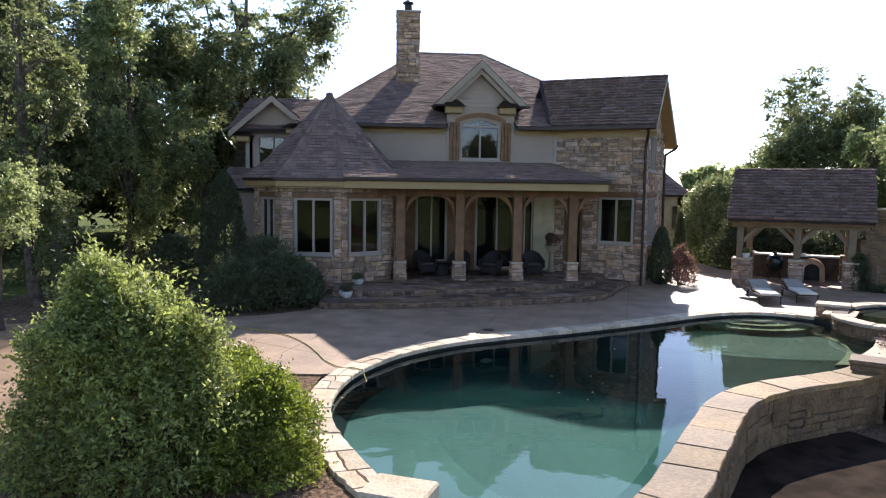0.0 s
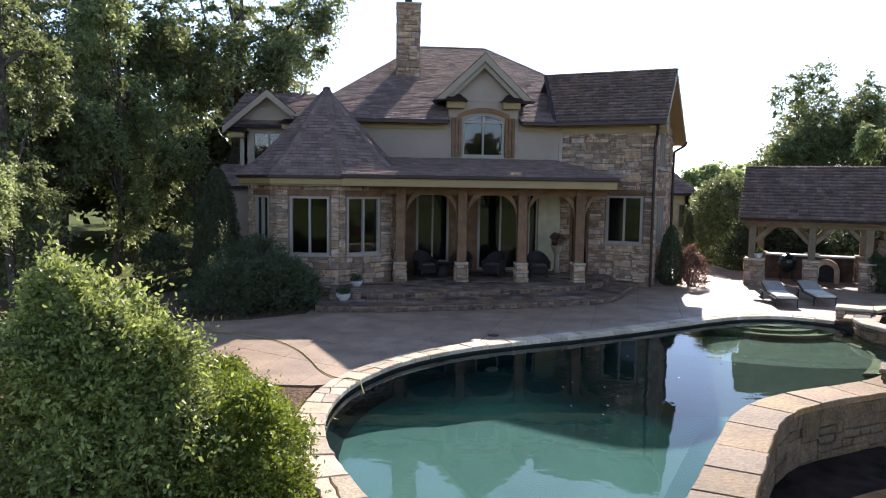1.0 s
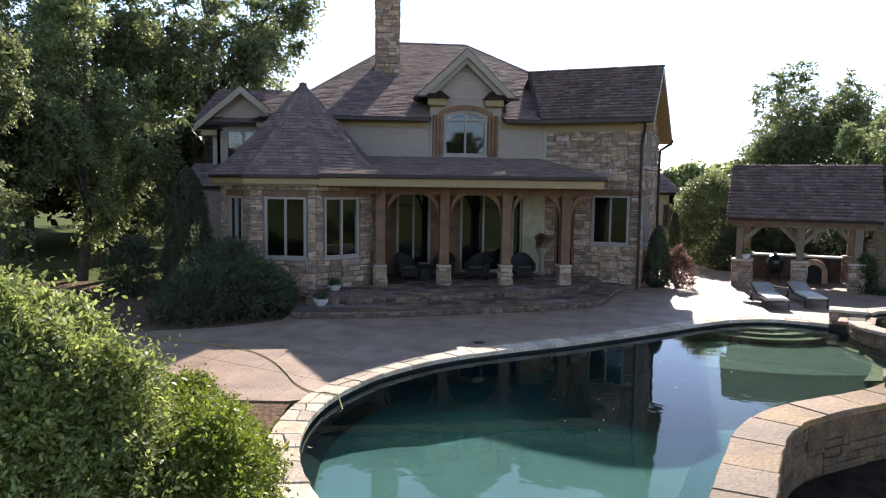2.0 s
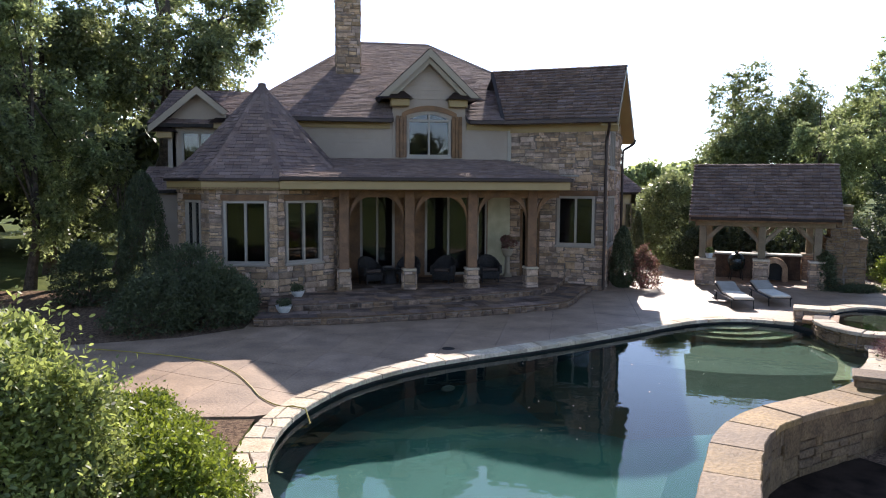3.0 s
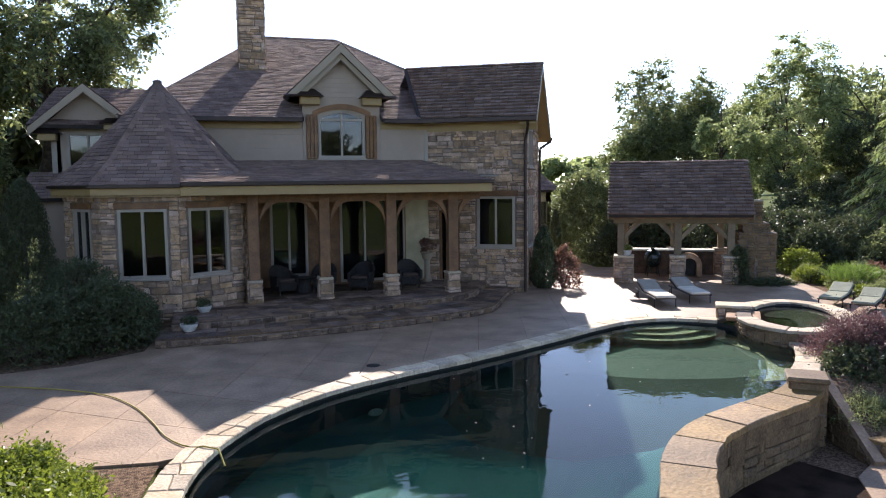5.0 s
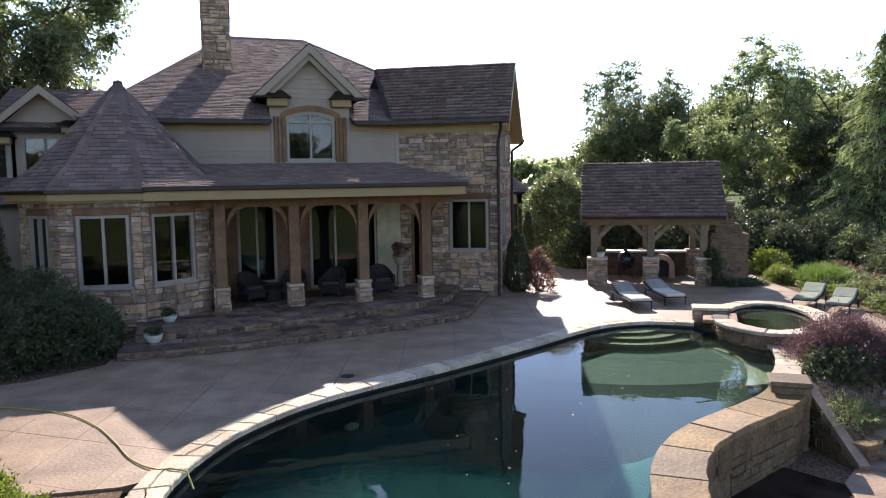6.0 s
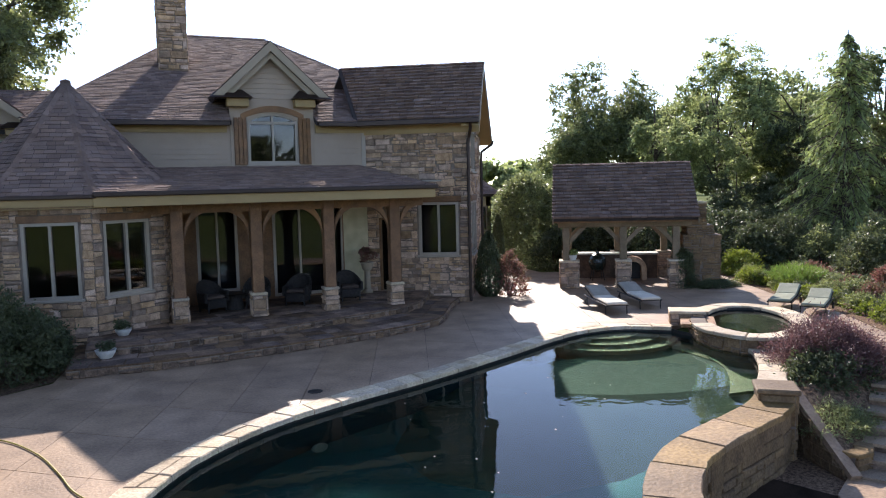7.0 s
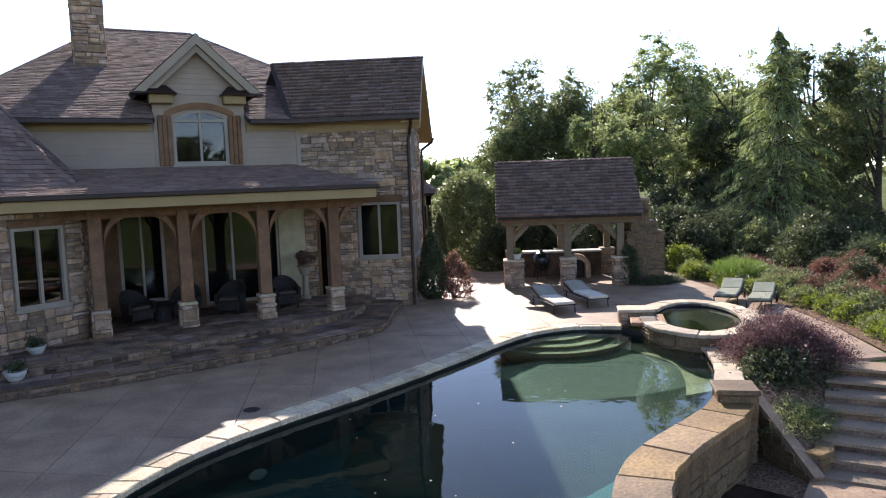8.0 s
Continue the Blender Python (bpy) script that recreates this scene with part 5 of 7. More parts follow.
for k in range(48):
    bm.faces.new((a[k], a[(k + 1) % 48], b[(k + 1) % 48], b[k]))
bm.faces.new(b)
part("spa_lining", bm, POOL_TILE, spa, "dark tiled spa lining")
# spa wall in the darkened stone, which carries the shade of its front
fine_ring = ell(ORX - 0.06, ORY - 0.06, 24)
for k in range(24):
    mm, ll = wall_frame(fine_ring[k], fine_ring[(k + 1) % 24])
    stone_wall(body, mm, ll, -0.4, SZ - 0.08, seed=300 + k, mat=SHADED_STONE)
rim = ell((ORX + IRX) / 2, (ORY + IRY) / 2, 64)
rim = rim[20:] + rim[:13]
coping_stones(rim[::-1], 0.27, 0.25, SZ, 0.08, (0.45, 0.8), spa, 21)
bm = bmesh.new()
box(bm, -0.4, 0.45, -0.32, 0.3, -0.9, SZ - 0.02, pose(12.75, 23.55, 0, 0, 0, -36))
pier2 = part("corner_block", bm, MORTAR, spa)
f = pose(12.75, 23.55, 0, 0, 0, -36)
mm, ll = wall_frame(f @ Vector((-0.4, 0.3, 0)), f @ Vector((-0.4, -0.32, 0)))
stone_wall(pier2, mm, ll, -0.3, SZ - 0.03, seed=331)
mm, ll = wall_frame(f @ Vector((-0.4, -0.32, 0)), f @ Vector((0.45, -0.32, 0)))
stone_wall(pier2, mm, ll, -0.3, SZ - 0.03, seed=332)
bm = bmesh.new()
box(bm, -0.46, 0.5, -0.38, 0.36, SZ - 0.02, SZ + 0.06, f, 0.02)
part("block_cap", bm, COPING, spa)
RUST = material("spill_stone", (0.36, 0.19, 0.08), 0.45, 0.25, 4, 0.3, 30, other=(0.22, 0.11, 0.05))
bm = bmesh.new()
box(bm, -0.5, 0.4, -0.62, 0.62, SZ - 0.2, SZ - 0.1, pose(12.55, 22.75, 0, 0, 0, -39), 0.02)
part("spillway", bm, RUST, spa, "rust-brown stone spillway")
bm = bmesh.new()
bm.faces.new([bm.verts.new((*p, SZ - 0.11)) for p in i])
sw = part("spa_water", bm, water_material("spa_water", (0.10, 0.18, 0.18), 7.0, 0.2), spa, "rippled spa water")
sw.visible_shadow = False

# ---- pavilion ----
TH = 0.553
PU, PVv = Vector((math.cos(TH), -math.sin(TH), 0)), Vector((math.sin(TH), math.cos(TH), 0))
PE = Vector((12.928, 31.082, 0))
PM = Matrix(((PU.x, PVv.x, 0, PE.x), (PU.y, PVv.y, 0, PE.y), (0, 0, 1, 0), (0, 0, 0, 1)))
PL, PD, PZE, PZR = 5.30, 2.384, 2.66, 4.70
pav = thing("pavilion", PM @ Vector((2.6, 2.4, 0)), "open timber pavilion with shingle roof and stone pedestals", "pavilion")
w = lambda a, b, z: tuple(PM @ Vector((a, b, z)))
pr1 = shingles(pav, [w(0, 0, PZE), w(PL, 0, PZE), w(PL, PD, PZR), w(0, PD, PZR)], 401, course=0.19, label="grey-brown shingled gable roof", step=(0.06, 0.1))
shingles(pav, [w(PL, 2 * PD, PZE), w(0, 2 * PD, PZE), w(0, PD, PZR), w(PL, PD, PZR)], 402, course=0.165)
ridge_caps(pr1, w(0, PD, PZR), w(PL, PD, PZR), 403)
for a0 in (0.0, PL - 0.05):
    for b0, z0, b1, z1 in ((0, PZE, PD, PZR), (2 * PD, PZE, PD, PZR)):
        bm = bmesh.new()
        slab(bm, [w(a0, b0, z0 - 0.02), w(a0, b1, z1 - 0.02), w(a0, b1, z1 - 0.24), w(a0, b0, z0 - 0.22)], PU * 0.05)
        bmesh.ops.recalc_face_normals(bm, faces=bm.faces[:])
        part("rake_board", bm, GREY_TIMBER, pav)
bm = bmesh.new()
slab(bm, [w(0.05, 0.1, PZE - 0.17), w(PL - 0.05, 0.1, PZE - 0.17), w(PL - 0.05, PD, PZR - 0.2), w(0.05, PD, PZR - 0.2)], (0, 0, 0.02))
slab(bm, [w(0.05, 2 * PD - 0.1, PZE - 0.17), w(PL - 0.05, 2 * PD - 0.1, PZE - 0.17), w(PL - 0.05, PD, PZR - 0.2), w(0.05, PD, PZR - 0.2)], (0, 0, 0.02))
bmesh.ops.recalc_face_normals(bm, faces=bm.faces[:])
part("boarded_soffit", bm, TIMBER, pav, "brown boarded underside of the roof")
PO = 0.62
for b0 in (PO, 2 * PD - PO):
    bm = bmesh.new()
    box(bm, 0.2, PL - 0.2, b0 - 0.13, b0 + 0.13, 2.3, 2.56, PM, 0.015)
    part("beam", bm, GREY_TIMBER, pav)
for a0 in (0.35, PL - 0.75):
    bm = bmesh.new()
    box(bm, a0 - 0.11, a0 + 0.11, PO, 2 * PD - PO, 2.32, 2.54, PM, 0.015)
    part("tie_beam", bm, GREY_TIMBER, pav)
for a0, b0, hw, zt in ((0.62, PO, 0.34, 0.98), (PL * 0.5 - 0.02, PO, 0.25, 1.0), (PL - 0.75, PO, 0.25, 1.0), (0.62, 2 * PD - PO, 0.25, 1.0), (PL * 0.5, 2 * PD - PO, 0.25, 1.0), (PL - 0.75, 2 * PD - PO, 0.25, 1.0)):
    p = PM @ Vector((a0, b0, 0))
    pe = square_pier(pav, p.x, p.y, hw, 0, zt, -math.degrees(TH), 410 + int(a0 * 7 + b0 * 3))
    pe.name = "pedestal"
    bm = bmesh.new()
    box(bm, a0 - hw - 0.05, a0 + hw + 0.05, b0 - hw - 0.05, b0 + hw + 0.05, zt, zt + 0.07, PM, 0.015)
    part("pedestal_cap", bm, COPING, pe)
    bm = bmesh.new()
    ax = a0 - (0.12 if hw > 0.3 else 0)
    box(bm, ax - 0.13, ax + 0.13, b0 - 0.13, b0 + 0.13, zt + 0.07, 2.3, PM, 0.015)
    post = part("post", bm, GREY_TIMBER, pav, "square weathered timber post")
    for sx in (-1, 1):
        if (a0 < 1 and sx < 0) or (a0 > 4 and sx > 0):
            continue
        bm = bmesh.new()
        ring = [(ax + sx * a, z) for a, z in ((0.13, 1.64), (0.78, 2.31), (0.57, 2.31), (0.13, 1.85))]
        prism(bm, [w(a, b0 - 0.06, z) for a, z in ring], [w(a, b0 + 0.06, z) for a, z in ring])
        bmesh.ops.recalc_face_normals(bm, faces=bm.faces[:])
        part("brace", bm, GREY_TIMBER, post, "straight diagonal timber brace")
# stone counter at the back
bar = thing("bar_counter", PM @ Vector((2.4, 3.6, 0)), "stone bar counter with pale stone top under the pavilion", "counter")
bm = bmesh.new()
box(bm, 0.9, PL - 1.1, 3.35, 3.8, 0, 0.98, PM)
part("base", bm, DARKSTONE, bar, "dark stone counter base")
PALE = material("pale_stone_top", (0.62, 0.58, 0.50), 0.45, 0.1, 4, 0.1)
bm = bmesh.new()
box(bm, 0.85, PL - 1.05, 3.25, 3.95, 0.98, 1.05, PM, 0.015)
part("top", bm, PALE, bar, "pale polished stone counter top")
# fireplace at the end
fire = thing("outdoor_fireplace", PM @ Vector((PL + 0.4, 1.5, 0)), "tall fieldstone outdoor fireplace chimney beside the pavilion", "fireplace")


def stone_block(parent, a0, a1, b0, b1, z0, z1, seed, name="block"):
    bm = bmesh.new()
    box(bm, a0, a1, b0, b1, z0, z1, PM)
    p = part(name, bm, MORTAR, parent)
    cs = [PM @ Vector(c) for c in ((a0, b0, 0), (a1, b0, 0), (a1, b1, 0), (a0, b1, 0))]
    for k in range(4):
        f, ll = wall_frame(cs[k], cs[(k + 1) % 4])
        stone_wall(p, f, ll, z0, z1, seed=seed + k, mat=SHADED_STONE)
    return p


# the fireplace's shade is put into its darkened stone
stone_block(fire, PL - 0.45, PL + 0.85, 0.75, 2.3, 0, 1.95, 430, "hearth_block")
stone_block(fire, PL - 0.3, PL + 0.62, 0.85, 2.2, 1.95, 2.3, 440, "shoulder")
stone_block(fire, PL - 0.15, PL + 0.36, 0.95, 2.1, 2.3, 3.1, 450, "flue_stack")
bm = bmesh.new()
box(bm, PL - 0.2, PL + 0.41, 0.9, 2.15, 3.1, 3.17, PM, 0.015)
part("flue_cap", bm, COPING, fire)

# far corner of the house behind the wing
annex = thing("garage_wing", (17, 45, 0), "cream far wing of the house with a shingled roof", "house")
bm = bmesh.new()
am, al = wall_frame((12.5, 42.0), (15.7, 42.0))
wall(bm, am, al, 0, 3.5, 0.3, [(2.55, 2.95, 1.6, 2.9)])
am2, al2 = wall_frame((15.7, 42.0), (15.7, 47.0))
wall(bm, am2, al2, 0, 3.5, 0.3)
part("wall", bm, STUCCO, annex)
window_unit(am, (2.55, 2.95, 1.6, 2.9), annex, TRIM, 1, 0.05)
shingles(annex, [(12.0, 41.6, 3.5), (16.1, 41.6, 3.5), (14.8, 44.5, 5.4), (12.0, 44.5, 5.4)], 461)
shingles(annex, [(16.1, 41.6, 3.5), (16.1, 47.4, 3.5), (14.8, 44.5, 5.4)], 462)

# ---- plants ----
OAK = leaf_material("oak_leaves", (0.22, 0.245, 0.105), (0.068, 0.082, 0.042), 0.45, 0.42)
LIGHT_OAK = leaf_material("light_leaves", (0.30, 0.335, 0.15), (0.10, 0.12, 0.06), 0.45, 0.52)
NEEDLE = leaf_material("needles", (0.29, 0.34, 0.135), (0.11, 0.14, 0.065), 0.55, 0.42)
# dark foliage; for woods and understorey it holds their shade as leaf colour
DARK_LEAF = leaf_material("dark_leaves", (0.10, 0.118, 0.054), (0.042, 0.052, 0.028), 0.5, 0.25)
SHRUB = leaf_material("shrub_leaves", (0.33, 0.37, 0.125), (0.065, 0.08, 0.03), 0.45, 0.42, 0.35)
LIME = leaf_material("lime_leaves", (0.23, 0.27, 0.05), (0.075, 0.1, 0.022), 0.45)
MAPLE = leaf_material("maple_leaves", (0.15, 0.085, 0.085), (0.062, 0.038, 0.04), 0.5, 0.35)
ROSE = leaf_material("rose_leaves", (0.22, 0.09, 0.085), (0.09, 0.085, 0.045), 0.6)
GRASS_BLADE = leaf_material("grass_blades", (0.17, 0.24, 0.06), (0.09, 0.14, 0.035), 0.5)


def leaf_mesh(name, centres, size, mat, rng, flat=0.3, aspect=0.5, droop=None, oval=False):
    """Folded leaves, one at each centre, as one mesh."""
    n = len(centres)
    c = np.asarray(centres, float)
    d = rng.normal(size=(n, 3))
    if droop is not None:
        d = d * 0.45 + np.asarray(droop, float)
    d /= np.linalg.norm(d, axis=1)[:, None]
    nrm = rng.normal(size=(n, 3)) + np.array((0, 0, flat * 3))
    s = np.cross(d, nrm)
    s /= np.linalg.norm(s, axis=1)[:, None] + 1e-9
    nn = np.cross(s, d)
    ln = size * rng.uniform(0.6, 1.35, size=(n, 1))
    wd = ln * aspect
    k = 6 if oval else 4
    v = np.empty((n, k, 3))
    if oval:
        outline = ((-0.5, 0, -0.04), (-0.18, 0.46, 0.06), (0.2, 0.40, 0.05), (0.5, 0, -0.12), (0.2, -0.40, 0.05), (-0.18, -0.46, 0.06))
    else:
        outline = ((-0.5, 0, 0), (0, 0.5, 0.15), (0.5, 0, 0), (0, -0.5, 0.15))
    for i, (along_, across, lift) in enumerate(outline):
        v[:, i] = c + d * ln * along_ + s * wd * across + nn * wd * lift
    me = bpy.data.meshes.new(name)
    me.vertices.add(k * n)
    me.vertices.foreach_set("co", v.reshape(-1))
    me.loops.add(k * n)
    me.loops.foreach_set("vertex_index", np.arange(k * n, dtype=np.int32))
    me.polygons.add(n)
    me.polygons.foreach_set("loop_start", np.arange(0, k * n, k, dtype=np.int32))
    me.update(calc_edges=True)
    me.materials.append(mat)
    return me


def clump_points(rng, clumps, per):
    """Points scattered round clump centres (x, y, z, r), denser towards their shells."""
    out = []
    for x, y, z, r in clumps:
        d = rng.normal(size=(per, 3))
        d /= np.linalg.norm(d, axis=1)[:, None]
        q = rng.uniform(0.25, 1.0, size=(per, 1)) ** 0.6
        out.append(np.array((x, y, z)) + d * q * r * np.array((1, 1, 0.75)))
    return np.concatenate(out)


def unit(v):
    return v / (np.linalg.norm(v, axis=1)[:, None] + 1e-9)


def sprays(rng, starts, ways, lengths, per, sag=0.25, spread=0.16):
    """Leaves set along twigs: their places and the way each one points."""
    n = len(starts)
    t = (np.arange(per) + 0.6) / per
    w = unit(ways)
    side = unit(np.cross(w, rng.normal(size=(n, 3))))
    ln = np.asarray(lengths, float)[:, None, None]
    p = starts[:, None, :] + w[:, None, :] * ln * t[None, :, None]
    p[:, :, 2] -= sag * ln[:, :, 0] * t[None, :] ** 2
    sign = np.where(np.arange(per) % 2, 1.0, -1.0)[None, :, None]
    p = p + side[:, None, :] * sign * ln * spread * (1.15 - t[None, :, None]) + rng.normal(size=p.shape) * ln * 0.05
    d = w[:, None, :] * 0.9 + side[:, None, :] * sign * 0.9 + np.array((0, 0, -sag))
    return p.reshape(-1, 3), d.reshape(-1, 3) + 0 * p.reshape(-1, 3)


def crown_clumps(rng, centre, radii, lobes, clumps, clump_r):
    """Clumps gathered in lobes, for an uneven crown with gaps."""
    c, r = np.array(centre, float), np.array(radii, float)
    out = []
    ls = []
    for k in range(lobes):
        d = rng.normal(size=3)
        d /= np.linalg.norm(d)
        ls.append((c + d * r * rng.uniform(0.5, 0.86), rng.uniform(0.18, 0.42)))
    ls.append((c, 0.5))
    for k in range(clumps):
        p, s = ls[rng.integers(len(ls))]
        d = rng.normal(size=3)
        d /= np.linalg.norm(d)
        out.append((*(p + d * r * s * rng.uniform(0.4, 1.0)), clump_r * rng.uniform(0.5, 1.4)))
    return out


def crown_leaves(rng, clumps, centre, per, sag=0.3):
    """Twigs with leaves that reach outwards from every clump."""
    cl = np.array(clumps)
    twigs = max(3, per // 8)
    c = np.repeat(cl[:, :3], twigs, 0)
    r = np.repeat(cl[:, 3], twigs)
    out = unit(c - np.asarray(centre, float))
    d = unit(rng.normal(size=c.shape) * np.array((1, 1, 0.6)) + out * 0.5)
    return sprays(rng, c + d * (r * rng.uniform(0, 0.35, len(r)))[:, None], d, r * rng.uniform(0.7, 1.5, len(r)), 8, sag)


def tree(place, height, crown, lobes=9, clumps=90, per=110, leaf=0.26, clump_r=0.75, mat=OAK, trunk=0.25, seed=1, label="", lean=(0, 0), limbs=14, name="tree", forks=1, aspect=0.55):
    """A broadleaf tree: crown is (centre height, x radius, y radius, z radius)."""
    rng = np.random.default_rng(seed)
    base = Vector((place[0], place[1], -0.1))
    t = thing(name, base, label, "tree")
    cz, rx, ry, rz = crown
    c = Vector((place[0] + lean[0], place[1] + lean[1], cz))
    cl = crown_clumps(rng, c, (rx, ry, rz), lobes, clumps, clump_r)
    bm = bmesh.new()
    fork_z = max(1.5, cz - rz * 0.75)
    tops = []
    for f in range(forks):
        off = Vector((rng.uniform(-1, 1), rng.uniform(-1, 1), 0)) * (0.35 * rx if forks > 1 else 0.08 * rx)
        tip = c + off + Vector((0, 0, rz * 0.55))
        mid = base.lerp(Vector((c.x, c.y, fork_z)), 0.8) + off * 0.3
        pts = [base + off * 0.05, base.lerp(mid, 0.5) + Vector((rng.uniform(-0.1, 0.1), rng.uniform(-0.1, 0.1), 0)), mid, mid.lerp(tip, 0.5), tip]
        r0 = trunk / math.sqrt(forks)
        tube(bm, pts, [r0 * 1.25, r0 * 0.95, r0 * 0.75, r0 * 0.45, r0 * 0.12], 8)
        tops.append((mid, tip))
    part("trunk", bm, BARK, t)
    bm = bmesh.new()
    for k in range(limbs):
        x, y, z, _ = cl[int(rng.integers(len(cl)))]
        mid, tip = tops[k % forks]
        start = mid.lerp(tip, rng.uniform(0, 0.75))
        end = Vector((x, y, z))
        bend = start.lerp(end, 0.5) + Vector((0, 0, rng.uniform(-0.1, 0.4)))
        tube(bm, [start, bend, end], [trunk * 0.34, trunk * 0.2, trunk * 0.05], 5)
    tagged(part("branchwork", bm, BARK, t), kind="stuff")
    pts, ways = crown_leaves(rng, cl, c, int(per * 1.6))
    me = leaf_mesh("crown", pts, leaf * 0.72, mat, rng, aspect=aspect, droop=ways)
    part("crown", me, mat, t)
    return t


def dome_shoots(rng, place, z0, rx, ry, h, n, power, rough):
    """Shoots rising from an uneven dome: starts, ways and how far out each stands."""
    u = rng.random(n) ** 0.85
    a = rng.uniform(0, math.tau, n)
    prof = np.maximum(0.0, 1 - u ** power) ** 0.5
    prof = np.where(u < 0.15, prof * (0.8 + 1.33 * u), prof)
    lump, hollow = np.zeros(n), np.zeros(n)
    x, y = np.cos(a) * prof, np.sin(a) * prof
    for k in range(12):
        d = rng.normal(size=3) * (1.6 + 0.9 * k)
        wave = np.sin(d[0] * x + d[1] * y + d[2] * u * 1.3 + rng.uniform(0, 6))
        lump += wave / (1.5 + 0.35 * k)
        hollow += wave * (k > 4)
    lump = 1 + rough * lump
    keep = (hollow > -2.0) | (rng.random(n) < 0.3)
    depth = 1 - 0.5 * rng.random(n) ** 1.6
    r = prof * lump * depth
    p = np.stack([place[0] + rx * r * np.cos(a), place[1] + ry * r * np.sin(a), z0 + h * u * lump * (0.86 + 0.14 * depth) * 0.93], 1)
    way = np.stack([np.cos(a) * (0.35 + prof), np.sin(a) * (0.35 + prof), 0.35 + 1.1 * u], 1) + rng.normal(size=(n, 3)) * 0.55
    return p[keep], way[keep]


def shrub(place, size, mat, seed, label, leaf=0.09, clumps=70, per=120, clump_r=0.3, name="shrub", lobes=8, z0=0.0, category="shrub", stems=8, flat=0.3, aspect=0.5, shoots=0.012, power=1.8, rough=0.10, reach=3.2, oval=False):
    """A bush of stems and leafy shoots with an uneven outline; size: its radii and height."""
    rng = np.random.default_rng(seed)
    rx, ry, h = size
    t = thing(name, (place[0], place[1], z0), label, category)
    n = int(clumps * per / 7)
    starts, ways = dome_shoots(rng, place, z0, rx * 0.93, ry * 0.93, h * 0.93, n, power, rough)
    bm = bmesh.new()
    for k in range(stems):
        e = Vector(starts[int(rng.integers(len(starts)))])
        b = Vector((place[0] + rng.uniform(-0.25, 0.25) * rx, place[1] + rng.uniform(-0.25, 0.25) * ry, z0 - 0.05))
        tube(bm, [b, b.lerp(e, 0.5) + Vector((0, 0, 0.1)), e], [0.035, 0.022, 0.008], 5)
    tagged(part("branchwork", bm, BARK, t), kind="stuff")
    ln = leaf * rng.uniform(0.6, 1.3, len(starts)) * reach
    long = rng.random(len(starts)) < shoots
    ln = np.where(long, ln * rng.uniform(1.6, 2.6, len(starts)), ln)
    ways = np.where(long[:, None], ways + np.array((0, 0, 0.6)), ways)
    pts, d = sprays(rng, starts, ways, ln, 7, 0.12)
    pts[:, 2] = np.maximum(pts[:, 2], z0 + 0.02)
    part("foliage", leaf_mesh("foliage", pts, leaf, mat, rng, flat=flat, aspect=aspect, droop=d, oval=oval), mat, t)
    return t


def column_evergreen(place, r, h, seed, label, mat=DARK_LEAF, leaf=0.09, n=9000):
    rng = np.random.default_rng(seed)
    t = thing("arborvitae", (place[0], place[1], 0), label, "shrub")
    bm = bmesh.new()
    tube(bm, [(place[0], place[1], -0.05), (place[0], place[1], h * 0.5), (place[0], place[1], h * 0.95)], [0.08, 0.05, 0.01], 6)
    part("trunk", bm, BARK, t)
    z = rng.uniform(0, 1, n) ** 1.1
    prof = r * np.minimum(1.0, (z + 0.12) * 4) * np.sqrt(np.maximum(0, 1 - z ** 1.7))
    a = rng.uniform(0, math.tau, n)
    rr = prof * (0.72 + 0.33 * rng.random(n)) * (1 + 0.12 * np.sin(a * 5 + z * 17))
    pts = np.stack([place[0] + rr * np.cos(a), place[1] + rr * np.sin(a), 0.02 + z * h], 1)
    part("foliage", leaf_mesh("foliage", pts, leaf, mat, rng, aspect=0.4, droop=(0, 0, 0.9)), mat, t)
    return t


def conifer(place, h, r, seed, label, mat=NEEDLE, branches=170, sprays=44, leaf=0.32):
    """A spreading cedar: drooping branches that carry hanging sprays."""
    rng = np.random.default_rng(seed)
    base = Vector((place[0], place[1], -0.1))
    t = thing("cedar_tree", base, label, "tree")
    bm = bmesh.new()
    tube(bm, [base, base + Vector((0.1, 0, h * 0.5)), base + Vector((0, 0.05, h))], [h * 0.022, h * 0.012, 0.02], 8)
    part("trunk", bm, BARK, t)
    bm = bmesh.new()
    pts, ways = [], []
    for k in range(branches):
        f = (k + rng.random()) / branches
        z = h * (0.06 + 0.92 * f)
        ln = r * (1 - f) ** 0.8 * rng.uniform(0.6, 1.15) + 0.15
        a = rng.uniform(0, math.tau)
        d = Vector((math.cos(a), math.sin(a), 0))
        s = base + Vector((0, 0, z))
        m = s + d * ln * 0.5 + Vector((0, 0, 0.12 * ln))
        e = s + d * ln + Vector((0, 0, -0.18 * ln))
        tube(bm, [s, m, e], [0.045, 0.028, 0.008], 4)
        for i in range(int(sprays * (0.2 + 0.9 * ln / r))):
            u = rng.uniform(0.15, 1.0)
            p = s.lerp(m, u * 2) if u < 0.5 else m.lerp(e, u * 2 - 1)
            side = Vector((-d.y, d.x, 0)) * rng.uniform(-1, 1) * 0.32 * ln * (1.1 - u)
            p = p + side + Vector((0, 0, -abs(rng.normal()) * 0.12 - 0.05))
            pts.append(p)
            ways.append(tuple(d * 0.6 + side * 0.8 + Vector((0, 0, -0.7))))
    tagged(part("branchwork", bm, BARK, t), kind="stuff")
    me = leaf_mesh("crown", np.array([tuple(p) for p in pts]), leaf, mat, rng, flat=0.5, aspect=0.2, droop=np.array(ways))
    part("crown", me, mat, t)
    return t


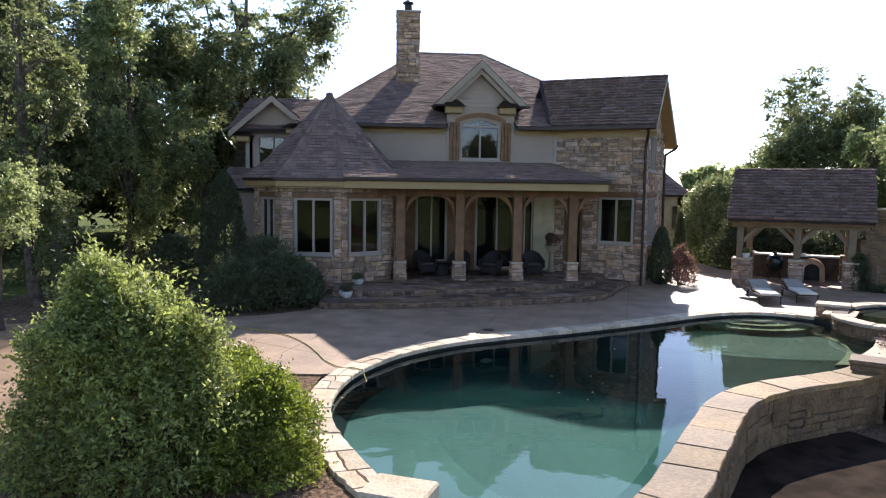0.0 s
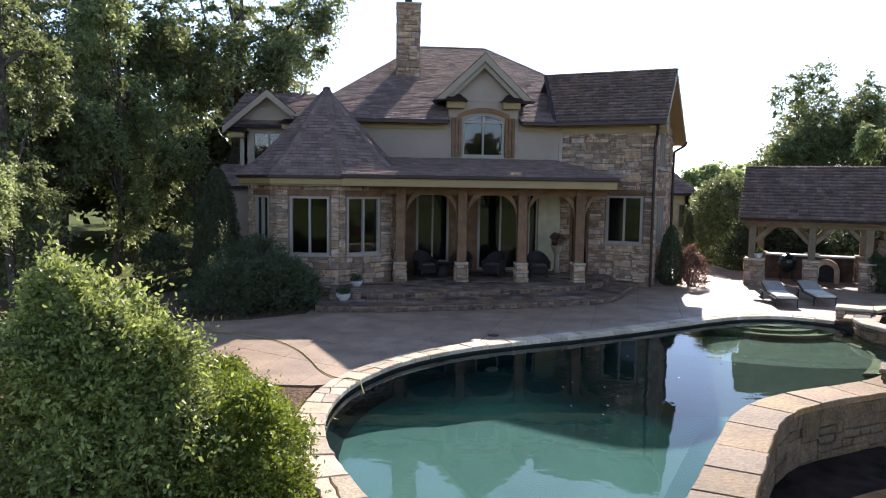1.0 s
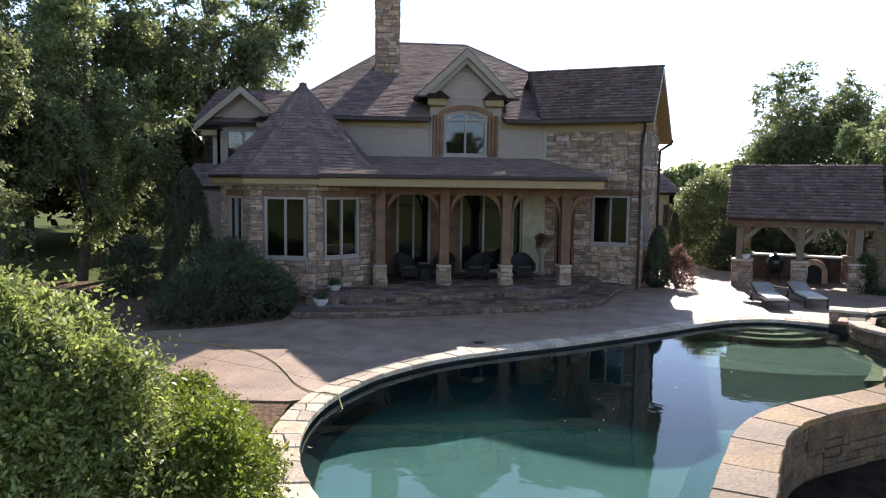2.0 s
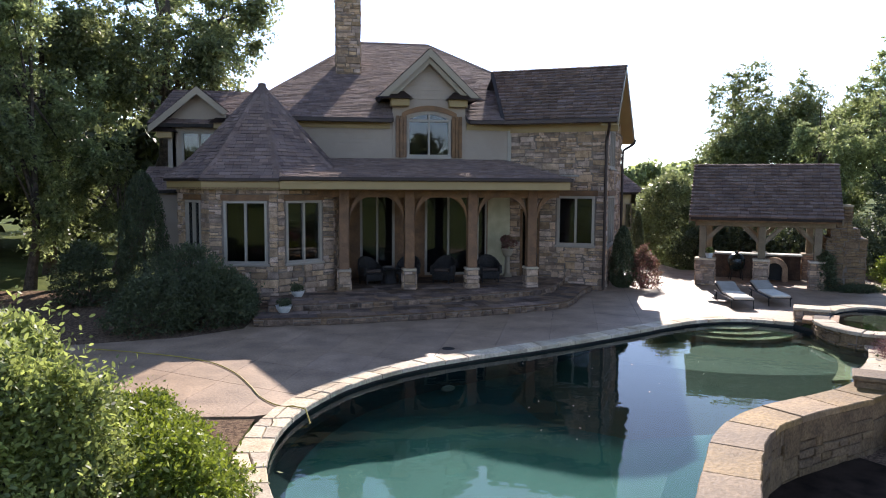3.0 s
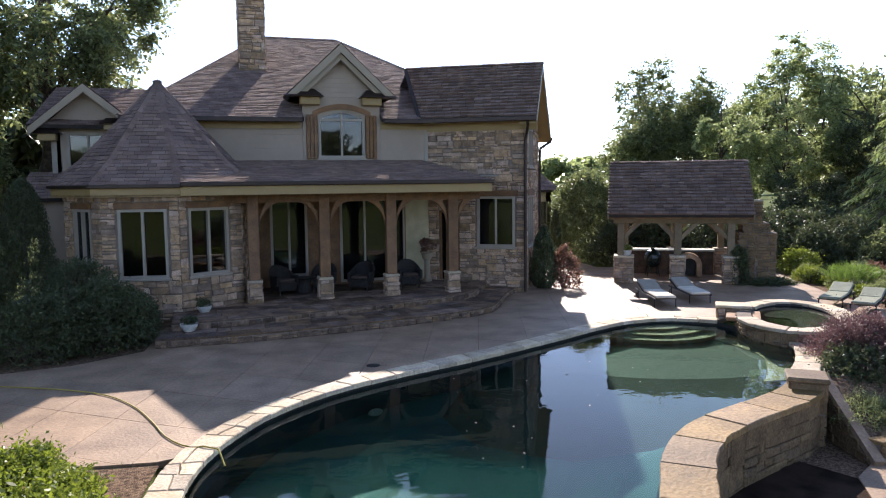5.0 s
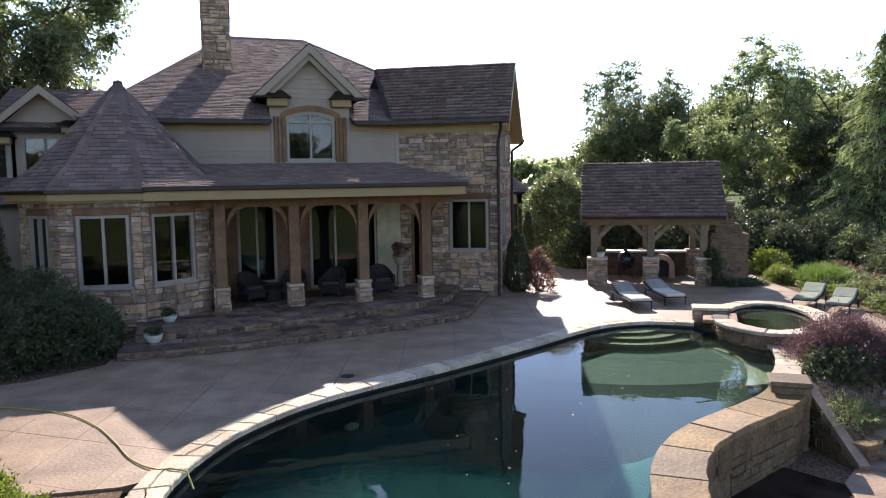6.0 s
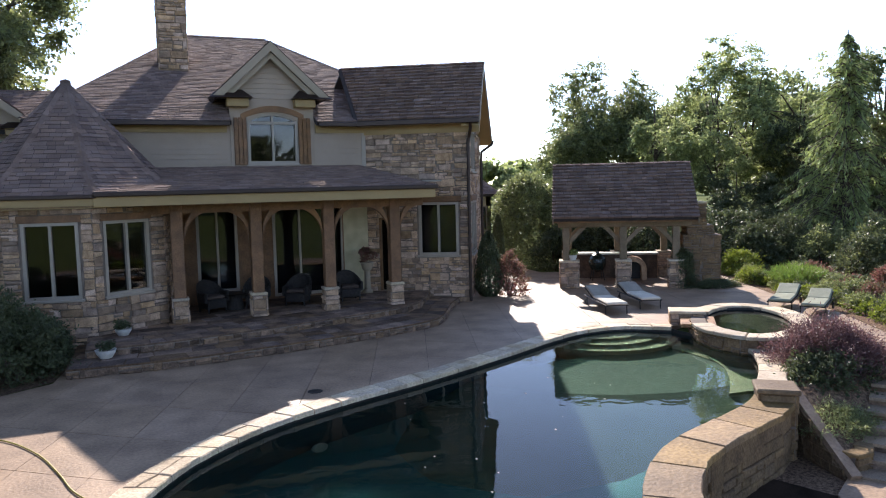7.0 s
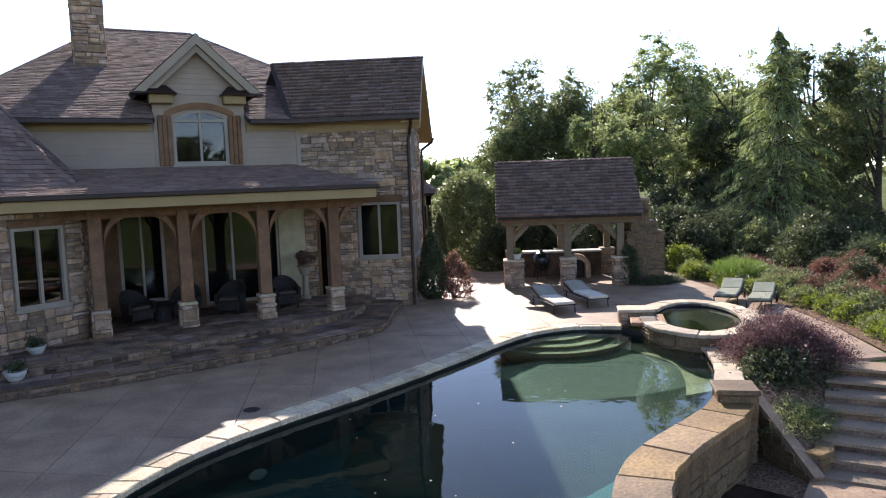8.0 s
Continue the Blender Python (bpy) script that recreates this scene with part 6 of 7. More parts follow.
def woods(name, spots, seed, label, mat, leaf=0.9, per=260):
    """Far woods as one mass of leaves: spots of (x, y, radius, height)."""
    rng = np.random.default_rng(seed)
    pts = []
    for x, y, r, h in spots:
        cl = crown_clumps(rng, (x, y, h * 0.55), (r, r, h * 0.48), 7, 26, r * 0.3)
        pts.append(clump_points(rng, cl, per // 6))
    pts = np.concatenate(pts)
    pts[:, 2] = np.maximum(pts[:, 2], 0.1)
    ob = part(name, leaf_mesh(name, pts, leaf, mat, rng, aspect=0.7), mat)
    return tagged(ob, label, "woods", kind="stuff")


# left woods
G = "trees beside the house"
tree((-9.6, 38.0), 16, (11.0, 5.9, 4.5, 6.2), 16, 380, 65, 0.28, 0.56, OAK, 0.34, 501, "tall green oak with a broad ragged crown behind the house", (2.0, 2.5), 22)
tree((-11.6, 33.5), 12, (6.3, 2.6, 2.4, 5.4), 10, 252, 65, 0.22, 0.43, LIGHT_OAK, 0.2, 502, "slender green woodland tree at the wood's edge", (0.4, 0), 14)
tree((-13.2, 31.0), 14, (7.0, 2.6, 2.4, 6.5), 11, 273, 65, 0.22, 0.43, OAK, 0.22, 503, "dense dark green woodland tree", (-0.2, 0), 14)
tree((-11.4, 25.5), 12, (6.3, 1.9, 1.9, 6.2), 12, 273, 65, 0.18, 0.33, OAK, 0.18, 504, "tall sunlit feathery tree at the wood's edge", (-0.4, 0), 14)
tree((-14.5, 28.0), 13, (7.0, 2.8, 2.4, 6.0), 11, 252, 65, 0.22, 0.43, DARK_LEAF, 0.22, 505, "woodland tree with shade put into its dark leaves", (0, 0), 14)
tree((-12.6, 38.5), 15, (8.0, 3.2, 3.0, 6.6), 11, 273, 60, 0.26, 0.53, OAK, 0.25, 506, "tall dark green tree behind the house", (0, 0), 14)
tree((-17.5, 34.0), 14, (6.6, 4.0, 3.5, 6.3), 11, 273, 55, 0.28, 0.53, DARK_LEAF, 0.25, 507, "woodland tree with shade put into its dark leaves", (0, 0), 12)
tree((-16.5, 41.0), 15, (7.5, 4.0, 3.5, 6.5), 11, 252, 55, 0.28, 0.56, DARK_LEAF, 0.25, 508, "woodland tree with shade put into its dark leaves", (0, 0), 12)
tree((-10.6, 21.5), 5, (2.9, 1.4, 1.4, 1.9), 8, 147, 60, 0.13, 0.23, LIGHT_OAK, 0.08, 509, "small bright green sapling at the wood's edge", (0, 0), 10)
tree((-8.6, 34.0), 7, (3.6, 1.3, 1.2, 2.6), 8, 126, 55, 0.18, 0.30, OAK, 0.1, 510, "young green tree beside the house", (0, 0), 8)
woods("far_woods", [(-24 - 3 * i % 9, 40 + 5 * i, 6, 15) for i in range(7)] + [(-30, 25 + 6 * i, 6, 15) for i in range(4)] + [(-20, 52, 7, 14), (-12, 60, 6, 12), (-4, 66, 5, 11), (-15, 47, 4, 8), (-19, 44, 4, 9), (-11, 50, 4, 8), (-22, 38, 4, 9), (-24, 31, 4, 9), (-20, 28, 3, 6), (-25, 60, 6, 9), (-30, 66, 7, 9), (-19, 62, 6, 9), (-22, 50, 4, 6), (-27, 48, 4, 6), (-17, 54, 4, 6), (-36, 56, 6, 9)], 520, "far woods behind the lawn with shade put into dark leaves", DARK_LEAF, 0.7, 900)
# right woods
tree((31.9, 56.6), 12, (6.8, 5.6, 4.5, 6.0), 34, 720, 60, 0.31, 0.7, OAK, 0.28, 577, "round-crowned green oak behind the pavilion", (0, 0), 18, forks=3)
tree((36.0, 56.0), 11, (6.6, 3.8, 3.0, 4.6), 10, 260, 55, 0.29, 0.65, OAK, 0.22, 532, "green tree behind the pavilion", (0, 0), 12)
tree((34.2, 45.2), 12.5, (7.6, 5.2, 4.0, 5.8), 17, 360, 65, 0.26, 0.49, LIGHT_OAK, 0.24, 533, "tall light green tree with forked trunks", (0.8, 0), 20, forks=3)
tree((31.5, 48.5), 11, (6.4, 3.2, 3.0, 5.2), 10, 210, 60, 0.26, 0.46, LIGHT_OAK, 0.2, 534, "light green tree behind the pavilion", (0, 0), 14)
tree((37.5, 42.0), 9, (4.3, 4.2, 3.0, 4.4), 11, 273, 60, 0.24, 0.46, DARK_LEAF, 0.2, 535, "garden-edge tree with shade put into its dark leaves", (0, 0), 12)
tree((30.5, 40.0), 6, (2.8, 3.0, 2.2, 2.8), 9, 189, 60, 0.18, 0.33, DARK_LEAF, 0.12, 536, "understorey tree behind the garden bed, shade put into dark leaves", (0, 0), 10)
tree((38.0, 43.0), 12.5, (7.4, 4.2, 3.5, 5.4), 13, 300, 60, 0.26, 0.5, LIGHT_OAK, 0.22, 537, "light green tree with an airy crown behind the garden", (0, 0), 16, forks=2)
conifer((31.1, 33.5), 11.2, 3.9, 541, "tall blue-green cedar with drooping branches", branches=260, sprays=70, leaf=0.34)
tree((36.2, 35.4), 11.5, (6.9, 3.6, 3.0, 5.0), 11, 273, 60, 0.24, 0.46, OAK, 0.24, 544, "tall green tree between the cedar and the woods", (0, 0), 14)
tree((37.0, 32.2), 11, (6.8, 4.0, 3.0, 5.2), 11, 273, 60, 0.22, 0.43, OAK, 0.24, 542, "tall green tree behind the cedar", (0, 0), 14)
tree((36.5, 27.0), 10, (5.0, 3.4, 3.0, 5.0), 11, 273, 60, 0.22, 0.43, DARK_LEAF, 0.2, 543, "garden-edge tree with shade put into its dark leaves", (0, 0), 12)
woods("far_woods", [(48 + 4 * i, 58 - 6 * i, 7, 13) for i in range(7)] + [(44, 66, 6, 12), (56, 70, 7, 13), (45, 46, 5, 9), (42, 38, 4, 8)], 545, "dark far woods beyond the garden", OAK, 0.42, 2400)
# distance haze is put into the paler leaves of this far line
woods("far_tree_line", [(30 + 9 * i + (i % 3) * 3, 150 + (i % 4) * 6, 7, 8 + (i % 3) * 2) for i in range(12)] + [(-70 + 10 * i, 160, 8, 10) for i in range(9)], 546, "far tree line on the horizon, its haze put into paler leaves", LIGHT_OAK, 1.4, 500)
woods("tree_line_behind", [(-70 + 12 * i, -58 - (i % 3) * 7, 8, 10 + (i % 3) * 2) for i in range(12)], 547, "tree line across the lawn", OAK, 1.4, 420)
# hedges and bushes by the house
shrub((17.0, 39.4), (2.5, 2.2, 4.7), OAK, 551, "large dense green bush with a sunlit top beside the path", 0.17, 300, 130, aspect=0.34, rough=0.1, power=2.6)
shrub((18.6, 37.6), (1.6, 1.6, 3.6), DARK_LEAF, 552, "dark green bush behind the pavilion", 0.18, 80, 120, 0.5)
shrub((22.0, 38.5), (2.6, 2.0, 3.8), DARK_LEAF, 553, "dark green bush behind the pavilion", 0.18, 100, 120, 0.5)
shrub((25.5, 35.5), (2.2, 1.8, 2.6), DARK_LEAF, 554, "dark green bush behind the fireplace", 0.16, 90, 120, 0.45)
column_evergreen((12.9, 35.6), 0.32, 2.7, 555, "thin dark columnar evergreen beside the path")
column_evergreen((-6.75, 29.6), 0.85, 4.2, 556, "dense dark conical evergreen beside the turret", n=16000)
column_evergreen((10.15, 30.85), 0.5, 2.3, 557, "dark clipped evergreen at the wing's corner", n=9000)
shrub((10.85, 30.6), (0.55, 0.6, 1.55), ROSE, 558, "pink-flowering shrub at the wing's corner", 0.08, 50, 110, 0.22)
for k, (x, y, rx, ry, h) in enumerate(((-4.2, 25.3, 1.25, 1.1, 1.7), (-5.5, 24.6, 1.15, 1.0, 1.5), (-4.9, 26.6, 1.5, 1.2, 2.0), (-3.5, 26.5, 0.5, 0.8, 1.2))):
    shrub((x, y), (rx, ry, h), DARK_LEAF, 560 + k, "dense dark green shrub below the turret windows", 0.075, 110, 150, 0.28)
shrub((-8.6, 29.5), (0.9, 0.9, 1.8), DARK_LEAF, 566, "round dark bush at the wood's edge", 0.08, 80, 130, 0.3)
shrub((-7.6, 21.0), (0.9, 0.8, 1.1), SHRUB, 567, "small green bush beside the patio", 0.08, 60, 120, 0.25)
# shrubs between camera and pool
shrub((-4.3, 12.0), (1.68, 1.5, 3.05), SHRUB, 574, "large glossy green shrub beside the pool", 0.068, 520, 170, z0=-0.05, stems=16, shoots=0.05, power=1.15, rough=0.13, aspect=0.46, reach=4.0, oval=True)
shrub((-2.85, 12.1), (0.9, 1.0, 1.2), LIME, 572, "rounded lime-green shrub beside the pool", 0.06, 190, 160, z0=-0.05, stems=10, shoots=0.05, rough=0.16)
shrub((-3.1, 13.8), (0.85, 0.9, 1.0), LIME, 573, "low lime-green shrub beside the pool", 0.06, 170, 150, z0=-0.05, shoots=0.04, rough=0.15)
shrub((-3.75, 15.5), (0.85, 0.85, 0.8), LIME, 575, "low lime-green shrub at the patio's edge", 0.06, 150, 140, z0=-0.05, shoots=0.04, rough=0.15)
shrub((-5.0, 14.2), (0.95, 0.9, 1.5), SHRUB, 576, "glossy green shrub behind the hedge", 0.09, 130, 130, z0=-0.05, shoots=0.04, rough=0.15)
# garden along the walk
maple = shrub((12.4, 18.5), (1.3, 1.1, 0.74), MAPLE, 581, "low spreading purple Japanese maple beside the spa", 0.085, 230, 150, 0.24, "maple_tree", 11, -0.1, "tree", 14, aspect=0.2, rough=0.2, shoots=0.12, reach=3.4)
shrub((10.65, 16.9), (0.75, 0.5, 0.36), OAK, 582, "low feathery green juniper in the planter", 0.055, 110, 120, 0.14, z0=-0.78, aspect=0.25, rough=0.2, reach=4.5)
shrub((11.7, 18.0), (1.3, 0.8, 0.75), DARK_LEAF, 583, "low dark groundcover under the maple", 0.08, 80, 110, 0.15, z0=-0.35)
rng0 = random.Random(5)
for k in range(26):
    t = k / 25
    edge = [(21.0, 30.8), (19.1, 26.4), (18.2, 23.0), (16.6, 20.1), (14.9, 17.6)]
    s = t * 3.999
    i = int(s)
    x = edge[i][0] + (edge[i + 1][0] - edge[i][0]) * (s - i)
    y = edge[i][1] + (edge[i + 1][1] - edge[i][1]) * (s - i)
    off = rng0.uniform(0.5, 0.8)
    shrub((x + off, y - 0.15), (0.5, 0.45, rng0.uniform(0.3, 0.5)), (LIME, OAK, LIME, DARK_LEAF)[k % 4], 600 + k, "low bright green border plant along the walk", 0.06, 26, 90, 0.14, "border_plant", 5, -0.05, "plant", 3)
for k in range(12):
    t = k / 11
    x, y = 24.5 - 5.5 * t + rng0.uniform(-0.4, 0.4), 26.2 - 7.0 * t + rng0.uniform(-0.4, 0.4)
    shrub((x, y), (0.75, 0.7, rng0.uniform(0.7, 1.1)), ROSE if k % 3 else DARK_LEAF, 630 + k, "dark red barberry bush in the border", 0.07, 45, 110, 0.2, "barberry", 6, -0.05, "shrub", 4)
for k in range(9):
    x, y = 29.0 - 0.8 * k + rng0.uniform(-0.5, 0.5), 30.5 - 1.6 * k + rng0.uniform(-0.5, 0.5)
    shrub((x, y), (1.0, 0.9, rng0.uniform(1.0, 1.6)), DARK_LEAF if k % 3 else SHRUB, 650 + k, "green shrub at the back of the border", 0.09, 50, 110, 0.28)


def grass_clump(place, r, h, seed, label, n=2600):
    rng = np.random.default_rng(seed)
    a = rng.uniform(0, math.tau, n)
    q = rng.random(n) ** 0.6
    f = rng.random(n)
    lean = np.stack([np.cos(a), np.sin(a), np.zeros(n)], 1)
    pts = np.array((place[0], place[1], 0.0)) + lean * (r * q * (0.35 + 0.65 * f))[:, None]
    pts[:, 2] = h * f * (1 - 0.45 * q ** 2) + 0.03
    t = thing("ornamental_grass", (place[0], place[1], -0.05), label, "grass")
    part("blades", leaf_mesh("blades", pts, 0.34, GRASS_BLADE, rng, aspect=0.05, droop=lean * 0.6 + np.array((0, 0, 0.9))), GRASS_BLADE, t)


grass_clump((20.7, 27.0), 1.15, 0.85, 671, "fountain of bright green ornamental grass")
shrub((22.2, 31.2), (1.0, 0.8, 0.9), LIME, 672, "yellow-green shrub at the path's end", 0.08, 60, 110, 0.25)
shrub((20.3, 28.7), (0.6, 0.6, 0.5), LIME, 673, "yellow-flowered low plant beside the grass", 0.06, 40, 100, 0.18)
bed_green = mulch([(17.2, 28.6), (18.6, 29.3), (19.6, 28.6), (19.2, 27.7), (17.8, 27.8)], "ivy_bed", "dark round bed below the fireplace")
shrub((18.4, 28.5), (0.95, 0.45, 0.22), DARK_LEAF, 674, "dark groundcover below the fireplace", 0.06, 60, 110, 0.12, "groundcover", 5, -0.03, "plant", 3)
shrub((17.35, 28.95), (0.3, 0.2, 1.7), DARK_LEAF, 675, "dark ivy climbing the fireplace stone", 0.07, 60, 110, 0.16, "ivy", 6, -0.03, "plant", 4)
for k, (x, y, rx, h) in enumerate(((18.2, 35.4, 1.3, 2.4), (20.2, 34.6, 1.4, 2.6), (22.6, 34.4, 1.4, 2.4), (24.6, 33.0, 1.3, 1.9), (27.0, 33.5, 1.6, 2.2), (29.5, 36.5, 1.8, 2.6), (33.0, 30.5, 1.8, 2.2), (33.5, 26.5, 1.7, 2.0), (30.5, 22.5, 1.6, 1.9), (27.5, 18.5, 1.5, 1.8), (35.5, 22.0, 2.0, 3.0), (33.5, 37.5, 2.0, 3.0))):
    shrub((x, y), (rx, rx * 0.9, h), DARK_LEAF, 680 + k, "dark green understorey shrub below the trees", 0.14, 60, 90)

# dense understorey that closes the garden behind the border, shade put into its dark leaves
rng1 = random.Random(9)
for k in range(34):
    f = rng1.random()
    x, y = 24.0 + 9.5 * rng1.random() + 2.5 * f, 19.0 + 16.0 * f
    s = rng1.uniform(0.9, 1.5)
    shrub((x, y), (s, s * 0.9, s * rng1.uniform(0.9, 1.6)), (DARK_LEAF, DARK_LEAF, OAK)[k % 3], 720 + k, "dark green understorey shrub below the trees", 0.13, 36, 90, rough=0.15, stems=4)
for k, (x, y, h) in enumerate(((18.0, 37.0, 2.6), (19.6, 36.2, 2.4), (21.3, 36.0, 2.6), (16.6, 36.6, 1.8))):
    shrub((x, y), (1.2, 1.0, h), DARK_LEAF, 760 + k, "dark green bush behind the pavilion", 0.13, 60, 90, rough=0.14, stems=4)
for k in range(22):
    f = (k + 0.5) / 22
    x, y = 22.6 - 6.2 * f + rng1.uniform(-0.3, 0.3), 30.0 - 12.0 * f + rng1.uniform(-0.4, 0.4)
    shrub((x + 0.6, y - 0.5), (0.7, 0.65, rng1.uniform(0.4, 0.75)), (DARK_LEAF, OAK, ROSE)[k % 3], 780 + k, "low mixed green planting in the border", 0.07, 40, 90, name="border_plant", category="plant", stems=3, z0=-0.05, rough=0.15)

# ---- loose things ----
CUSHION = material("white_cushion", (0.68, 0.61, 0.49), 0.9, 0.08, 3, 0.3, 150)
GREEN_CUSHION = material("sage_cushion", (0.25, 0.265, 0.19), 0.9, 0.1, 3, 0.3, 150)
GREY_CUSHION = material("grey_cushion", (0.33, 0.29, 0.23), 0.9, 0.1, 3, 0.3, 150)
WICKER = material("dark_wicker", (0.035, 0.028, 0.024), 0.6, 0.4, 20, 0.8, 120)
POT = material("white_pot", (0.62, 0.60, 0.55), 0.5, 0.1, 4, 0.1)
HOSE = material("yellow_hose", (0.40, 0.31, 0.06), 0.5, 0.1, 4, 0.05)
KAMADO = material("dark_green_enamel", (0.012, 0.02, 0.016), 0.25, 0.2, 8, 0.1)


def lounger(foot, head, cushion, label, back=30, group="loungers", back_cushion=None):
    """A sun lounger from foot to head (plan): frame, legs, wheels, seat cushion and tilted back cushion."""
    f, h = Vector((*foot, 0)), Vector((*head, 0))
    d = (h - f)
    ln = d.length
    ang = math.degrees(math.atan2(d.y, d.x))
    m = pose(f.x, f.y, 0, 0, 0, ang)
    t = thing("sun_lounger", m, label, "lounger", group)
    W, S = 0.33, 0.28
    hinge = ln * 0.62
    for s in (-1, 1):
        bm = bmesh.new()
        tube(bm, [m @ Vector(p) for p in ((0, s * W, S), (hinge, s * W, S), (ln * 0.97, s * W, S))], 0.022, 6)
        part("side_rail", bm, METAL_DARK, t)
        for x in (0.12, ln * 0.86):
            bm = bmesh.new()
            tube(bm, [m @ Vector((x, s * W, S)), m @ Vector((x - 0.03, s * W, 0.0))], 0.018, 6)
            part("leg", bm, METAL_DARK, t)
        bm = bmesh.new()
        ring = [m @ Vector((ln * 0.86 + 0.09 * math.cos(a), s * (W + 0.03), 0.09 + 0.09 * math.sin(a))) for a in [k * math.tau / 12 for k in range(13)]]
        tube(bm, ring, 0.014, 5)
        part("wheel", bm, METAL_DARK, t)
    c, sn = math.cos(radians(back)), math.sin(radians(back))
    bl = ln - hinge
    for k in range(7):
        bm = bmesh.new()
        x = 0.05 + k * (hinge - 0.1) / 6
        box(bm, x - 0.03, x + 0.03, -W, W, S - 0.01, S + 0.012, m)
        part("slat", bm, METAL_DARK, t)
    bm = bmesh.new()
    box(bm, 0.0, hinge - 0.01, -W + 0.02, W - 0.02, S + 0.015, S + 0.10, m, 0.03)
    part("seat_cushion", bm, cushion, t)
    bm = bmesh.new()
    mb = m @ Matrix.Translation((hinge, 0, S + 0.02)) @ pose(0, 0, 0, 0, -back, 0)
    box(bm, 0.01, bl, -W + 0.02, W - 0.02, 0.0, 0.085, mb, 0.03)
    part("back_cushion", bm, back_cushion or cushion, t)
    bm = bmesh.new()
    box(bm, 0.0, bl, -W, W, -0.03, -0.004, mb)
    part("back_frame", bm, METAL_DARK, t)
    return t


lounger((11.85, 25.5), (12.55, 27.8), CUSHION, "black iron sun lounger with white seat cushion on the sunny patio", 14, back_cushion=GREY_CUSHION)
lounger((13.3, 25.75), (13.95, 27.95), CUSHION, "black iron sun lounger with white seat cushion by the pavilion", 14, back_cushion=GREY_CUSHION)
lounger((16.3, 23.6), (18.1, 24.85), GREEN_CUSHION, "sun lounger with sage green cushion and raised back by the spa", 15)
lounger((16.4, 22.5), (18.1, 23.65), GREEN_CUSHION, "sun lounger with sage green cushion and raised back by the spa", 15)


def armchair(x, y, turn, label):
    m = pose(x, y, FLOOR, 0, 0, turn)
    t = thing("wicker_armchair", m, label, "chair", "porch chairs")
    bm = bmesh.new()
    box(bm, -0.32, 0.32, -0.32, 0.3, 0.12, 0.4, m, 0.04)
    part("seat", bm, WICKER, t)
    bm = bmesh.new()
    pts = []
    for k in range(9):
        a = math.pi * k / 8
        pts.append((0.36 * math.cos(a), 0.05 + 0.33 * math.sin(a)))
    outer = [(px * 1.12, py * 1.1) for px, py in pts]
    ring = outer + pts[::-1]
    prism(bm, [m @ Vector((px, py, 0.3)) for px, py in ring], [m @ Vector((px * 1.05, py * 1.12, 0.62 + 0.3 * max(0, (py - 0.1) / 0.3))) for px, py in ring])
    bmesh.ops.recalc_face_normals(bm, faces=bm.faces[:])
    part("backrest", bm, WICKER, t)
    for sx in (-1, 1):
        bm = bmesh.new()
        box(bm, sx * 0.36 - 0.05, sx * 0.36 + 0.05, -0.3, 0.12, 0.3, 0.62, m, 0.03)
        part("armrest", bm, WICKER, t)
        for sy in (-0.27, 0.25):
            bm = bmesh.new()
            tube(bm, [m @ Vector((sx * 0.28, sy, 0.14)), m @ Vector((sx * 0.29, sy, 0))], 0.025, 6)
            part("leg", bm, WICKER, t)
    bm = bmesh.new()
    box(bm, -0.28, 0.28, -0.28, 0.24, 0.4, 0.5, m, 0.04)
    part("cushion", bm, material_dark_cushion, t)
    return t


material_dark_cushion = material("brown_cushion", (0.10, 0.07, 0.055), 0.9, 0.15, 4, 0.3, 120)
for x, y, turn in ((0.55, 29.9, 25), (1.9, 30.2, -15), (3.1, 29.9, -30), (4.75, 30.0, 0)):
    armchair(x, y, turn, "dark wicker armchair with brown cushion on the porch")
tb = thing("porch_table", (1.2, 30.1, FLOOR), "low dark round wicker table on the porch", "table")
bm = bmesh.new()
lathe(bm, [(0.28, 0), (0.24, 0.3), (0.26, 0.45)], (1.2, 30.1, FLOOR), 18)
part("base", bm, WICKER, tb)
bm = bmesh.new()
lathe(bm, [(0.42, 0), (0.44, 0.02), (0.42, 0.045)], (1.2, 30.1, FLOOR + 0.45), 24)
part("tabletop", bm, METAL_DARK, tb)


def pot(x, y, z, r, h, plant, seed, label):
    t = thing("flower_pot", (x, y, z), label, "pot")
    bm = bmesh.new()
    lathe(bm, [(r * 0.6, 0), (r * 0.95, h * 0.6), (r, h * 0.95), (r * 1.08, h), (r * 0.92, h), (r * 0.85, h * 0.8)], (x, y, z), 20)
    part("bowl", bm, POT, t)
    rng = np.random.default_rng(seed)
    cl = [(x + rng.uniform(-r, r) * 0.6, y + rng.uniform(-r, r) * 0.6, z + h + rng.uniform(0.02, 0.16), 0.12) for _ in range(12)]
    part("plant", leaf_mesh("plant", clump_points(rng, cl, 40), 0.07, plant, rng), plant, t)


pot(-2.2, 25.65, 0.22, 0.22, 0.2, DARK_LEAF, 701, "low white bowl with dark plants on the lower step")
pot(-1.85, 27.3, 0.42, 0.2, 0.18, DARK_LEAF, 702, "low white bowl with dark plants on the porch floor")
stand = thing("plant_stand", (5.75, 31.25, FLOOR), "taupe pedestal planter with a round dark red plant on the porch", "planter")
bm = bmesh.new()
lathe(bm, [(0.17, 0), (0.17, 0.08), (0.11, 0.14), (0.1, 0.75), (0.16, 0.82), (0.22, 1.0), (0.22, 1.04)], (5.75, 31.25, FLOOR), 18)
part("pedestal", bm, TAUPE, stand)
rng1 = np.random.default_rng(703)
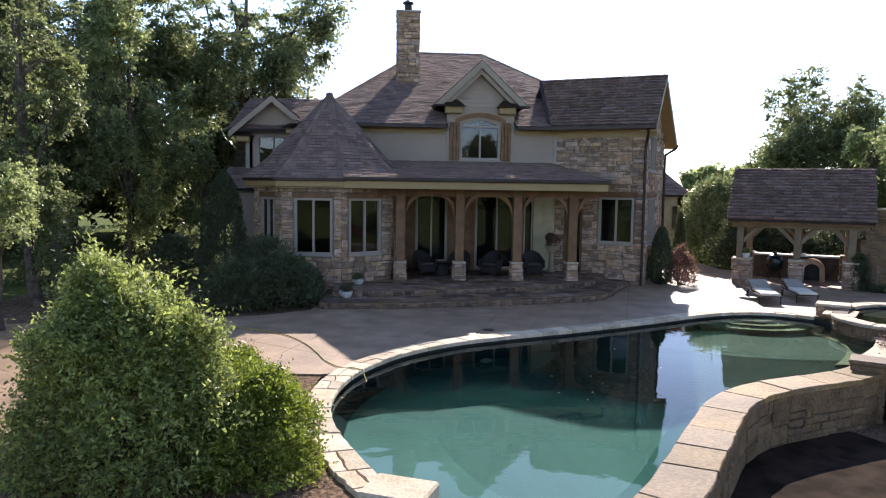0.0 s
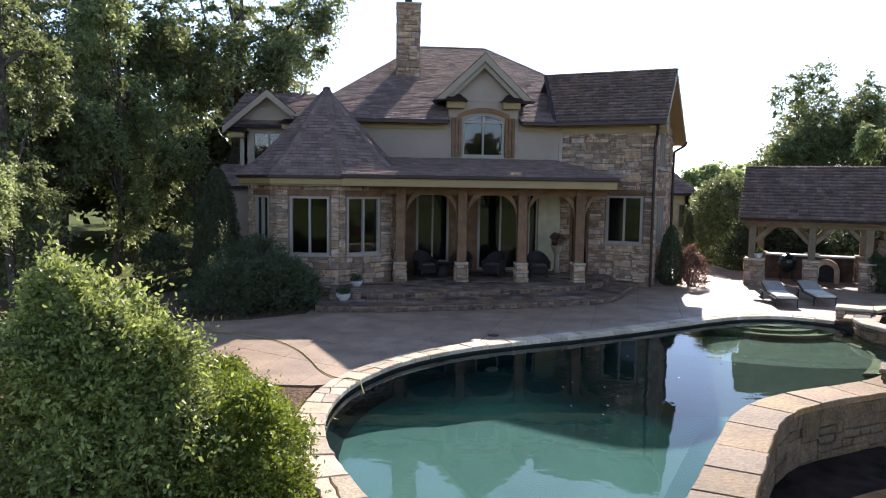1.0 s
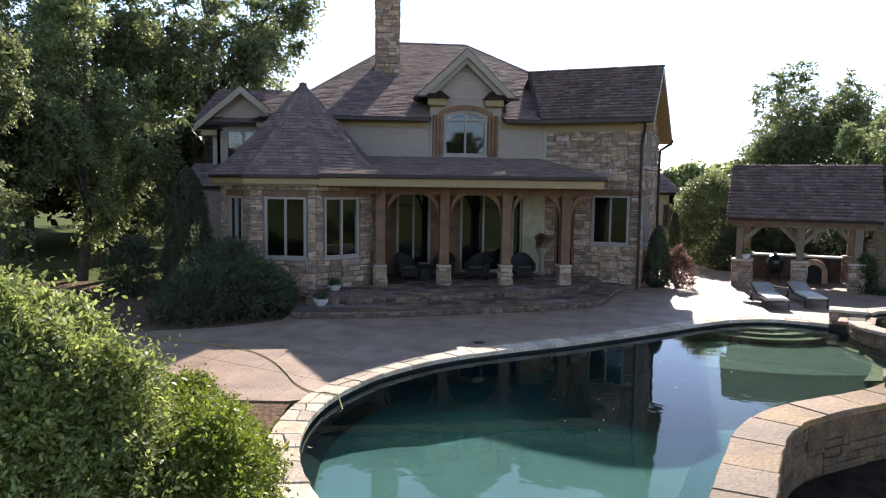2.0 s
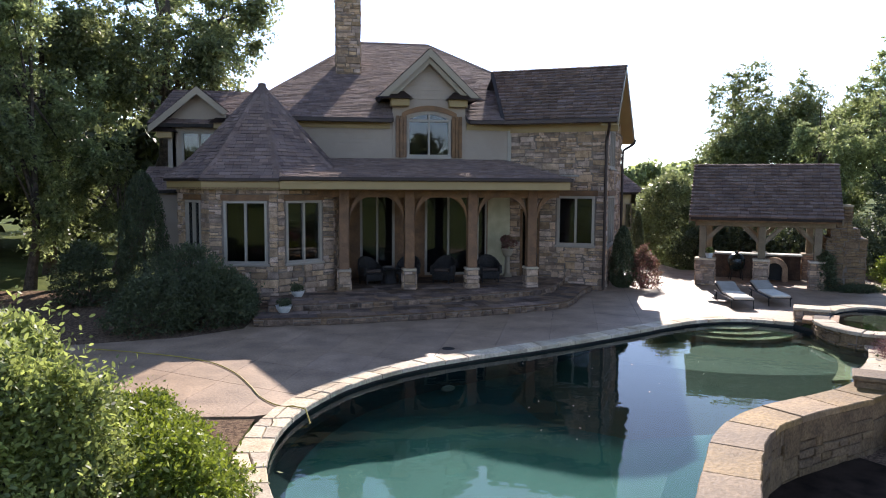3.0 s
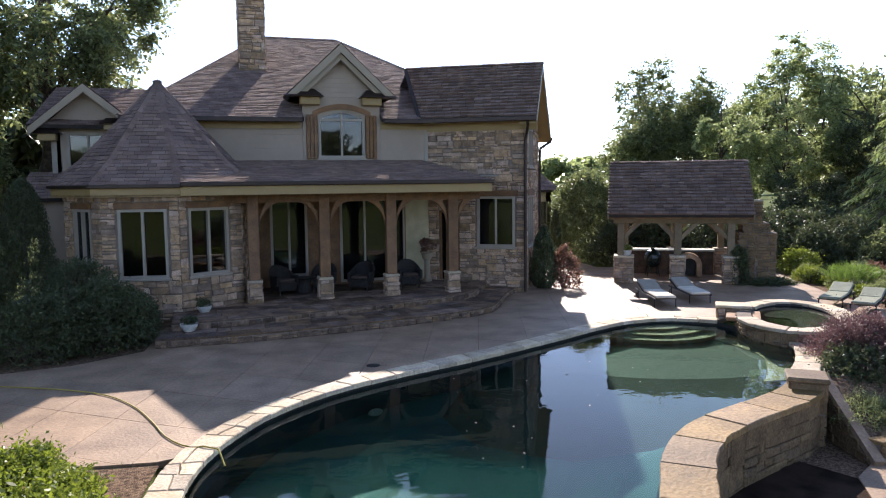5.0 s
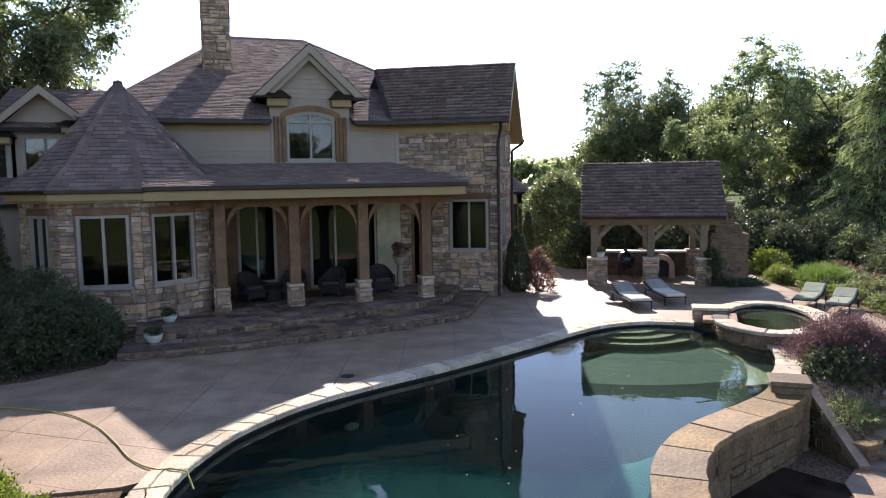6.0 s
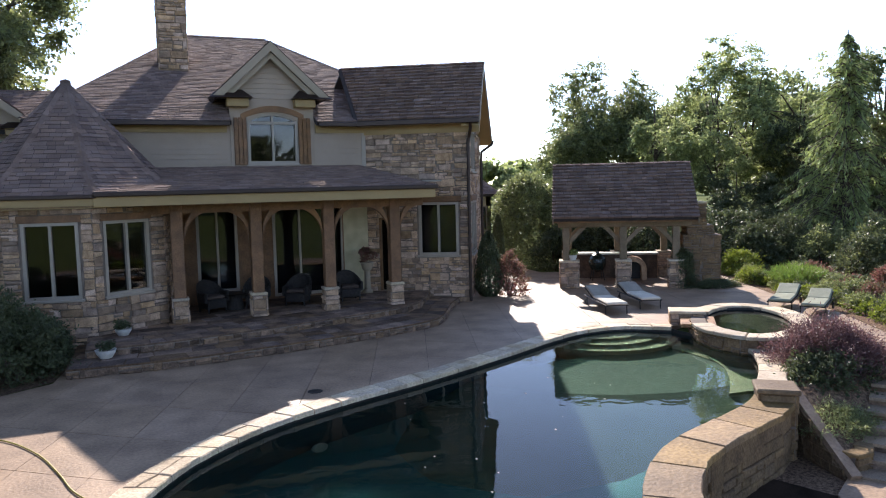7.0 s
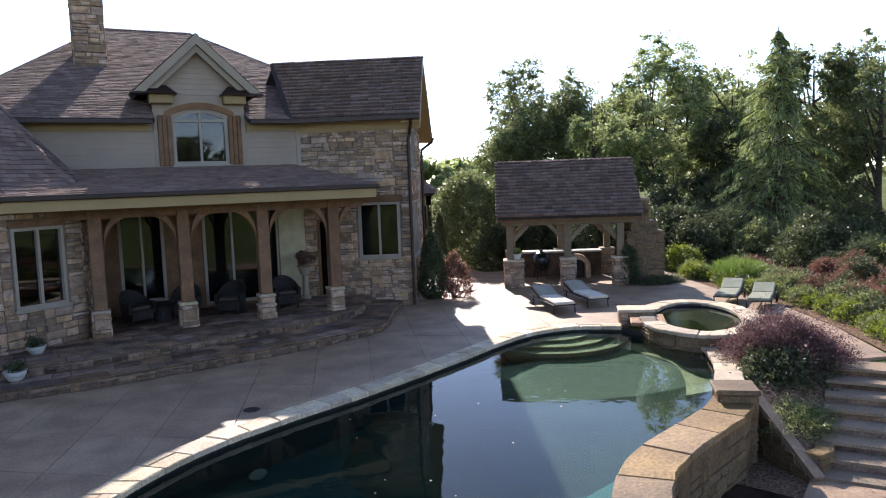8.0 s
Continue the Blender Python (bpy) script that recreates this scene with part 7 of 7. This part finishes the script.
part("topiary", leaf_mesh("topiary", clump_points(rng1, crown_clumps(rng1, (5.75, 31.25, FLOOR + 1.3), (0.32, 0.32, 0.3), 4, 24, 0.14), 60), 0.07, ROSE, rng1), ROSE, stand)
PP = PM @ Vector((0.75, 0.55, 1.05))
pot(PP.x, PP.y, 1.05, 0.16, 0.2, SHRUB, 704, "small pot with green plant on the pavilion pedestal")

grill = thing("kamado_grill", PM @ Vector((1.75, 2.7, 0)), "dark green ceramic egg-shaped grill on a stand under the pavilion", "grill")
gp = PM @ Vector((1.75, 2.7, 0))
bm = bmesh.new()
lathe(bm, [(0.1, 0.35), (0.26, 0.45), (0.34, 0.65), (0.345, 0.74)], gp, 20)
part("bowl", bm, KAMADO, grill)
bm = bmesh.new()
lathe(bm, [(0.35, 0.745), (0.33, 0.88), (0.22, 1.04), (0.08, 1.1), (0.07, 1.18)], gp, 20)
part("lid", bm, KAMADO, grill)
for k in range(4):
    a = k * math.tau / 4 + 0.4
    bm = bmesh.new()
    tube(bm, [gp + Vector((0.24 * math.cos(a), 0.24 * math.sin(a), 0.5)), gp + Vector((0.34 * math.cos(a), 0.34 * math.sin(a), 0.0))], 0.02, 6)
    part("leg", bm, METAL_DARK, grill)
oven = thing("stone_oven", PM @ Vector((3.2, 2.9, 0)), "arched stone oven with a dark mouth under the pavilion", "oven")
bm = bmesh.new()
out, inn = [], []
for k in range(13):
    a = math.pi * k / 12
    out.append((3.2 + 0.5 * math.cos(a), 0.45 + 0.5 * math.sin(a)))
    inn.append((3.2 + 0.3 * math.cos(a), 0.45 + 0.3 * math.sin(a)))
ring = [(3.7, 0)] + out + [(2.7, 0), (2.9, 0)] + inn[::-1] + [(3.5, 0)]
prism(bm, [w(a, 2.6, z) for a, z in ring], [w(a, 3.2, z) for a, z in ring])
bmesh.ops.recalc_face_normals(bm, faces=bm.faces[:])
part("arch", bm, STONE_MASS, oven)
bm = bmesh.new()
box(bm, 2.75, 3.65, 3.15, 3.2, 0, 0.75, PM)
part("oven_back", bm, METAL_DARK, oven)

bm = bmesh.new()
hp = smooth([Vector((*p, 0.02)) for p in ((-6.6, 22.6), (-4.7, 21.65), (-3.6, 20.85), (-2.95, 19.85), (-2.55, 18.8), (-2.3, 18.0), (-2.0, 17.45), (-1.7, 17.2))], 0.15, False)
hp[-1].z = 0.06
hp += [Vector((-1.48, 17.02, 0.05)), Vector((-1.4, 16.75, -0.12))]
tube(bm, hp, 0.013, 6)
tagged(part("garden_hose", bm, HOSE), "yellow garden hose trailing over patio into the pool", "hose")
lid = thing("skimmer_lid", (1.75, 21.4, 0), "round dark skimmer lid set in the patio", "lid")
bm = bmesh.new()
lathe(bm, [(0.15, -0.02), (0.15, 0.008), (0.13, 0.014)], (1.75, 21.4, 0), 20)
part("disc", bm, METAL_DARK, lid)
bm = bmesh.new()
box(bm, -0.42, 0.42, -0.34, 0.34, -0.1, 0.13, pose(-0.92, 11.0, 0, 0, 0, -24), 0.03)
tagged(part("jump_stone", bm, COPING), "large pale flat stone block at the pool's edge", "stone")

# small pale leaves afloat on the pool
bm = bmesh.new()
rng2 = random.Random(31)
for k in range(20):
    x, y = rng2.uniform(2.2, 7.4), rng2.uniform(15.2, 20.6)
    if not inside((x, y), offset(basin, 0.5)) or x + 0.75 * (20 - y) > 8.5:
        continue
    a, r = rng2.uniform(0, math.tau), rng2.uniform(0.009, 0.02)
    ring = [(x + r * math.cos(a + i * math.tau / 7) * (1.0 if i % 2 else 0.7), y + r * math.sin(a + i * math.tau / 7)) for i in range(7)]
    prism(bm, [(*p, WATER_Z + 0.004) for p in ring], [(*p, WATER_Z + 0.009) for p in ring])
bmesh.ops.recalc_face_normals(bm, faces=bm.faces[:])
tagged(part("floating_litter", bm, CUSHION), "small pale leaves floating on the pool water", "leaf litter", kind="stuff")
